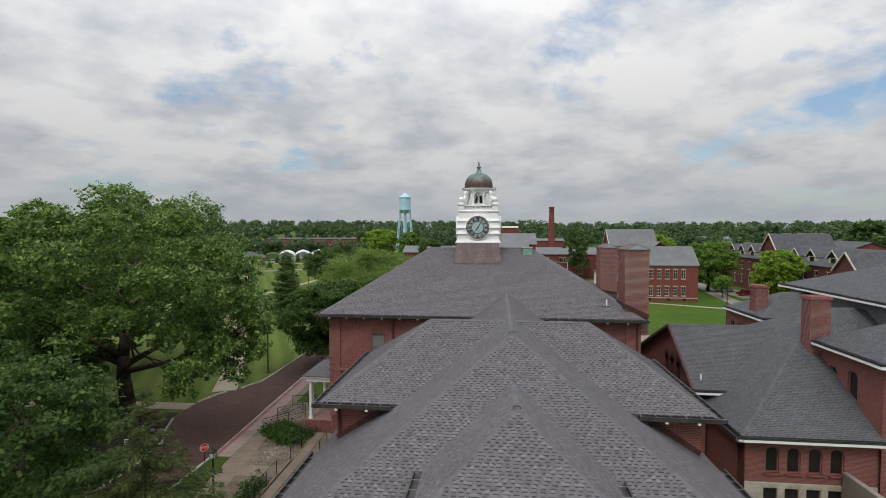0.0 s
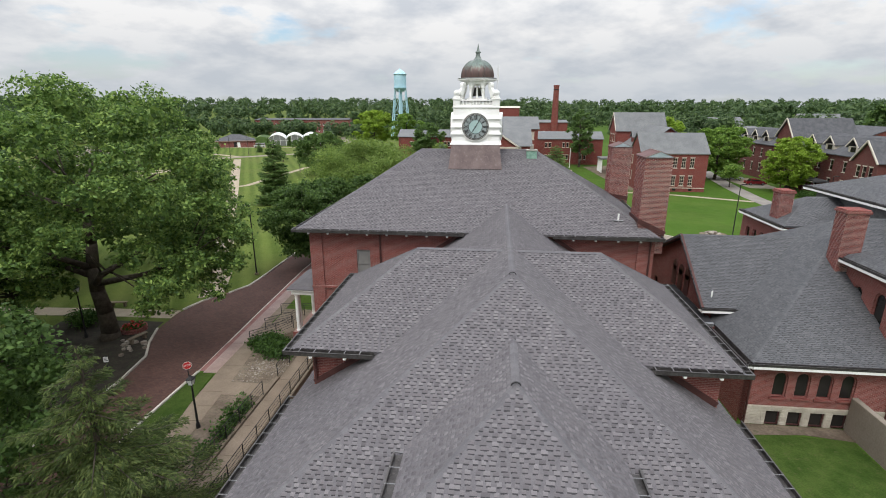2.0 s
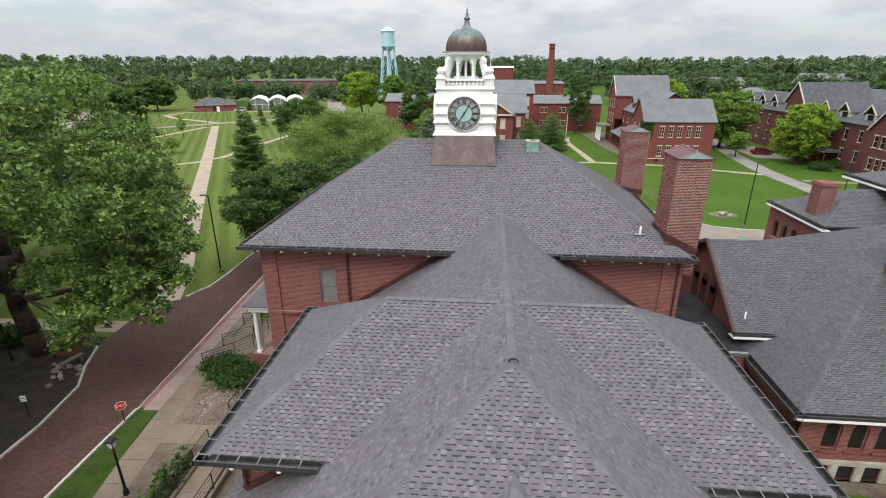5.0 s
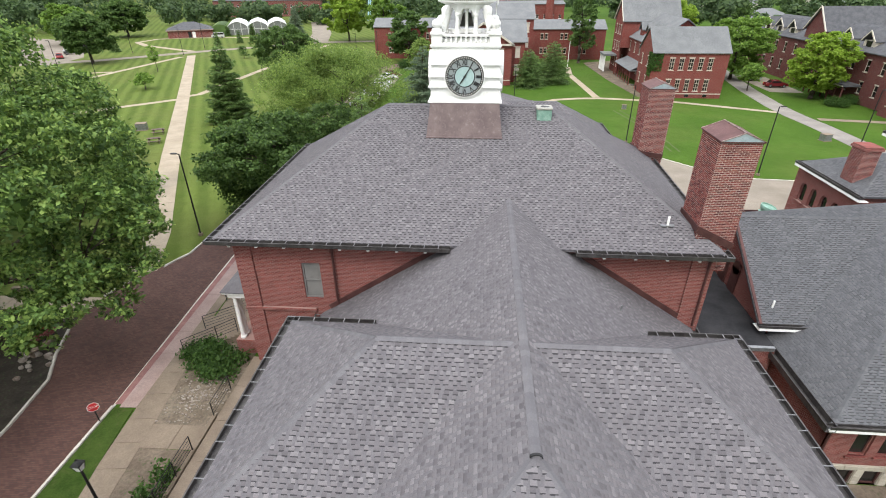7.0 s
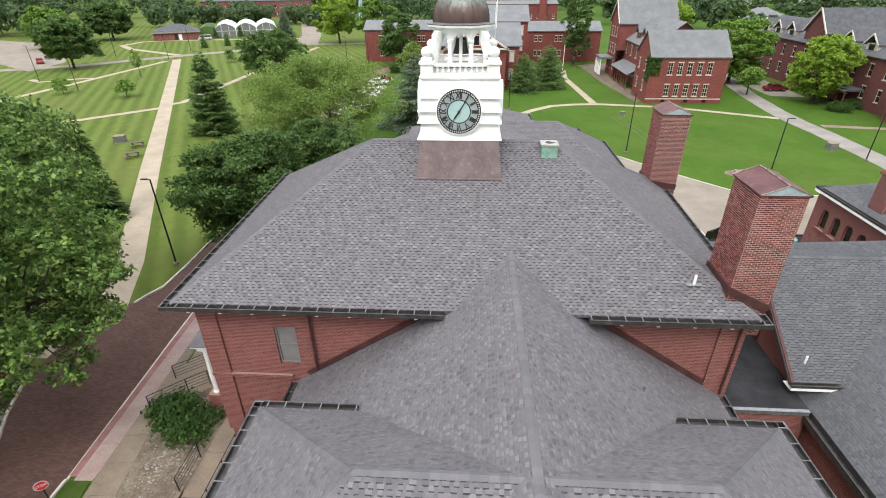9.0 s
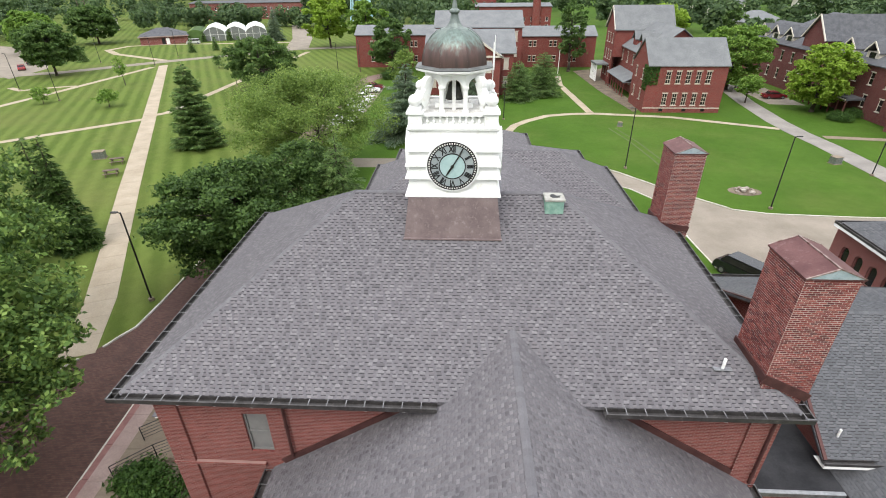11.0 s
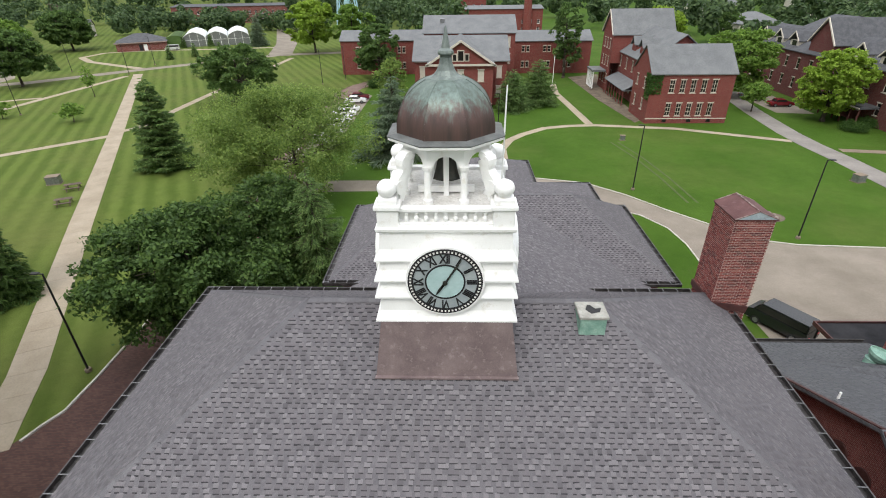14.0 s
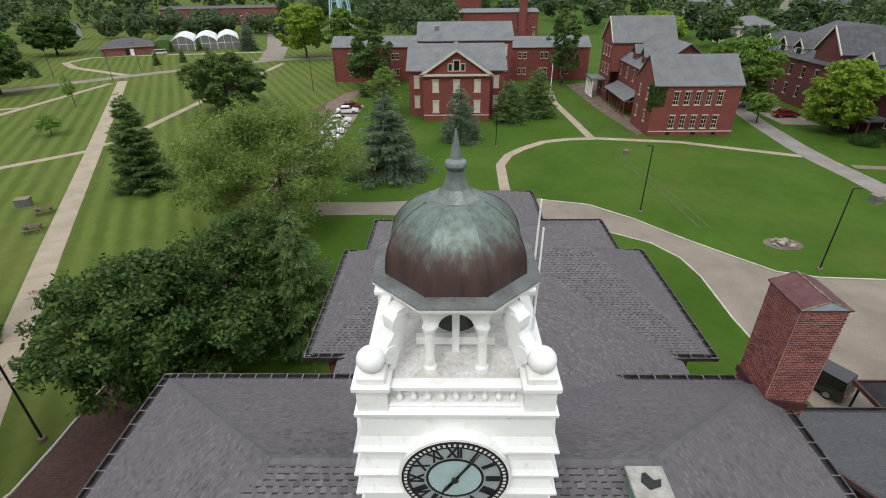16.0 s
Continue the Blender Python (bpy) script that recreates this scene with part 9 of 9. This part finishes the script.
vehicle(24.1, 19.6, 122, (0.012, 0.013, 0.015), "black parked van with dark windows", "van", 4.4, 1.8, 1.75)
vehicle(-21.2, 87.0, 5, (0.75, 0.75, 0.74), "white parked saloon car")
vehicle(-21.1, 94.4, 5, (0.78, 0.78, 0.77), "white parked estate car")
vehicle(-21.0, 97.9, 5, (0.16, 0.03, 0.04), "dark red parked car")
vehicle(-21.2, 83.4, 5, (0.70, 0.69, 0.66), "pale cream car parked on the strip")
vehicle(-21.2, 79.6, 5, (0.76, 0.76, 0.75), "white hatchback parked on the strip")
vehicle(-21.1, 75.6, 5, (0.74, 0.74, 0.74), "white car parked near the locust")
vehicle(-21.2, 70.6, 5, (0.74, 0.74, 0.73), "white car parked under the trees")
vehicle(-21.2, 66.4, 5, (0.66, 0.67, 0.68), "silver car parked under the trees")
for x, y, turn, colour, label in ((-129.0, 133.0, 40, (0.05, 0.055, 0.06), "dark grey car in the lawn car park"), (-134.0, 139.0, 40, (0.62, 0.62, 0.61), "silver car in the lawn car park"), (-126.0, 124.0, 130, (0.30, 0.05, 0.05), "red car in the lawn car park"), (-142.0, 150.0, 40, (0.72, 0.72, 0.71), "white car in the lawn car park")):
    vehicle(x, y, turn, colour, label)
vehicle(63.2, 89.2, 0, (0.16, 0.012, 0.018), "dark red parked car by the brick building")
vehicle(61.5, 97.0, 0, (0.32, 0.34, 0.36), "grey parked car by the brick building")
vehicle(-105.3, 182.4, 200, (0.52, 0.52, 0.50), "pale parked van by the low brick building", "van", 5.0, 1.9, 1.9)

# ---- single shingles of the main roof, laid last ----
shared_tabs = {}
for base, u, v, nrm, w, h in pieces:
    key = round(w, 2)
    if key not in shared_tabs:
        s = Shape()
        up = 0.165
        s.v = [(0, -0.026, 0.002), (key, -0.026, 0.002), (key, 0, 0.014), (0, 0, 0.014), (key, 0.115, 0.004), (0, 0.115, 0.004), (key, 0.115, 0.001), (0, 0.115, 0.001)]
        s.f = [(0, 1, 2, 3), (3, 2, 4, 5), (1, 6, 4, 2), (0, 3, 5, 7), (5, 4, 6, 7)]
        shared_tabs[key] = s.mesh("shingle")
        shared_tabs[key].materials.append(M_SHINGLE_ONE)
        shared_tabs[key].materials.append(M_BUTT_SHADE)
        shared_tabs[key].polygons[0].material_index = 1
    ob = part("shingle", shared_tabs[key], None, hall)
    ob.matrix_basis = Matrix(((u.x, v.x, nrm.x, base.x), (u.y, v.y, nrm.y, base.y), (u.z, v.z, nrm.z, base.z), (0, 0, 0, 1)))
